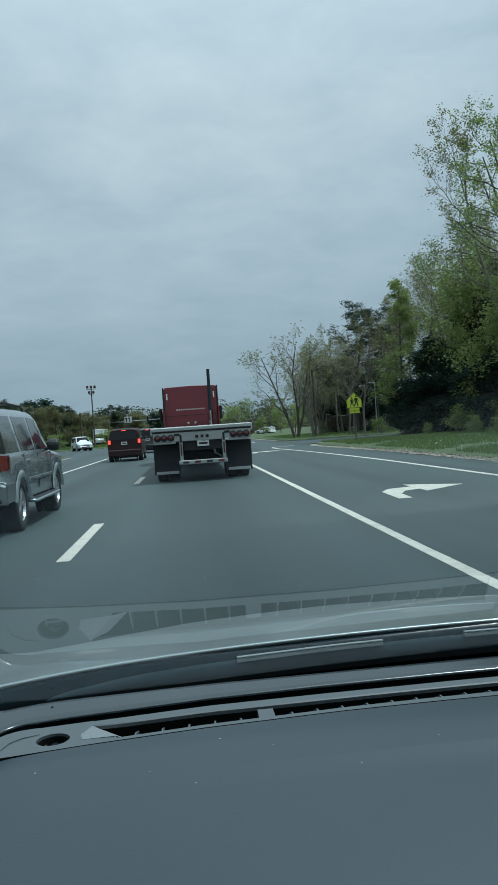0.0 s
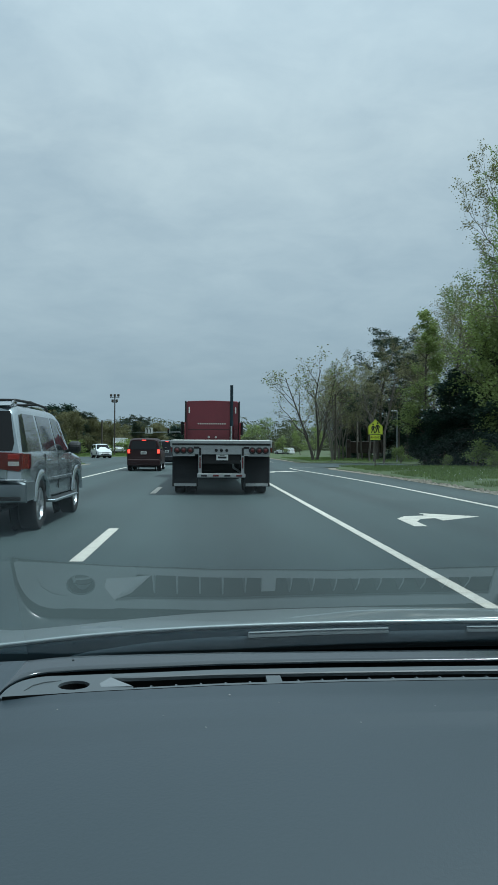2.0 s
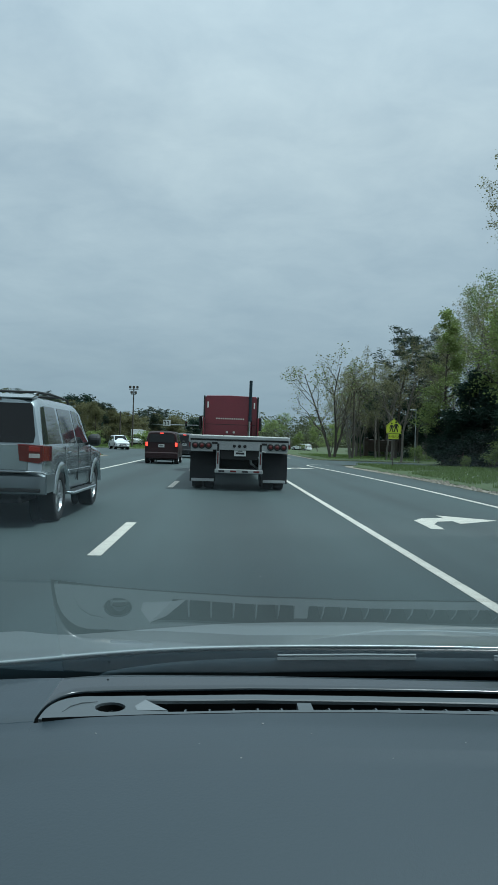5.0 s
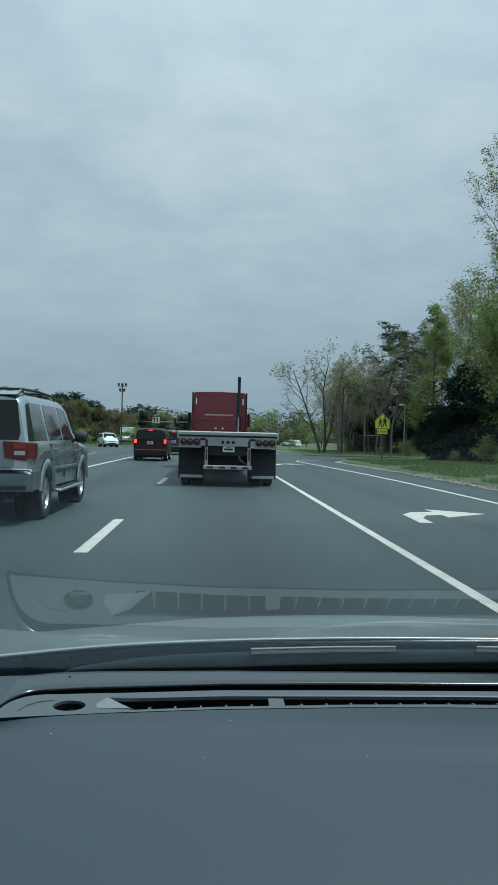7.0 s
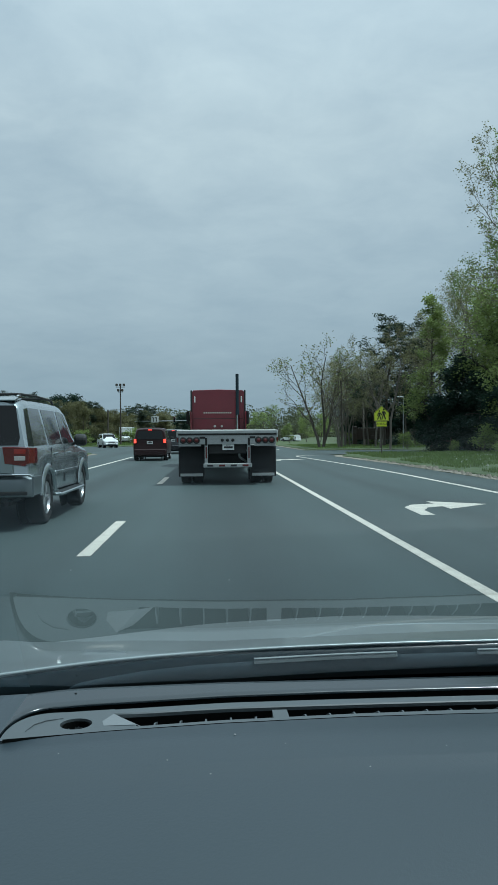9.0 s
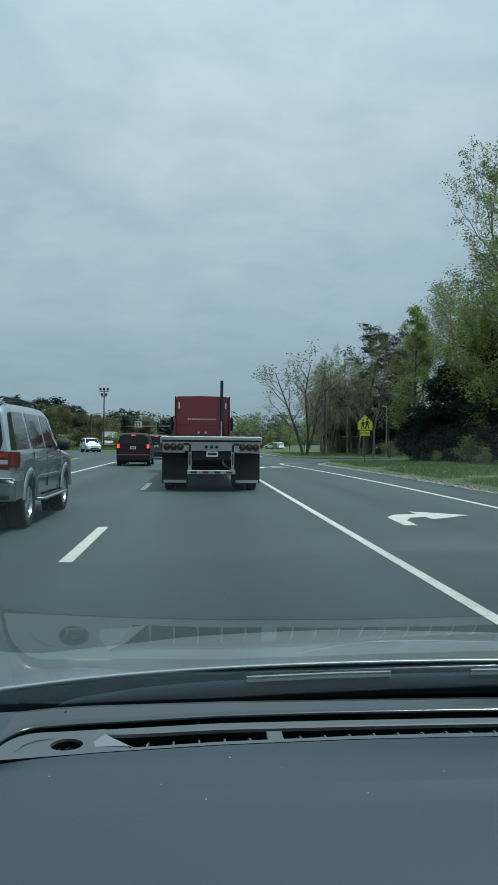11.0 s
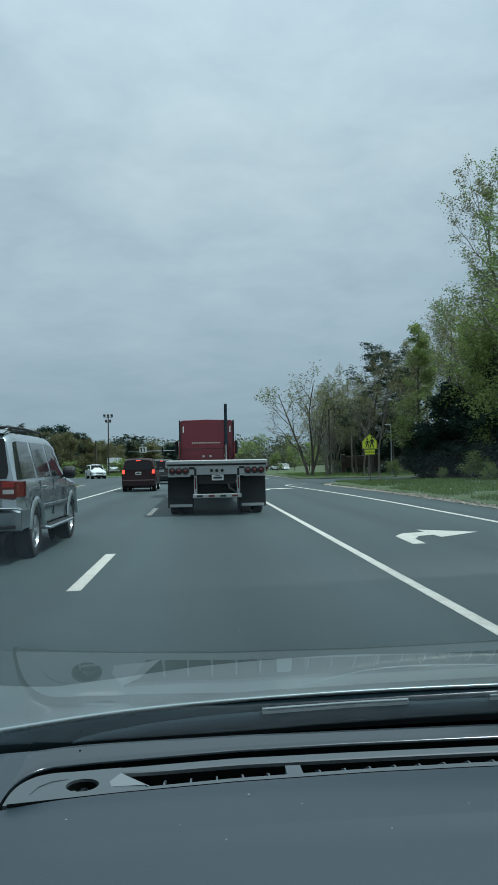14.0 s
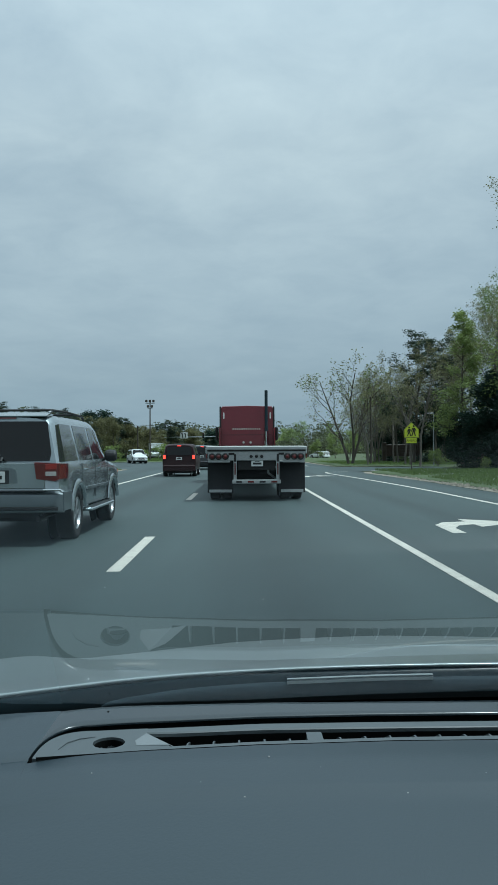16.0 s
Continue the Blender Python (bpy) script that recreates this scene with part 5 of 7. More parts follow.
def far_woods(name, n, place, seed, label, low=6.0, high=11.0, clumps=330):
    """Distant woods: many leaf clumps heaped in uneven crowns, one mesh."""
    r = random.Random(seed)
    v, f = [], []
    for _ in range(n):
        x, y = place(r)
        h, w = r.uniform(low, high), r.uniform(2.5, 4.5)
        for _ in range(clumps):
            a, u = r.random() * 6.283, r.random()
            rad = w * math.sqrt(r.random()) * (0.18 + 0.95 * math.sqrt(max(0.0, 1 - u ** 2.4)))
            c = Vector((x + math.cos(a) * rad, y + math.sin(a) * rad, h * (0.08 + 0.92 * u)))
            q = Vector((r.gauss(0, 1), r.gauss(0, 1), r.gauss(0, 1))).to_track_quat("Z", "Y")
            k = r.uniform(0.14, 0.36)
            A, B = q @ Vector((k, 0, 0)), q @ Vector((0, k * 0.7, 0))
            i = len(v)
            v += [tuple(c - A), tuple(c + B), tuple(c + A), tuple(c - B)]
            f.append((i, i + 1, i + 2, i + 3))
    ob = new(name, mesh_of(name, v, f, M["far_leaf"]))
    return tagged(ob, label, "woods", kind="stuff")


far_woods("woods_far", 520, lambda r: (r.uniform(-150, 170), r.uniform(205, 280)), 31, "distant spring woods along the skyline")
far_woods("woods_west", 220, lambda r: (r.uniform(-90, -42), r.uniform(-100, 215)), 32, "woods beyond the far carriageway")
far_woods("woods_east", 260, lambda r: (r.uniform(38, 80), r.uniform(-90, 48)) if r.random() < 0.6 else (r.uniform(40, 120), r.uniform(98, 215)), 33, "woods beside the highway")
far_woods("woods_south", 160, lambda r: (r.uniform(-120, 120), r.uniform(-190, -150)), 34, "woods behind on the skyline")

far_woods("woods_middle", 150, lambda r: (r.uniform(-75, 40), r.uniform(185, 204)), 35, "low undergrowth at the edge of the distant woods", 2.0, 4.2, 260)
# ---- vehicles ----
class Body:
    """A car body lofted from stations along its length: rear at 0, front at L. Width and heights by interpolation."""

    def __init__(self, L, floor, belt, roof, half_low, half_belt, half_roof, wheels, arch, sill=0.42, rear_lean=0.0):
        self.L, self.floor, self.belt, self.roof = L, floor, belt, roof
        self.hl, self.hb, self.hr, self.wheels, self.arch, self.sill, self.rear_lean = half_low, half_belt, half_roof, wheels, arch, sill, rear_lean

    def at(self, table, y):
        return lerp([p[0] for p in table], [p[1] for p in table], y)

    def lean(self, y, z):
        k = max(0.0, 1 - y / 0.7)
        return y + k * self.rear_lean * max(0.0, z - 1.05)

    def ring(self, y):
        zb = self.at(self.floor, y)
        for w in self.wheels:
            d = abs(y - w)
            if d < self.arch:
                zb = max(zb, 0.36 + math.sqrt(self.arch ** 2 - d ** 2))
        zl, zr = self.at(self.belt, y), self.at(self.roof, y)
        hl, hb, hr = self.at(self.hl, y), self.at(self.hb, y), self.at(self.hr, y)
        zm = max(zb + 0.03, zb + (zl - zb) * 0.45)
        p = [(hl - 0.04, zb), (hl, zb + 0.03), (hb, zm), (hb - 0.005, zl - 0.06), (hb - 0.035, zl)]
        k = zr - zl
        p += [(hb - 0.035 + (hr - hb + 0.035) * 0.5, zl + (k - min(0.10, k * 0.25)) * 0.5), (hr, zr - min(0.10, k * 0.25)), (hr - 0.05, zr - min(0.035, k * 0.1)), (hr - 0.18, zr), (hr * 0.4, zr + 0.018)]
        full = p + [(-x, z) for x, z in reversed(p)]
        return [Vector((x, self.lean(y, z), z)) for x, z in full]

    def shell(self):
        ys = set(steps((0, self.L, 34)))
        for w in self.wheels:
            for k in range(-9, 10):
                ys.add(w + self.arch * k / 9.0)
        ys |= {0.03, self.L - 0.03}
        sh = Shape()
        rings = [self.ring(y) for y in sorted(ys) if 0 <= y <= self.L]
        c0, c1 = rings[0], rings[-1]
        for c, d in ((c0, 0.03), (c1, -0.03)):
            m = sum(c, Vector()) / len(c)
            for p in c:
                p.x *= 0.985
                p.z = m.z + (p.z - m.z) * 0.985
        sh.loft([list(reversed(r)) for r in rings])
        return sh

    def side(self, y, v, sx, out=0.004):
        """A place on the glasshouse side: v from belt (0) to roof edge (1)."""
        zl, zr = self.at(self.belt, y), self.at(self.roof, y)
        hb, hr = self.at(self.hb, y) - 0.035, self.at(self.hr, y)
        z = zl + (zr - min(0.10, (zr - zl) * 0.25) - zl) * v
        return Vector((sx * (hb + (hr - hb) * v + out), self.lean(y, z), z))

    def side_patch(self, sx, bottom, top, v0=0.06, v1=0.94, n=6):
        """A pane on the side between two slanting ends: bottom and top are (rear, front)."""
        sh = Shape()
        rings = []
        for k in range(n + 1):
            u = k / n
            col = []
            for j in range(4):
                v = v0 + (v1 - v0) * j / 3
                y = (bottom[0] + (bottom[1] - bottom[0]) * u) * (1 - j / 3) + (top[0] + (top[1] - top[0]) * u) * (j / 3)
                col.append(self.side(y, v, sx))
            rings.append(col)
        ids = [sh.ring(r) for r in rings]
        for a, b in zip(ids, ids[1:]):
            sh.join(a, b, False) if sx < 0 else sh.join(b, a, False)
        back = [sh.ring([p - Vector((sx * 0.02, 0, 0)) for p in r]) for r in rings]
        edge = [ids[0][0]] + [i[0] for i in ids[1:]] + ids[-1][1:] + [i[-1] for i in reversed(ids[:-1])] + list(reversed(ids[0][1:-1]))
        bk = [back[0][0]] + [i[0] for i in back[1:]] + back[-1][1:] + [i[-1] for i in reversed(back[:-1])] + list(reversed(back[0][1:-1]))
        sh.join(edge, bk)
        return sh


def tyre(r, w):
    return Shape().lathe([(r * 0.64, -w * 0.44), (r * 0.93, -w * 0.5), (r * 0.985, -w * 0.42), (r, -w * 0.25), (r, w * 0.25), (r * 0.985, w * 0.42), (r * 0.93, w * 0.5), (r * 0.64, w * 0.44), (r * 0.64, -w * 0.44)], "x", 32, caps=False)


def spoked_rim(r, w, n=5):
    """A dished rim with spokes, its face towards +x."""
    sh = Shape().lathe([(r, -w * 0.4), (r, w * 0.42), (r * 0.93, w * 0.45), (r * 0.86, w * 0.30), (r * 0.86, -w * 0.4)], "x", 28)
    sh.lathe([(r * 0.26, 0.0), (r * 0.26, w * 0.33), (r * 0.16, w * 0.40), (0.002, w * 0.40)], "x", 14)
    for k in range(n):
        a = 2 * math.pi * k / n
        for da in (-0.16, 0.16):
            c, s = math.cos(a + da), math.sin(a + da)
            sh.tube((w * 0.32, c * r * 0.18, s * r * 0.18), (w * 0.33, c * r * 0.9, s * r * 0.9), r * 0.075, r * 0.06, 6)
    return sh


def add_wheels(car, body, half, r=0.375, w=0.25, spokes=5, rim_mat="alloy"):
    t = mesh_of("tyre", *(lambda q: (q.v, q.f))(tyre(r, w)), M["rubber"], True)
    s = spoked_rim(r * 0.66, w, spokes)
    rim = mesh_of("rim", s.v, s.f, M[rim_mat])
    dark = Shape().lathe([(r * 0.62, -0.03), (r * 0.62, 0.02), (0.002, 0.02)], "x", 20)
    well = mesh_of("brake", dark.v, dark.f, M["chassis"])
    for y in body.wheels:
        for sx in (-1, 1):
            wh = part("wheel", t, None, car, at=pose(sx * (half - w / 2 - 0.01), y, r, 0, 0, 0 if sx > 0 else 180))
            part("rim", rim, None, wh)
            part("brake", well, None, wh)


def plate_bars(parent, at, w=0.31, h=0.155, name="number_plate"):
    """A pale plate with plain bars in place of writing."""
    p = part(name, Shape().box((0, 0, 0), (w, 0.006, h), 0.002), M["sign_white"], parent, "pale plate with plain bars", at)
    part("bar", Shape().box((0, -0.005, -0.005), (w * 0.74, 0.004, h * 0.34), 0.001), M["sign_black"], p)
    part("bar", Shape().box((0, -0.005, h * 0.34), (w * 0.4, 0.004, h * 0.10), 0.001), M["sign_black"], p)
    return p


def silver_suv(at):
    """A large silver-blue sport utility seen from behind and beside."""
    car = thing("suv", "large silver-blue sport utility vehicle driving in the next lane", "car", at)
    L = 5.18
    b = Body(L, [(0, 0.50), (0.3, 0.45), (4.9, 0.42), (L, 0.52)], [(0, 1.14), (3.3, 1.16), (4.3, 1.08), (L, 0.94)],
             [(0, 1.80), (0.25, 1.86), (2.6, 1.87), (3.0, 1.82), (3.75, 1.22), (4.2, 1.14), (4.9, 1.04), (L, 0.97)],
             [(0, 0.86), (0.25, 0.93), (4.7, 0.93), (L, 0.78)], [(0, 0.91), (0.25, 0.965), (4.6, 0.965), (L, 0.80)],
             [(0, 0.74), (0.2, 0.79), (2.8, 0.79), (3.75, 0.86), (4.3, 0.86), (L, 0.72)], (0.98, 3.98), 0.46, rear_lean=0.22)
    part("body", b.shell(), M["suv_silver"], car, smooth="crisp")
    rw = lambda x, z, o=0.006: (x, b.lean(0, z) - o, z)
    glass_o = [(-0.76, 1.19), (0.76, 1.19), (0.78, 1.30), (0.70, 1.75), (-0.70, 1.75), (-0.78, 1.30)]
    part("rear_window", Shape().loft([[rw(x, z, -0.02) for x, z in glass_o], [rw(x, z) for x, z in glass_o]]), M["car_glass"], car, "dark tinted rear window")
    part("high_brake_light", Shape().loft([[rw(x, z, o) for x, z in ((-0.26, 1.785), (0.26, 1.785), (0.26, 1.82), (-0.26, 1.82))] for o in (-0.02, 0.02)]), M["tail_red"], car)
    part("spoiler_lip", Shape().loft([[(x, b.lean(0, 1.84) - 0.05, 1.83), (x, b.lean(0, 1.84) + 0.2, 1.89), (x, b.lean(0, 1.84) + 0.2, 1.86), (x, b.lean(0, 1.84) - 0.04, 1.815)] for x in (-0.70, 0, 0.70)]), M["suv_silver"], car)
    part("tailgate_panel", Shape().loft([[(x, -0.004, z) for x, z in ((-0.70, 0.80), (0.70, 0.80), (0.70, 1.16), (-0.70, 1.16))], [(x * 0.985, -0.016, 0.98 + (z - 0.98) * 0.96) for x, z in ((-0.70, 0.80), (0.70, 0.80), (0.70, 1.16), (-0.70, 1.16))]]), M["suv_silver"], car)
    rec = part("plate_recess", Shape().loft([[(x, -0.017, z) for x, z in ((-0.33, 0.88), (0.33, 0.88), (0.30, 1.06), (0.24, 1.09), (-0.24, 1.09), (-0.30, 1.06))], [(x, -0.022, z) for x, z in ((-0.33, 0.88), (0.33, 0.88), (0.30, 1.06), (0.24, 1.09), (-0.24, 1.09), (-0.30, 1.06))]]), M["suv_lower"], car)
    plate_bars(car, pose(0, -0.028, 0.965))
    part("plate_shadow", Shape().box((0, -0.021, 0.965), (0.42, 0.006, 0.19), 0.002), M["plastic_black"], car)
    part("rear_wiper", Shape().path([(0.10, -0.03, 1.185), (0.05, -0.035, 1.21), (-0.30, -0.02, 1.19)], [0.014, 0.010, 0.008], 6).tube((0.10, -0.05, 1.18), (0.10, 0.02, 1.23), 0.02), M["plastic_black"], car)
    for sx in (-1, 1):
        lamp_o = [(0.60, 0.93), (0.86, 0.90), (0.925, 0.93), (0.925, 1.16), (0.57, 1.17)]
        lamp = part("tail_light", Shape().loft([[(sx * x, -0.02, z) for x, z in lamp_o], [(sx * x * 0.99, -0.045, 1.03 + (z - 1.03) * 0.93) for x, z in lamp_o]]) if sx > 0 else
                    Shape().loft([[(sx * x, -0.02, z) for x, z in reversed(lamp_o)], [(sx * x * 0.99, -0.045, 1.03 + (z - 1.03) * 0.93) for x, z in reversed(lamp_o)]]), M["tail_red"], car, "red tail light")
        part("side_lens", Shape().loft([[(sx * 0.915, -0.03, z), (sx * 0.972, 0.10, z), (sx * 0.972, 0.26, z), (sx * 0.90, 0.26, z)] for z in (0.94, 1.15)]), M["tail_red"], lamp)
        part("brake_glow", Shape().box((sx * 0.80, -0.047, 1.105), (0.16, 0.008, 0.07), 0.003), M["tail_mid"], lamp)
        part("reverse_lens", Shape().box((sx * 0.80, -0.047, 1.01), (0.15, 0.008, 0.06), 0.003), M["tail_clear"], lamp)
        for bt, tp, nm in (((0.07, 1.12), (0.14, 1.05), "side_window"), ((1.26, 2.22), (1.20, 2.16), "side_window"), ((2.34, 3.42), (2.28, 2.86), "side_window")):
            w = part(nm, b.side_patch(sx, bt, tp), M["side_tint"], car, "grey tinted side window mirroring the sky")
        for y in (1.62, 2.72):
            part("door_handle", Shape().box((sx * 0.972, y - 0.1, 1.04), (0.03, 0.20, 0.035), 0.010), M["suv_silver"], car)
        for y in (1.24, 2.28, 3.42):
            part("door_gap", Shape().box((sx * 0.958, y, 0.85), (0.018, 0.008, 0.58), 0.001), M["plastic_black"], car)
        part("side_moulding", Shape().box((sx * 0.968, 2.48, 0.74), (0.022, 1.95, 0.06), 0.008), M["suv_silver"], car)
        part("running_board", Shape().box((sx * 0.98, 2.48, 0.40), (0.20, 2.05, 0.05), 0.015), M["suv_silver"], car, "silver running board")
        part("board_tread", Shape().box((sx * 0.99, 2.48, 0.428), (0.13, 1.9, 0.008), 0.002), M["plastic_black"], car)
        for y in b.wheels:
            sh = Shape()
            rings = []
            for k in range(19):
                a = math.pi * (0.06 + 0.88 * k / 18.0)
                row = []
                for rr, xx in ((0.445, 0.955), (0.455, 0.995), (0.50, 1.0), (0.55, 0.965)):
                    row.append((sx * xx, y - math.cos(a) * rr, 0.36 + math.sin(a) * rr))
                rings.append(row)
            ids = [sh.ring(r) for r in rings]
            for p, q in zip(ids, ids[1:]):
                sh.join(p, q, False) if sx < 0 else sh.join(q, p, False)
            part("wheel_flare", sh, M["suv_silver"], car, smooth=True)
            part("wheel_well", Shape().lathe([(0.44, -0.01), (0.44, 0.01), (0.002, 0.01)], "x", 24, (sx * 0.60, y, 0.40)), M["shade_and_speck"], car)
        mir = part("wing_mirror", Shape().lathe([(0.002, -0.11), (0.075, -0.10), (0.105, -0.06), (0.11, 0.0), (0.105, 0.07), (0.08, 0.105), (0.002, 0.11)], "x", 16, (sx * 1.08, 3.10, 1.25)), M["plastic_black"], car, "black wing mirror")
        part("mirror_arm", Shape().tube((sx * 0.92, 3.13, 1.17), (sx * 1.0, 3.12, 1.20), 0.03), M["plastic_black"], mir)
        rail = part("roof_rail", Shape().path([(sx * 0.68, 0.35, 1.87), (sx * 0.68, 0.48, 1.925), (sx * 0.68, 1.4, 1.945), (sx * 0.68, 2.5, 1.925), (sx * 0.68, 2.65, 1.87)], [0.022, 0.02, 0.02, 0.02, 0.022], 8), M["chassis"], car, "black roof rail")
        part("rail_foot", Shape().box((sx * 0.68, 0.42, 1.88), (0.05, 0.16, 0.06), 0.015), M["chrome"], rail)
        part("head_lamp", Shape().box((sx * 0.70, L - 0.07, 0.86), (0.26, 0.16, 0.18), 0.04), M["head_lamp"], car)
    part("roof_cross_bar", Shape().tube((-0.68, 0.55, 1.93), (0.68, 0.55, 1.93), 0.018), M["chassis"], car)
    part("roof_cross_bar", Shape().tube((-0.68, 1.9, 1.93), (0.68, 1.9, 1.93), 0.018), M["chassis"], car)
    bump = Shape()
    prof = [(0.0, 0.46), (-0.11, 0.48), (-0.13, 0.60), (-0.12, 0.72), (-0.06, 0.77), (0.0, 0.78)]
    rings = [[(x, y + 0.10 * (abs(x) / 0.96) ** 6, z) for y, z in prof] for x in steps((-0.96, 0.96, 16))]
    rings = [[(0.955 * (1 if x > 0 else -1) if abs(x) > 0.955 else x, y, z) for x, y, z in r] for r in rings]
    bumper = part("rear_bumper", bump.loft(rings), M["suv_lower"], car, "grey rear bumper", smooth="crisp")
    for sx in (-1, 1):
        part("bumper_side", Shape().loft([[(sx * 0.90, y, 0.47), (sx * 0.975, y, 0.49), (sx * 0.975, y, 0.75), (sx * 0.90, y, 0.77)] for y in (0.0, 0.50)]), M["suv_lower"], bumper)
    part("bumper_step", Shape().box((0, -0.09, 0.775), (1.5, 0.10, 0.012), 0.004), M["plastic_black"], bumper)
    part("bumper_strip", Shape().box((0, -0.125, 0.53), (1.84, 0.02, 0.05), 0.008), M["chassis"], bumper)
    for sx in (-1, 1):
        part("bumper_cap", Shape().box((sx * 0.83, -0.085, 0.785), (0.26, 0.10, 0.022), 0.008), M["chrome"], bumper, "bright bumper end cap")
    part("under_body", Shape().box((0, 2.4, 0.44), (1.3, 4.6, 0.22), 0.06), M["chassis"], car)
    part("spare_wheel", Shape().lathe([(0.05, -0.1), (0.33, -0.1), (0.35, 0), (0.33, 0.1), (0.05, 0.1)], "z", 20, (0.1, 0.6, 0.44)), M["rubber"], car)
    part("tow_hitch", Shape().box((0.02, -0.10, 0.42), (0.10, 0.16, 0.08), 0.01).tube((-0.06, -0.16, 0.42), (0.1, -0.16, 0.42), 0.025), M["chrome"], car, "bright tow hitch")
    part("exhaust_pipe", Shape().tube((0.62, -0.05, 0.38), (0.62, 0.6, 0.40), 0.035), M["chassis"], car)
    part("front_grille", Shape().box((0, L - 0.02, 0.82), (0.9, 0.08, 0.22), 0.03), M["plastic_black"], car)
    part("windscreen", Shape().loft([[(x, y, z) for x, y, z in ((-0.74, 3.70, 1.27), (0.74, 3.70, 1.27), (0.66, 3.06, 1.80), (-0.66, 3.06, 1.80))], [(x, y + 0.012, z + 0.012) for x, y, z in ((-0.74, 3.70, 1.27), (0.74, 3.70, 1.27), (0.66, 3.06, 1.80), (-0.66, 3.06, 1.80))]]), M["car_glass"], car)
    add_wheels(car, b, 0.965, 0.385, 0.26, 5)
    return car


def plain_car(at, paint, label, L=4.5, roof=1.70, belt=1.02, lit=False, hatch=0.25, front_lamps=False, name="car", half=0.90):
    """A smaller car: body, panes, lamps, bumpers, wheels."""
    car = thing(name, label, "car", at)
    b = Body(L, [(0, 0.42), (0.3, 0.36), (L - 0.3, 0.34), (L, 0.42)], [(0, belt), (L * 0.62, belt + 0.02), (L * 0.85, belt - 0.08), (L, belt - 0.26)],
             [(0, roof - 0.10), (0.3, roof - 0.02), (L * 0.48, roof), (L * 0.57, roof - 0.06), (L * 0.74, belt + 0.06), (L * 0.9, belt - 0.08), (L, belt - 0.22)],
             [(0, half - 0.06), (0.2, half - 0.02), (L - 0.4, half - 0.02), (L, half - 0.2)], [(0, half - 0.04), (0.2, half), (L - 0.5, half), (L, half - 0.18)],
             [(0, half - 0.20), (0.2, half - 0.16), (L * 0.55, half - 0.16), (L * 0.74, half - 0.08), (L, half - 0.22)], (0.80, L - 0.86), 0.40, rear_lean=hatch)
    part("body", b.shell(), M[paint], car, smooth="crisp")
    o = [(-half * 0.76, belt + 0.06), (half * 0.76, belt + 0.06), (half * 0.68, roof - 0.17), (-half * 0.68, roof - 0.17)]
    part("rear_window", Shape().loft([[(x, b.lean(0, z) + d, z) for x, z in o] for d in (0.02, -0.006)]), M["car_glass"], car, "dark rear window")
    part("windscreen", Shape().loft([[(x, y, z + d) for x, y, z in ((-half * 0.84, L * 0.725, belt + 0.10), (half * 0.84, L * 0.725, belt + 0.10), (half * 0.72, L * 0.585, roof - 0.09), (-half * 0.72, L * 0.585, roof - 0.09))] for d in (0.0, 0.016)]), M["car_glass"], car, "dark windscreen")
    for sx in (-1, 1):
        for bt, tp in (((0.35, 1.2), (0.5, 1.15)), ((1.28, 2.05), (1.24, 2.0)), ((2.13, L * 0.69), (2.08, L * 0.57))):
            part("side_window", b.side_patch(sx, bt, tp), M["car_glass"], car)
        lamp = part("tail_light", Shape().box((sx * (half - 0.13), -0.005, belt - 0.06), (0.17, 0.06, 0.30), 0.02), M["tail_red"], car, "red tail light")
        if lit:
            part("brake_glow", Shape().box((sx * (half - 0.13), -0.04, belt - 0.04), (0.13, 0.012, 0.20), 0.004), M["tail_lit"], lamp, "lit brake light")
        mir = part("wing_mirror", Shape().box((sx * (half + 0.09), L * 0.655, belt + 0.12), (0.2, 0.10, 0.14), 0.04), M[paint if paint != "maroon" else "plastic_black"], car)
        part("head_lamp", Shape().box((sx * (half - 0.27), L - 0.07, belt - 0.33), (0.34, 0.20, 0.13), 0.04), M["head_lamp"], car, "clear head lamp")
        for y in b.wheels:
            part("wheel_well", Shape().lathe([(0.39, -0.01), (0.39, 0.01), (0.002, 0.01)], "x", 20, (sx * (half - 0.34), y, 0.36)), M["shade_and_speck"], car)
    if lit:
        part("high_brake_light", Shape().box((0, b.lean(0, roof - 0.12) - 0.01, roof - 0.12), (0.22, 0.03, 0.04), 0.01), M["tail_lit"], car, "lit high brake light")
    part("rear_bumper", Shape().box((0, -0.02, 0.46), (half * 1.9, 0.16, 0.36), 0.05), M[paint], car)
    part("front_bumper", Shape().box((0, L - 0.02, 0.46), (half * 1.75, 0.18, 0.24), 0.06), M[paint], car)
    part("grille", Shape().box((0, L + 0.01, belt - 0.36), (half * 0.9, 0.06, 0.10), 0.02).box((0, L + 0.07, 0.46), (half * 1.1, 0.03, 0.12), 0.01), M["plastic_black"], car)
    plate_bars(car, pose(0, -0.075 if not front_lamps else -0.11, belt - 0.12))
    part("under_body", Shape().box((0, L / 2, 0.31), (half * 1.5, L * 0.94, 0.24), 0.05), M["chassis"], car)
    add_wheels(car, b, half, 0.345, 0.23, 5)
    return car


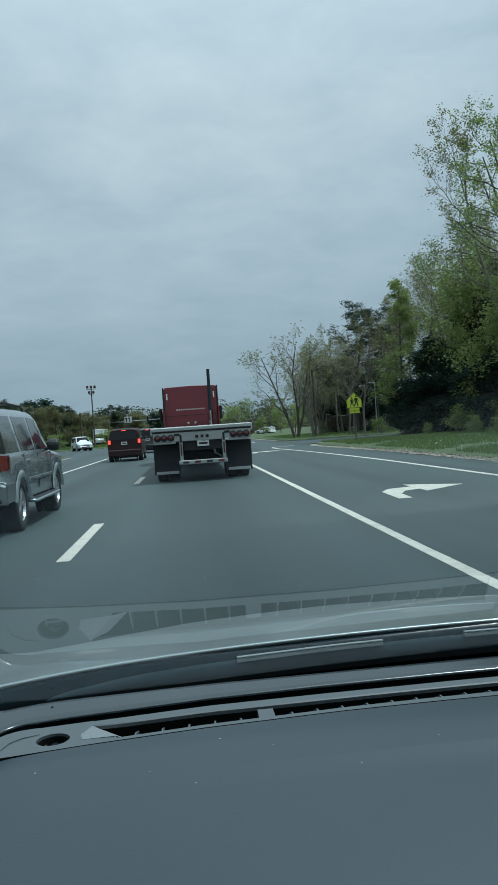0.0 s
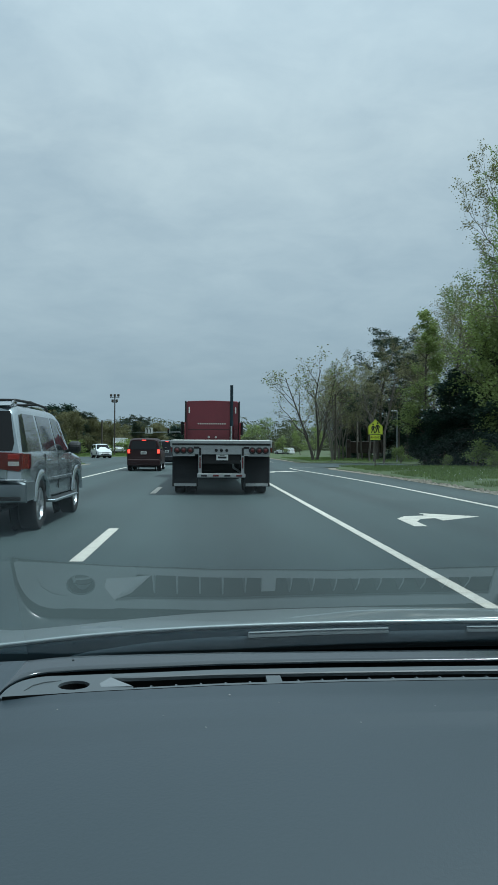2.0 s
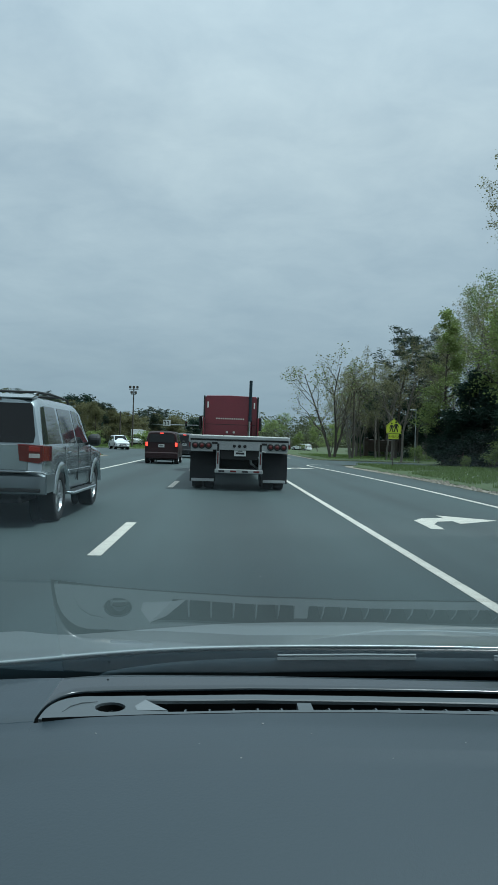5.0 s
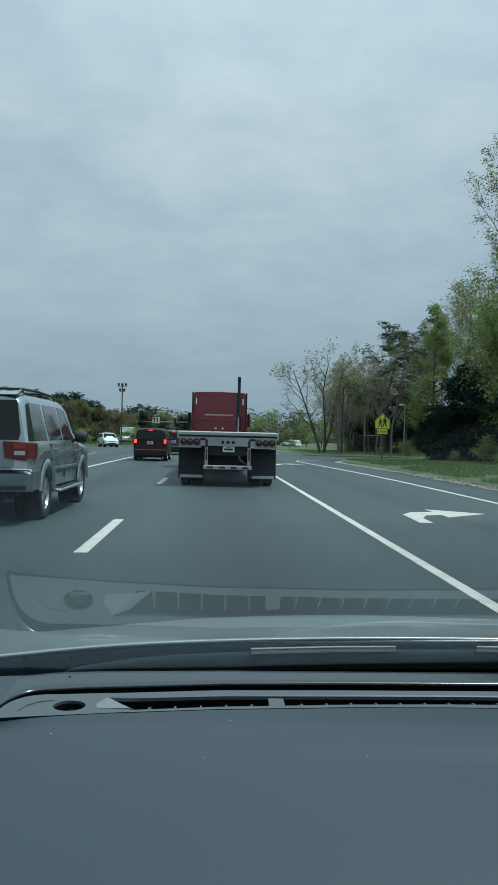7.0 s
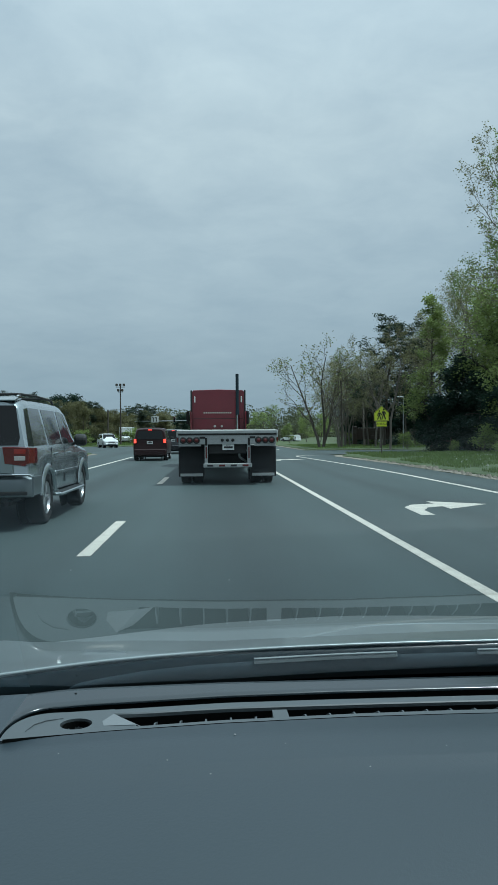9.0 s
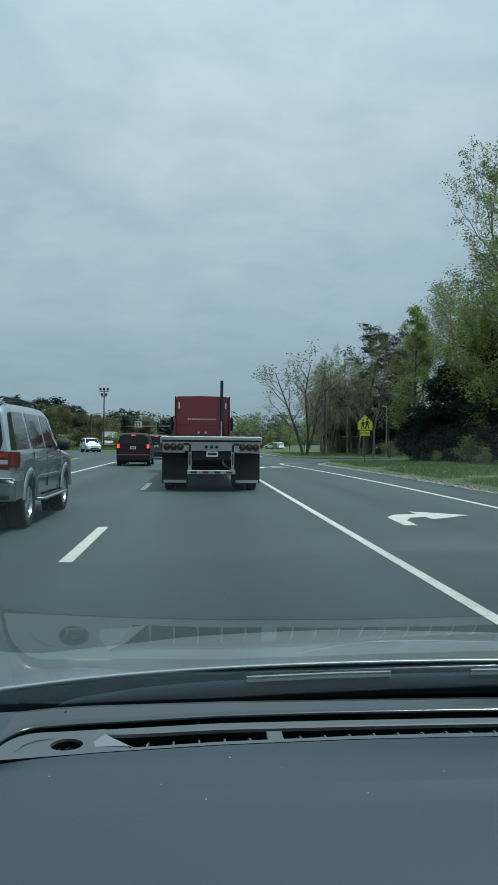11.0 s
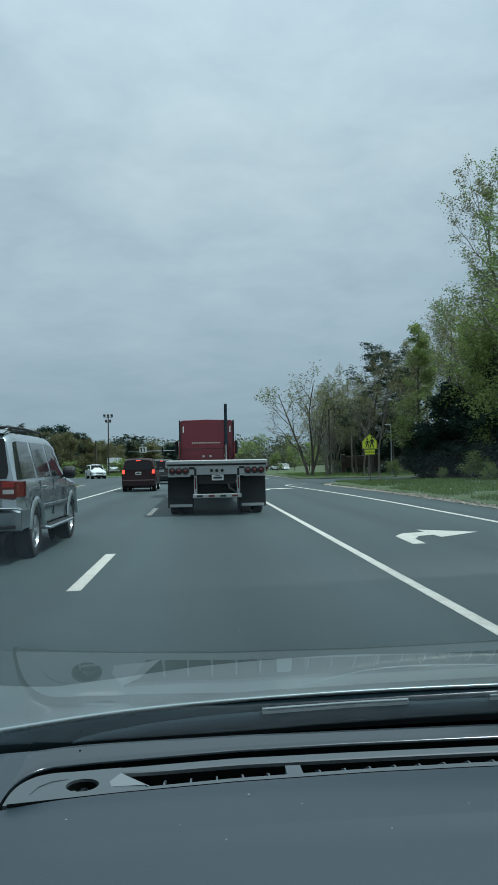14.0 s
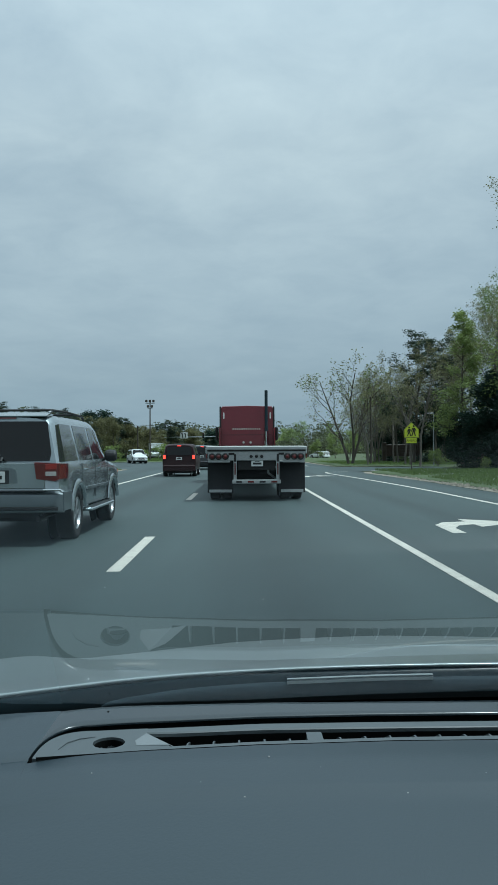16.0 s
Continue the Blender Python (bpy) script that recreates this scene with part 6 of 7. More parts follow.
SUV_AT = pose(-3.42, 10.4, 0)
silver_suv(SUV_AT)
plain_car(pose(-3.3, 40.0, 0), "maroon", "dark maroon sport utility vehicle with lit brake lights", 4.5, 1.78, 1.10, True, 0.14, half=0.92, name="suv")
plain_car(pose(-2.9, 56.0, 0), "black_paint", "black sport utility vehicle ahead in the lane", 4.8, 1.85, 1.12, True, 0.14, half=0.97, name="suv")
plain_car(pose(-2.7, 78.0, 0), "white_paint", "pale car farther ahead in the lane", 4.5, 1.5, 0.95, False, 0.4)
plain_car(pose(-13.4, 93.0, 0, 0, 0, 200), "white_paint", "white crossover waiting in the median opening", 4.4, 1.70, 0.98, False, 0.35, True)
plain_car(pose(17.5, 150.0, 0, 0, 0, 40), "white_paint", "small white car on the side road", 4.4, 1.45, 0.92, False, 0.45)
plain_car(pose(-27.5, 128.0, 0, 0, 0, 180), "red_paint", "red car parked beyond the far carriageway", 4.6, 1.5, 0.95, False, 0.45)
plain_car(pose(-25.5, 110.0, 0, 0, 0, 180), "white_paint", "white car on the far carriageway", 4.6, 1.5, 0.95, False, 0.45)


def box_van(at):
    """A white box van on the far carriageway, facing the camera."""
    van = thing("box_van", "white box van on the far carriageway", "van", at)
    part("cargo_box", Shape().box((0, 2.2, 1.85), (2.2, 4.2, 2.3), 0.05), M["white_paint"], van)
    part("cab", Shape().loft([[(-0.95, y, 0.5), (0.95, y, 0.5), (0.95, y, z0), (0.85, y, z1), (-0.85, y, z1), (-0.95, y, z0)] for y, z0, z1 in ((4.2, 1.3, 2.2), (4.8, 1.3, 2.2), (5.5, 1.25, 1.35), (6.1, 1.0, 1.1))]), M["white_paint"], van)
    part("windscreen", Shape().loft([[(x, y + d, z + d) for x, y, z in ((-0.8, 5.42, 1.42), (0.8, 5.42, 1.42), (0.74, 4.88, 2.1), (-0.74, 4.88, 2.1))] for d in (0, 0.02)]), M["car_glass"], van)
    part("bumper", Shape().box((0, 6.12, 0.55), (1.9, 0.15, 0.25), 0.04), M["chassis"], van)
    for sx in (-1, 1):
        part("head_lamp", Shape().box((sx * 0.72, 6.08, 0.88), (0.3, 0.1, 0.18), 0.03), M["head_lamp"], van)
        for y in (1.0, 5.2):
            w = part("wheel", tyre(0.38, 0.24), M["rubber"], van, at=pose(sx * 0.88, y, 0.38))
            part("rim", spoked_rim(0.22, 0.2), M["steel"], w)
    return van


box_van(pose(-15.2, 136.0, 0, 0, 0, 180))


def flatbed(at):
    """The empty flatbed trailer, seen from behind."""
    tr = thing("flatbed_trailer", "empty white flatbed trailer with black mud flaps behind a red truck", "trailer", at)
    W, Lt, D = 1.30, 11.6, 1.46
    deck = part("deck", Shape().box((0, Lt / 2, D - 0.035), (2 * W, Lt, 0.07), 0.012), M["deck"], tr, "worn pale trailer deck")
    for k in range(9):
        part("deck_plank", Shape().box((-W + 0.16 + k * 0.285, Lt / 2, D + 0.004), (0.262, Lt - 0.1, 0.012), 0.003), M["deck"], deck)
    for sx in (-1, 1):
        part("side_rail", Shape().box((sx * (W + 0.015), Lt / 2, D - 0.10), (0.05, Lt, 0.20), 0.012), M["trailer_white"], tr)
        for k in range(9):
            part("stake_pocket", Shape().box((sx * (W + 0.05), 0.6 + k * 1.28, D - 0.10), (0.05, 0.10, 0.14), 0.008), M["trailer_white"], tr)
    part("rear_rail", Shape().box((0, 0.02, D - 0.05), (2 * W + 0.06, 0.10, 0.09), 0.012), M["trailer_white"], tr)
    part("rear_shadow_gap", Shape().box((0, 0.03, D - 0.115), (2 * W, 0.08, 0.04), 0.004), M["chassis"], tr)
    part("rear_beam", Shape().box((0, 0.05, D - 0.255), (2 * W - 0.02, 0.09, 0.25), 0.012), M["trailer_white"], tr, "white rear beam with lamps")
    lens = Shape().lathe([(0.062, 0.0), (0.062, -0.03), (0.05, -0.045), (0.002, -0.05)], "y", 18)
    ringm = Shape().lathe([(0.092, 0.0), (0.092, -0.02), (0.056, -0.048), (0.05, 0.0)], "y", 18)
    l_off, l_on, l_ring = mesh_of("lens", lens.v, lens.f, M["tail_red"], True), mesh_of("lens", lens.v, lens.f, M["tail_lit"], True), mesh_of("bezel", ringm.v, ringm.f, M["chassis"], True)
    for sx in (-1, 1):
        for k, x in enumerate((1.17, 1.0, 0.82)):
            lamp = part("tail_lamp", l_off, None, tr, "round red tail lamp", pose(sx * x, 0.0, D - 0.27))
            part("bezel", l_ring, None, lamp)
        part("side_marker", Shape().box((sx * (W + 0.02), 0.01, D - 0.26), (0.03, 0.06, 0.12), 0.006), M["tail_red"], tr)
        part("stencil_bar", Shape().box((sx * 0.66 + 0.0, -0.003, D - 0.20), (0.15, 0.012, 0.055), 0.003), M["chassis"], tr)
        part("lamp_housing", Shape().box((sx * 0.99, 0.05, D - 0.405), (0.58, 0.08, 0.05), 0.01), M["trailer_white"], tr)
        post = part("bumper_post", Shape().box((sx * 0.565, 0.05, 0.80), (0.085, 0.09, 0.62), 0.012), M["trailer_white"], tr)
        part("post_stripe", Shape().box((sx * 0.565, 0.0, 0.86), (0.035, 0.01, 0.30), 0.003), M["tail_red"], post)
        part("post_slot", Shape().box((sx * 0.565, 0.0, 1.15), (0.055, 0.012, 0.20), 0.004), M["chassis"], post)
        flap = part("mud_flap", Shape().loft([[(sx * 0.96 - 0.345, y, 0.22), (sx * 0.96 + 0.345, y, 0.22), (sx * 0.96 + 0.345, y + 0.03, 1.02), (sx * 0.96 - 0.345, y + 0.03, 1.02)] for y in (0.28, 0.292)]), M["rubber_flap"], tr, "black rubber mud flap")
        part("flap_weight", Shape().box((sx * 0.96, 0.275, 0.265), (0.60, 0.012, 0.075), 0.004), M["trailer_white"], flap, "pale strip at the flap's foot")
        part("frame_beam", Shape().box((sx * 0.48, Lt / 2, 1.13), (0.12, Lt - 0.6, 0.42), 0.02), M["chassis"], tr)
        for y in (1.15, 2.40):
            for x in (1.12, 0.80):
                w = part("wheel", tyre(0.51, 0.28), M["rubber"], tr, at=pose(sx * x, y, 0.51, 0, 0, 0 if sx > 0 else 180), smooth=True)
                if x > 1:
                    part("rim", spoked_rim(0.30, 0.22, 8), M["alloy"], w)
        part("landing_leg", Shape().box((sx * 0.7, Lt - 2.9, 0.72), (0.12, 0.12, 0.95), 0.015).box((sx * 0.7, Lt - 2.9, 0.22), (0.25, 0.25, 0.03), 0.01), M["chassis"], tr)
    for x in (-0.14, 0.0, 0.14):
        part("centre_lamp", Shape().lathe([(0.042, 0.0), (0.042, -0.02), (0.002, -0.03)], "y", 14, (x, 0.005, D - 0.27)), M["chassis"], tr)
    plate_bars(tr, pose(0.02, 0.03, D - 0.455))
    part("plate_board", Shape().box((0, 0.10, D - 0.50), (1.0, 0.03, 0.26), 0.006), M["chassis"], tr)
    bar = part("bumper_bar", Shape().box((0, 0.04, 0.52), (1.28, 0.11, 0.11), 0.015), M["trailer_white"], tr, "white rear guard bar")
    for k in range(4):
        part("bar_stripe", Shape().box((-0.46 + k * 0.31, -0.02, 0.52), (0.16, 0.01, 0.05), 0.003), M["tail_red"] if k % 2 else M["chassis"], bar)
    for y in (1.15, 2.40):
        part("axle", Shape().tube((-1.0, y, 0.51), (1.0, y, 0.51), 0.10), M["chassis"], tr)
        part("suspension", Shape().box((0, y + 0.05, 0.72), (1.15, 0.5, 0.34), 0.04), M["chassis"], tr)
    for k in range(7):
        part("cross_member", Shape().box((0, 1.0 + k * 1.55, D - 0.13), (2.4, 0.08, 0.10), 0.01), M["chassis"], tr)
    part("air_hose", Shape().path([(0.30, 0.4, 0.95), (0.34, 0.6, 0.72), (0.52, 0.9, 0.60), (0.60, 1.1, 0.55)], [0.03] * 4, 6), M["trailer_white"], tr)
    return tr


def tractor(at):
    """The red sleeper tractor in front of the trailer."""
    t = thing("truck", "red sleeper-cab truck tractor with a tall exhaust stack", "truck", at)
    cab = Shape()
    prof = [(-1.16, 1.15), (1.16, 1.15), (1.18, 2.6), (1.14, 3.18), (1.06, 3.28), (0, 3.31), (-1.06, 3.28), (-1.14, 3.18), (-1.18, 2.6)]
    rings = []
    for y, k, top in ((0.0, 0.985, -0.02), (0.06, 1.0, 0.0), (1.7, 1.0, 0.02), (2.4, 0.98, -0.12), (2.9, 0.94, -0.7), (3.2, 0.9, -1.1)):
        rings.append([(x * k, y, z + (top * max(0, (z - 1.9) / 1.4))) for x, z in prof])
    part("cab", cab.loft([list(reversed(r)) for r in rings]), M["truck_red"], t, "red painted sleeper cab")
    frame = part("back_panel", Shape().loft([[(x, y, z) for x, z in ((-1.07, 1.3), (1.07, 1.3), (1.07, 3.1), (-1.07, 3.1))] for y in (0.0, -0.02)]), M["truck_red"], t)
    for x in (-1.16, 1.16):
        part("corner_trim", Shape().box((x * 0.99, 0.03, 2.25), (0.07, 0.14, 2.05), 0.02), M["chassis"], t)
        part("corner_reflector", Shape().box((x * 0.86, -0.03, 2.88), (0.05, 0.02, 0.26), 0.006), M["sign_white"], t)
        part("fairing", Shape().box((x * 1.0, -0.25, 1.75), (0.05, 0.55, 1.2), 0.02), M["truck_red"], t)
        mir = part("side_mirror", Shape().box((x * 1.17, 2.0, 2.15), (0.14, 0.12, 0.62), 0.04), M["chassis"], t, "tall black side mirror")
        part("mirror_bracket", Shape().tube((x * 0.99, 2.0, 2.35), (x * 1.14, 2.0, 2.3), 0.02), M["chrome"], mir)
        part("fuel_tank", Shape().tube((x * 0.86, 0.4, 0.72), (x * 0.86, 2.2, 0.72), 0.32, n=18), M["chrome"], t)
        for y in (-1.25, 0.1):
            for dx in (0.98, 0.66):
                w = part("wheel", tyre(0.51, 0.28), M["rubber"], t, at=pose(x / 1.16 * dx, y, 0.51, 0, 0, 0 if x > 0 else 180), smooth=True)
                if dx > 0.9:
                    part("rim", spoked_rim(0.3, 0.22, 8), M["alloy"], w)
        w = part("wheel", tyre(0.51, 0.3), M["rubber"], t, at=pose(x / 1.16 * 1.0, 4.0, 0.51, 0, 0, 0 if x > 0 else 180), smooth=True)
        part("rim", spoked_rim(0.3, 0.24, 8), M["alloy"], w)
        part("work_lamp", Shape().lathe([(0.055, 0), (0.05, -0.04), (0.002, -0.05)], "y", 12, (x * 0.13, -0.03, 1.72)), M["tail_clear"], t)
        part("frame_rail", Shape().box((x * 0.36, 1.2, 0.95), (0.10, 6.2, 0.26), 0.015), M["chassis"], t)
        part("fender", Shape().box((x * 0.86, 4.0, 1.15), (0.4, 1.4, 0.14), 0.05), M["truck_red"], t)
    for k in range(13):
        part("name_bar", Shape().box((-0.60 + k * 0.095, -0.024, 2.30), (0.05, 0.006, 0.055), 0.002), M["deck"], t)
    part("panel_seam", Shape().box((0, -0.024, 2.05), (2.1, 0.01, 0.02), 0.002), M["chassis"], t)
    stack = part("exhaust_stack", Shape().lathe([(0.075, 1.3), (0.075, 2.4), (0.066, 2.44), (0.066, 3.94), (0.058, 3.96), (0.054, 3.90)], "z", 14, (0.82, -0.12, 0)), M["wiper"], t, "tall dark exhaust stack")
    part("heat_shield", Shape().tube((0.82, -0.16, 1.35), (0.82, -0.16, 2.2), 0.095, n=14), M["chrome"], stack, "bright heat shield")
    part("hood", Shape().loft([[(-0.95 * k, y, 0.75), (0.95 * k, y, 0.75), (0.92 * k, y, z), (0.5 * k, y, z + 0.1), (-0.5 * k, y, z + 0.1), (-0.92 * k, y, z)] for y, z, k in ((3.15, 1.9, 1.0), (4.0, 1.75, 0.97), (5.0, 1.6, 0.85), (5.15, 1.4, 0.8))]), M["truck_red"], t)
    part("front_bumper", Shape().box((0, 5.2, 0.55), (2.3, 0.15, 0.4), 0.05), M["chrome"], t)
    part("gearbox", Shape().box((0, 1.6, 0.72), (0.75, 3.4, 0.6), 0.1), M["chassis"], t)
    part("fifth_wheel", Shape().box((0, -0.9, 1.18), (0.9, 0.9, 0.08), 0.02), M["chassis"], t)
    return t


flatbed(pose(0.44, 19.6, 0))
tractor(pose(0.30, 31.9, 0))


# ---- signs and poles ----
def school_sign(at):
    """Five-sided lime school sign with a panel below, on a steel post."""
    sg = thing("school_sign", "lime five-sided school crossing sign on a post in the grass", "road sign", at, "school signs")
    part("post", Shape().box((0, 0.04, 1.45), (0.06, 0.045, 2.9), 0.006), M["wood_pole"], sg)
    o = [(-0.455, 2.05), (0.455, 2.05), (0.455, 2.52), (0, 2.96), (-0.455, 2.52)]
    plate_ = part("plate", Shape().loft([[(x, y, z) for x, z in o] for y in (0.012, 0.0)]), M["sign_lime"], sg, "lime sign plate with a black border")
    for (x0, z0), (x1, z1) in zip(o, o[1:] + o[:1]):
        c = Vector((0, 0, 2.45))
        a, b = Vector((x0, -0.002, z0)).lerp(Vector((0, -0.002, 2.45)), 0.07), Vector((x1, -0.002, z1)).lerp(Vector((0, -0.002, 2.45)), 0.07)
        part("border", Shape().tube(a, b, 0.008, n=4), M["sign_black"], plate_)
    for dx, k in ((-0.14, 0.86), (0.13, 1.0)):
        sh = Shape()
        zz = 2.13
        sh.lathe([(0.002, 0), (0.06 * k, 0), (0.06 * k, -0.004), (0.002, -0.004)], "y", 12, (dx, -0.003, zz + 0.60 * k))
        sh.loft([[(dx + x * k, y, zz + z * k) for x, z in ((-0.06, 0.28), (0.06, 0.28), (0.075, 0.50), (-0.075, 0.50))] for y in (-0.003, -0.007)])
        for lean, foot in ((-0.02, -0.12), (0.03, 0.10)):
            sh.loft([[(dx + x * k, y, zz + z * k) for x, z in ((lean - 0.04, 0.31), (lean + 0.04, 0.31), (foot + 0.035, 0.0), (foot - 0.035, 0.0))] for y in (-0.003, -0.007)])
        sh.loft([[(dx + x * k, y, zz + z * k) for x, z in ((-0.09, 0.49), (-0.04, 0.49), (-0.13, 0.24), (-0.17, 0.26))] for y in (-0.003, -0.007)])
        sh.loft([[(dx + x * k, y, zz + z * k) for x, z in ((0.04, 0.49), (0.09, 0.49), (0.17, 0.31), (0.13, 0.28))] for y in (-0.003, -0.007)])
        part("symbol", sh, M["sign_black"], plate_)
    low = part("lower_panel", Shape().box((0, 0.006, 1.86), (0.62, 0.012, 0.30), 0.004), M["sign_lime"], sg)
    cu = bpy.data.curves.new("lettering", "FONT")
    cu.body, cu.size, cu.align_x, cu.align_y, cu.extrude = "AHEAD", 0.19, "CENTER", "CENTER", 0.002
    cu.materials.append(M["sign_black"])
    part("lettering", cu, None, low, at=pose(0, -0.004, 1.86, 90))
    return sg


sign = school_sign(pose(10.3, 44.5, 0.1))
copy_thing(sign, pose(-9.6, 46.0, 0.15))


def light_pole(at, h):
    """A tall pole with a cluster of flood lamps."""
    p = thing("light_pole", "tall grey pole with a cluster of flood lamps", "street lamp", at)
    part("pole", Shape().tube((0, 0, 0), (0, 0, h), 0.12, 0.07, 10), M["wood_pole"], p)
    part("cross_arm", Shape().box((0, 0, h - 0.3), (1.3, 0.10, 0.10), 0.02).box((0, 0, h - 1.0), (0.7, 0.10, 0.10), 0.02), M["steel"], p)
    for z, xs_ in ((h, (-0.5, 0.0, 0.5)), (h - 0.75, (-0.28, 0.28))):
        for x in xs_:
            part("flood_lamp", Shape().box((x, -0.12, z), (0.32, 0.26, 0.36), 0.05), M["wood_pole"], p)
    return p


def utility_pole(at, h, brace=False, arms=1):
    p = thing("utility_pole", "weathered wooden utility pole with a cross arm", "utility pole", at, "utility poles")
    part("pole", Shape().path([(0, 0, -0.2), (0.03, 0, h * 0.5), (0, 0, h)], [0.11, 0.10, 0.08], 9), M["wood_pole"], p)
    for k in range(arms):
        part("cross_arm", Shape().box((0, -0.12, h - 0.5 - k * 0.9), (2.2, 0.10, 0.12), 0.01), M["wood_pole"], p)
        for x in (-0.95, -0.4, 0.4, 0.95):
            part("insulator", Shape().lathe([(0.03, 0), (0.06, 0.05), (0.03, 0.14), (0.002, 0.15)], "z", 8, (x, -0.12, h - 0.44 - k * 0.9)), M["steel"], p)
    if brace:
        part("brace_pole", Shape().tube((-3.2, 0.4, -0.2), (-0.1, 0, h - 1.0), 0.12, 0.09, 8), M["wood_pole"], p)
    return p


def place_of(px, d):
    return (px - 354.0) / 1314.0 * d


light_pole(pose(place_of(194, 105), 105, 0), 8.6)
utility_pole(pose(place_of(585, 70), 70, 0.1), 6.4, arms=0)
slim = thing("lamp_post", "slim pale lamp post at the side road", "street lamp", pose(place_of(697, 66), 66, 0.1))
part("post", Shape().tube((0, 0, 0), (0, 0, 4.6), 0.06, 0.04, 8), M["steel"], slim)
part("lamp_head", Shape().box((-0.25, 0, 4.62), (0.6, 0.16, 0.10), 0.03), M["steel"], slim)
utility_pole(pose(-19.0, 12.0, 0), 9.0, True)
utility_pole(pose(-20.0, -24.0, 0), 9.0, True)
utility_pole(pose(-30.0, 86.0, 0), 9.0)


def cable(p0, p1, sag, name="power_cable"):
    pts = []
    for k in range(17):
        u = k / 16
        p = Vector(p0).lerp(Vector(p1), u)
        p.z -= 4 * sag * u * (1 - u)
        pts.append(p)
    ob = part(name, Shape().path(pts, [0.022] * 17, 4), M["wire"])
    return tagged(ob, "thin black overhead power cable", "cable", "power cables")


cable((-19.9, 12, 8.6), (-29.9, 86, 8.6), 0.8)
cable((-18.1, 12, 8.6), (-29.0, 86, 8.6), 0.8)


def street_sign(name, label, at, w, h, z, mat, posts, post_mat="steel"):
    sg = thing(name, label, "road sign", at)
    for x in posts:
        part("post", Shape().box((x, 0.05, (z + h / 2) / 2), (0.08, 0.06, z + h / 2), 0.008), M[post_mat], sg)
    pl = part("plate", Shape().box((0, 0, z), (w, 0.02, h), 0.006), M[mat], sg)
    return sg, pl


def bars(pl, rows, z, mat="sign_white"):
    for x, dz, w, h in rows:
        part("bar", Shape().box((x, -0.012, z + dz), (w, 0.006, h), 0.002), M[mat], pl)


sg, pl = street_sign("guide_sign", "green guide sign with pale lines of writing on two posts", pose(-14.5, 21, 0.1), 4.4, 1.5, 3.0, "sign_green", (-1.5, 1.5))
bars(pl, ((0, 0.38, 3.4, 0.24), (0, 0.0, 2.8, 0.24), (0, -0.40, 3.2, 0.24)), 3.0)
sg, pl = street_sign("park_sign", "brown park sign with pale lines of writing and a badge", pose(11.5, -52, 0.2), 2.3, 1.5, 2.6, "sign_brown", (-0.8, 0.8), "wood_pole")
bars(pl, ((0.25, 0.4, 1.4, 0.14), (0.25, 0.15, 1.2, 0.14), (0, -0.25, 1.9, 0.10), (0, -0.5, 1.6, 0.10), (-0.85, 0.3, 0.3, 0.42)), 2.6)
sg, pl = street_sign("speed_sign", "white speed limit sign under an amber flashing beacon", pose(9.6, 2.5, 0.1), 0.62, 0.92, 2.1, "sign_white", (0.0,))
cu = bpy.data.curves.new("lettering", "FONT")
cu.body, cu.size, cu.align_x, cu.align_y, cu.extrude = "LIMIT\n25", 0.30, "CENTER", "CENTER", 0.002
cu.materials.append(M["sign_black"])
part("lettering", cu, None, pl, at=pose(0, -0.013, 2.12, 90))
be = part("beacon", Shape().box((0, 0.03, 2.98), (0.34, 0.14, 0.34), 0.04), M["plastic_black"], sg, "beacon housing")
part("lens", Shape().lathe([(0.11, 0), (0.09, -0.04), (0.002, -0.06)], "y", 16, (0, -0.04, 2.98)), M["lamp_amber"], be, "lit amber lens")
part("solar_panel", Shape().box((0, 0.1, 3.35), (0.6, 0.4, 0.03), 0.006, pose(0, 0, 0, 25)), M["car_glass"], sg)


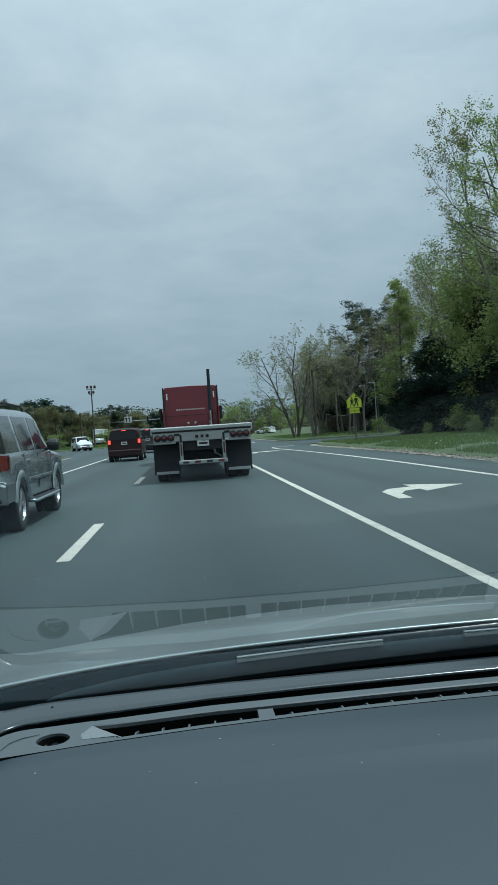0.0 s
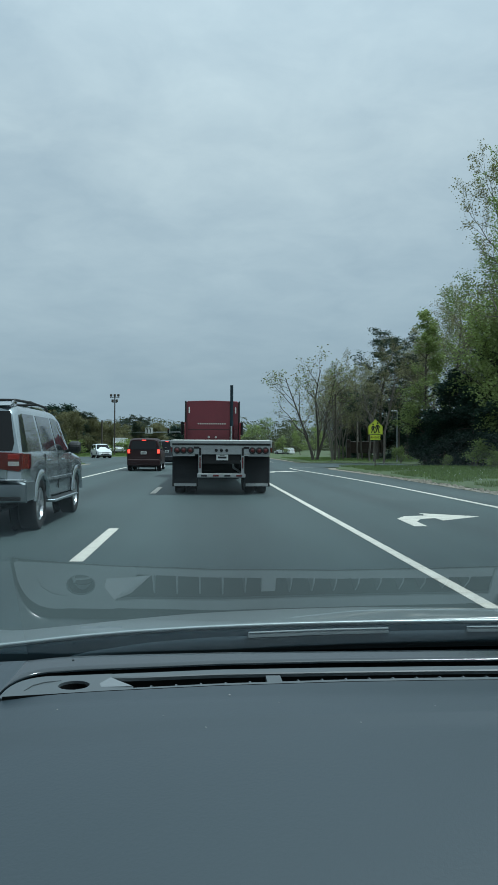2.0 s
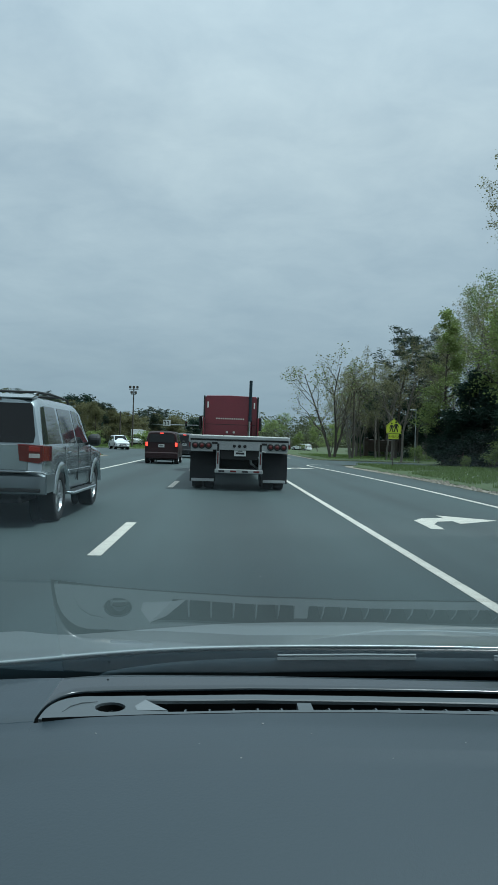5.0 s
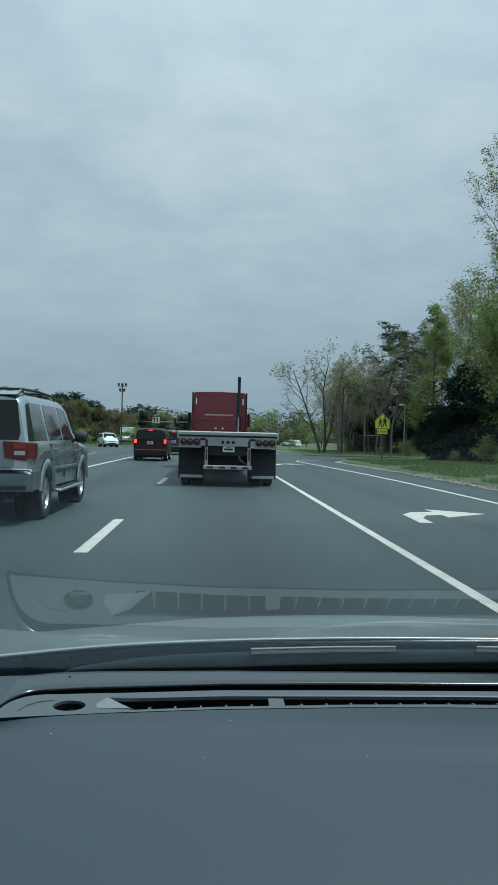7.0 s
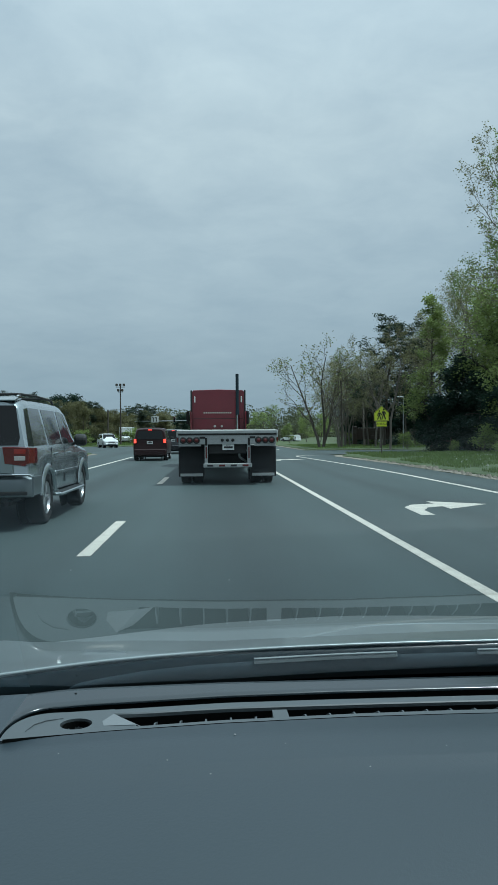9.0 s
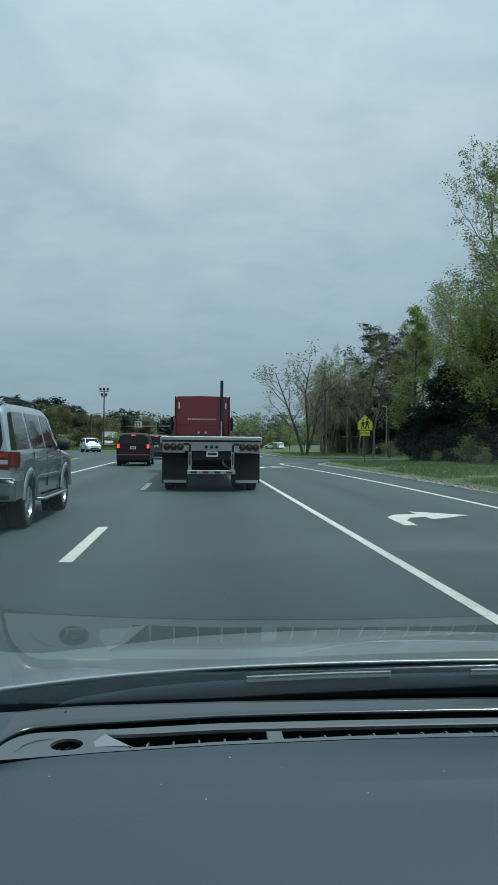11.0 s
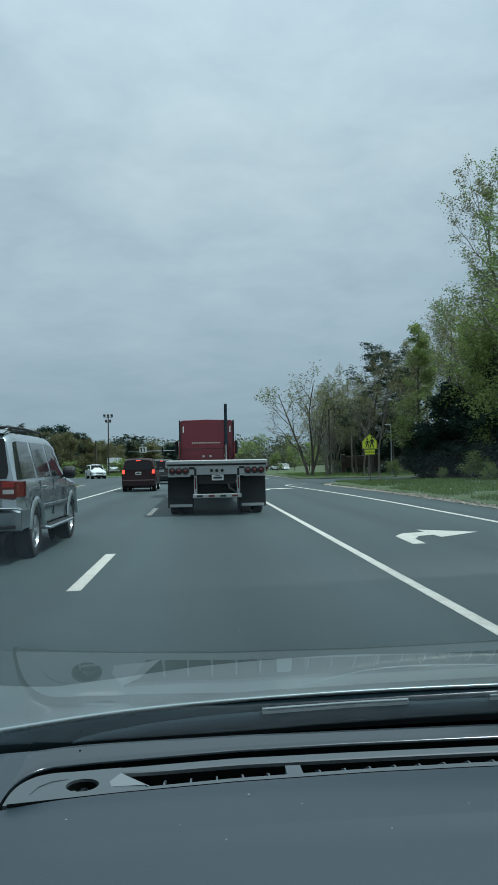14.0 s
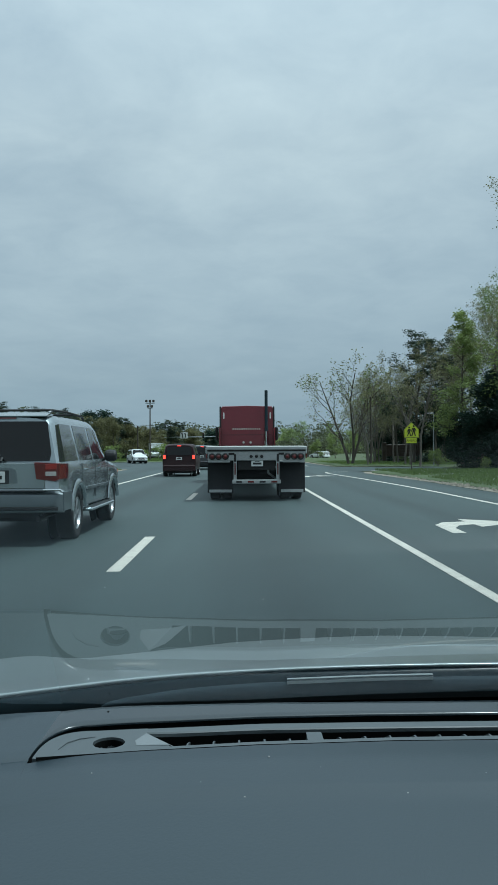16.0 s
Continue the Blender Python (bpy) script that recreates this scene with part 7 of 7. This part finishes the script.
def signal_mast(at):
    """A steel mast whose level arm carries a small lane sign and a signal head."""
    g = thing("signal_mast", "grey steel traffic signal mast with a long arm", "traffic signal", at)
    part("mast", Shape().tube((0, 0, 0), (0, 0, 5.2), 0.14, 0.10, 10), M["steel"], g)
    arm = part("arm", Shape().tube((0, 0, 4.3), (13.0, 0, 4.5), 0.12, 0.07, 8), M["steel"], g)
    plate_ = part("sign_plate", Shape().box((6.6, -0.12, 4.75), (1.5, 0.03, 1.2), 0.01), M["sign_white"], arm, "white sign with two black arrows")
    for x in (6.3, 6.9):
        part("bar", Shape().box((x, -0.145, 4.7), (0.16, 0.02, 0.75), 0.01).box((x - 0.12, -0.145, 5.08), (0.40, 0.02, 0.2), 0.01), M["sign_black"], plate_)
    head = part("signal_head", Shape().box((10.5, 0.0, 4.7), (0.36, 0.30, 1.05), 0.04), M["plastic_black"], arm, "black signal head")
    for k in range(3):
        part("lens", Shape().lathe([(0.11, 0), (0.09, -0.04), (0.002, -0.05)], "y", 10, (10.5, -0.15, 4.37 + k * 0.33)), M["tail_red"] if k == 2 else M["car_glass"], head)
    return g


signal_mast(pose(place_of(196, 150), 150, 0))


def arm_lamp(at, h, reach):
    """A dark wooden pole with a pale curved arm and a lamp at its tip."""
    p = thing("street_lamp", "street lamp with a pale curved arm on a dark pole", "street lamp", at, "arm lamps")
    part("pole", Shape().tube((0, 0, -0.1), (0, 0, h), 0.13, 0.10, 8), M["wood_pole"], p)
    part("arm", Shape().path([(0, 0, h - 0.2), (reach * 0.35, 0, h + 0.12), (reach * 0.7, 0, h + 0.10), (reach, 0, h - 0.1)], [0.05, 0.05, 0.05, 0.06], 6), M["steel"], p)
    part("lamp_head", Shape().box((reach + 0.2, 0, h - 0.15), (0.7, 0.26, 0.14), 0.05), M["steel"], p)
    return p


arm_lamp(pose(place_of(48, 92), 92, 0), 4.4, 1.5)
arm_lamp(pose(place_of(-5, 88), 88, 0), 4.2, 1.9)
arm_lamp(pose(place_of(172, 118), 118, 0), 5.6, 2.2)


def monument(at):
    """The low dark entrance sign in the trees."""
    mo = thing("entrance_sign", "low dark wooden entrance sign between two stout posts", "sign", at)
    part("board", Shape().box((0, 0, 1.15), (3.4, 0.16, 1.3), 0.03), M["sign_brown"], mo)
    for x in (-1.95, 1.95):
        part("post", Shape().box((x, 0, 1.0), (0.45, 0.45, 2.0), 0.04), M["sign_brown"], mo)
    for k in range(3):
        part("bar", Shape().box((0.1, -0.09, 1.5 - k * 0.3), (2.2 - 0.3 * k, 0.02, 0.09), 0.004), M["wood_pole"], mo)
    part("badge", Shape().lathe([(0.26, 0), (0.26, -0.02), (0.002, -0.02)], "y", 16, (-1.95, -0.23, 1.4)), M["wood_pole"], mo)
    return mo


monument(pose(place_of(640, 82), 82, 0.3))
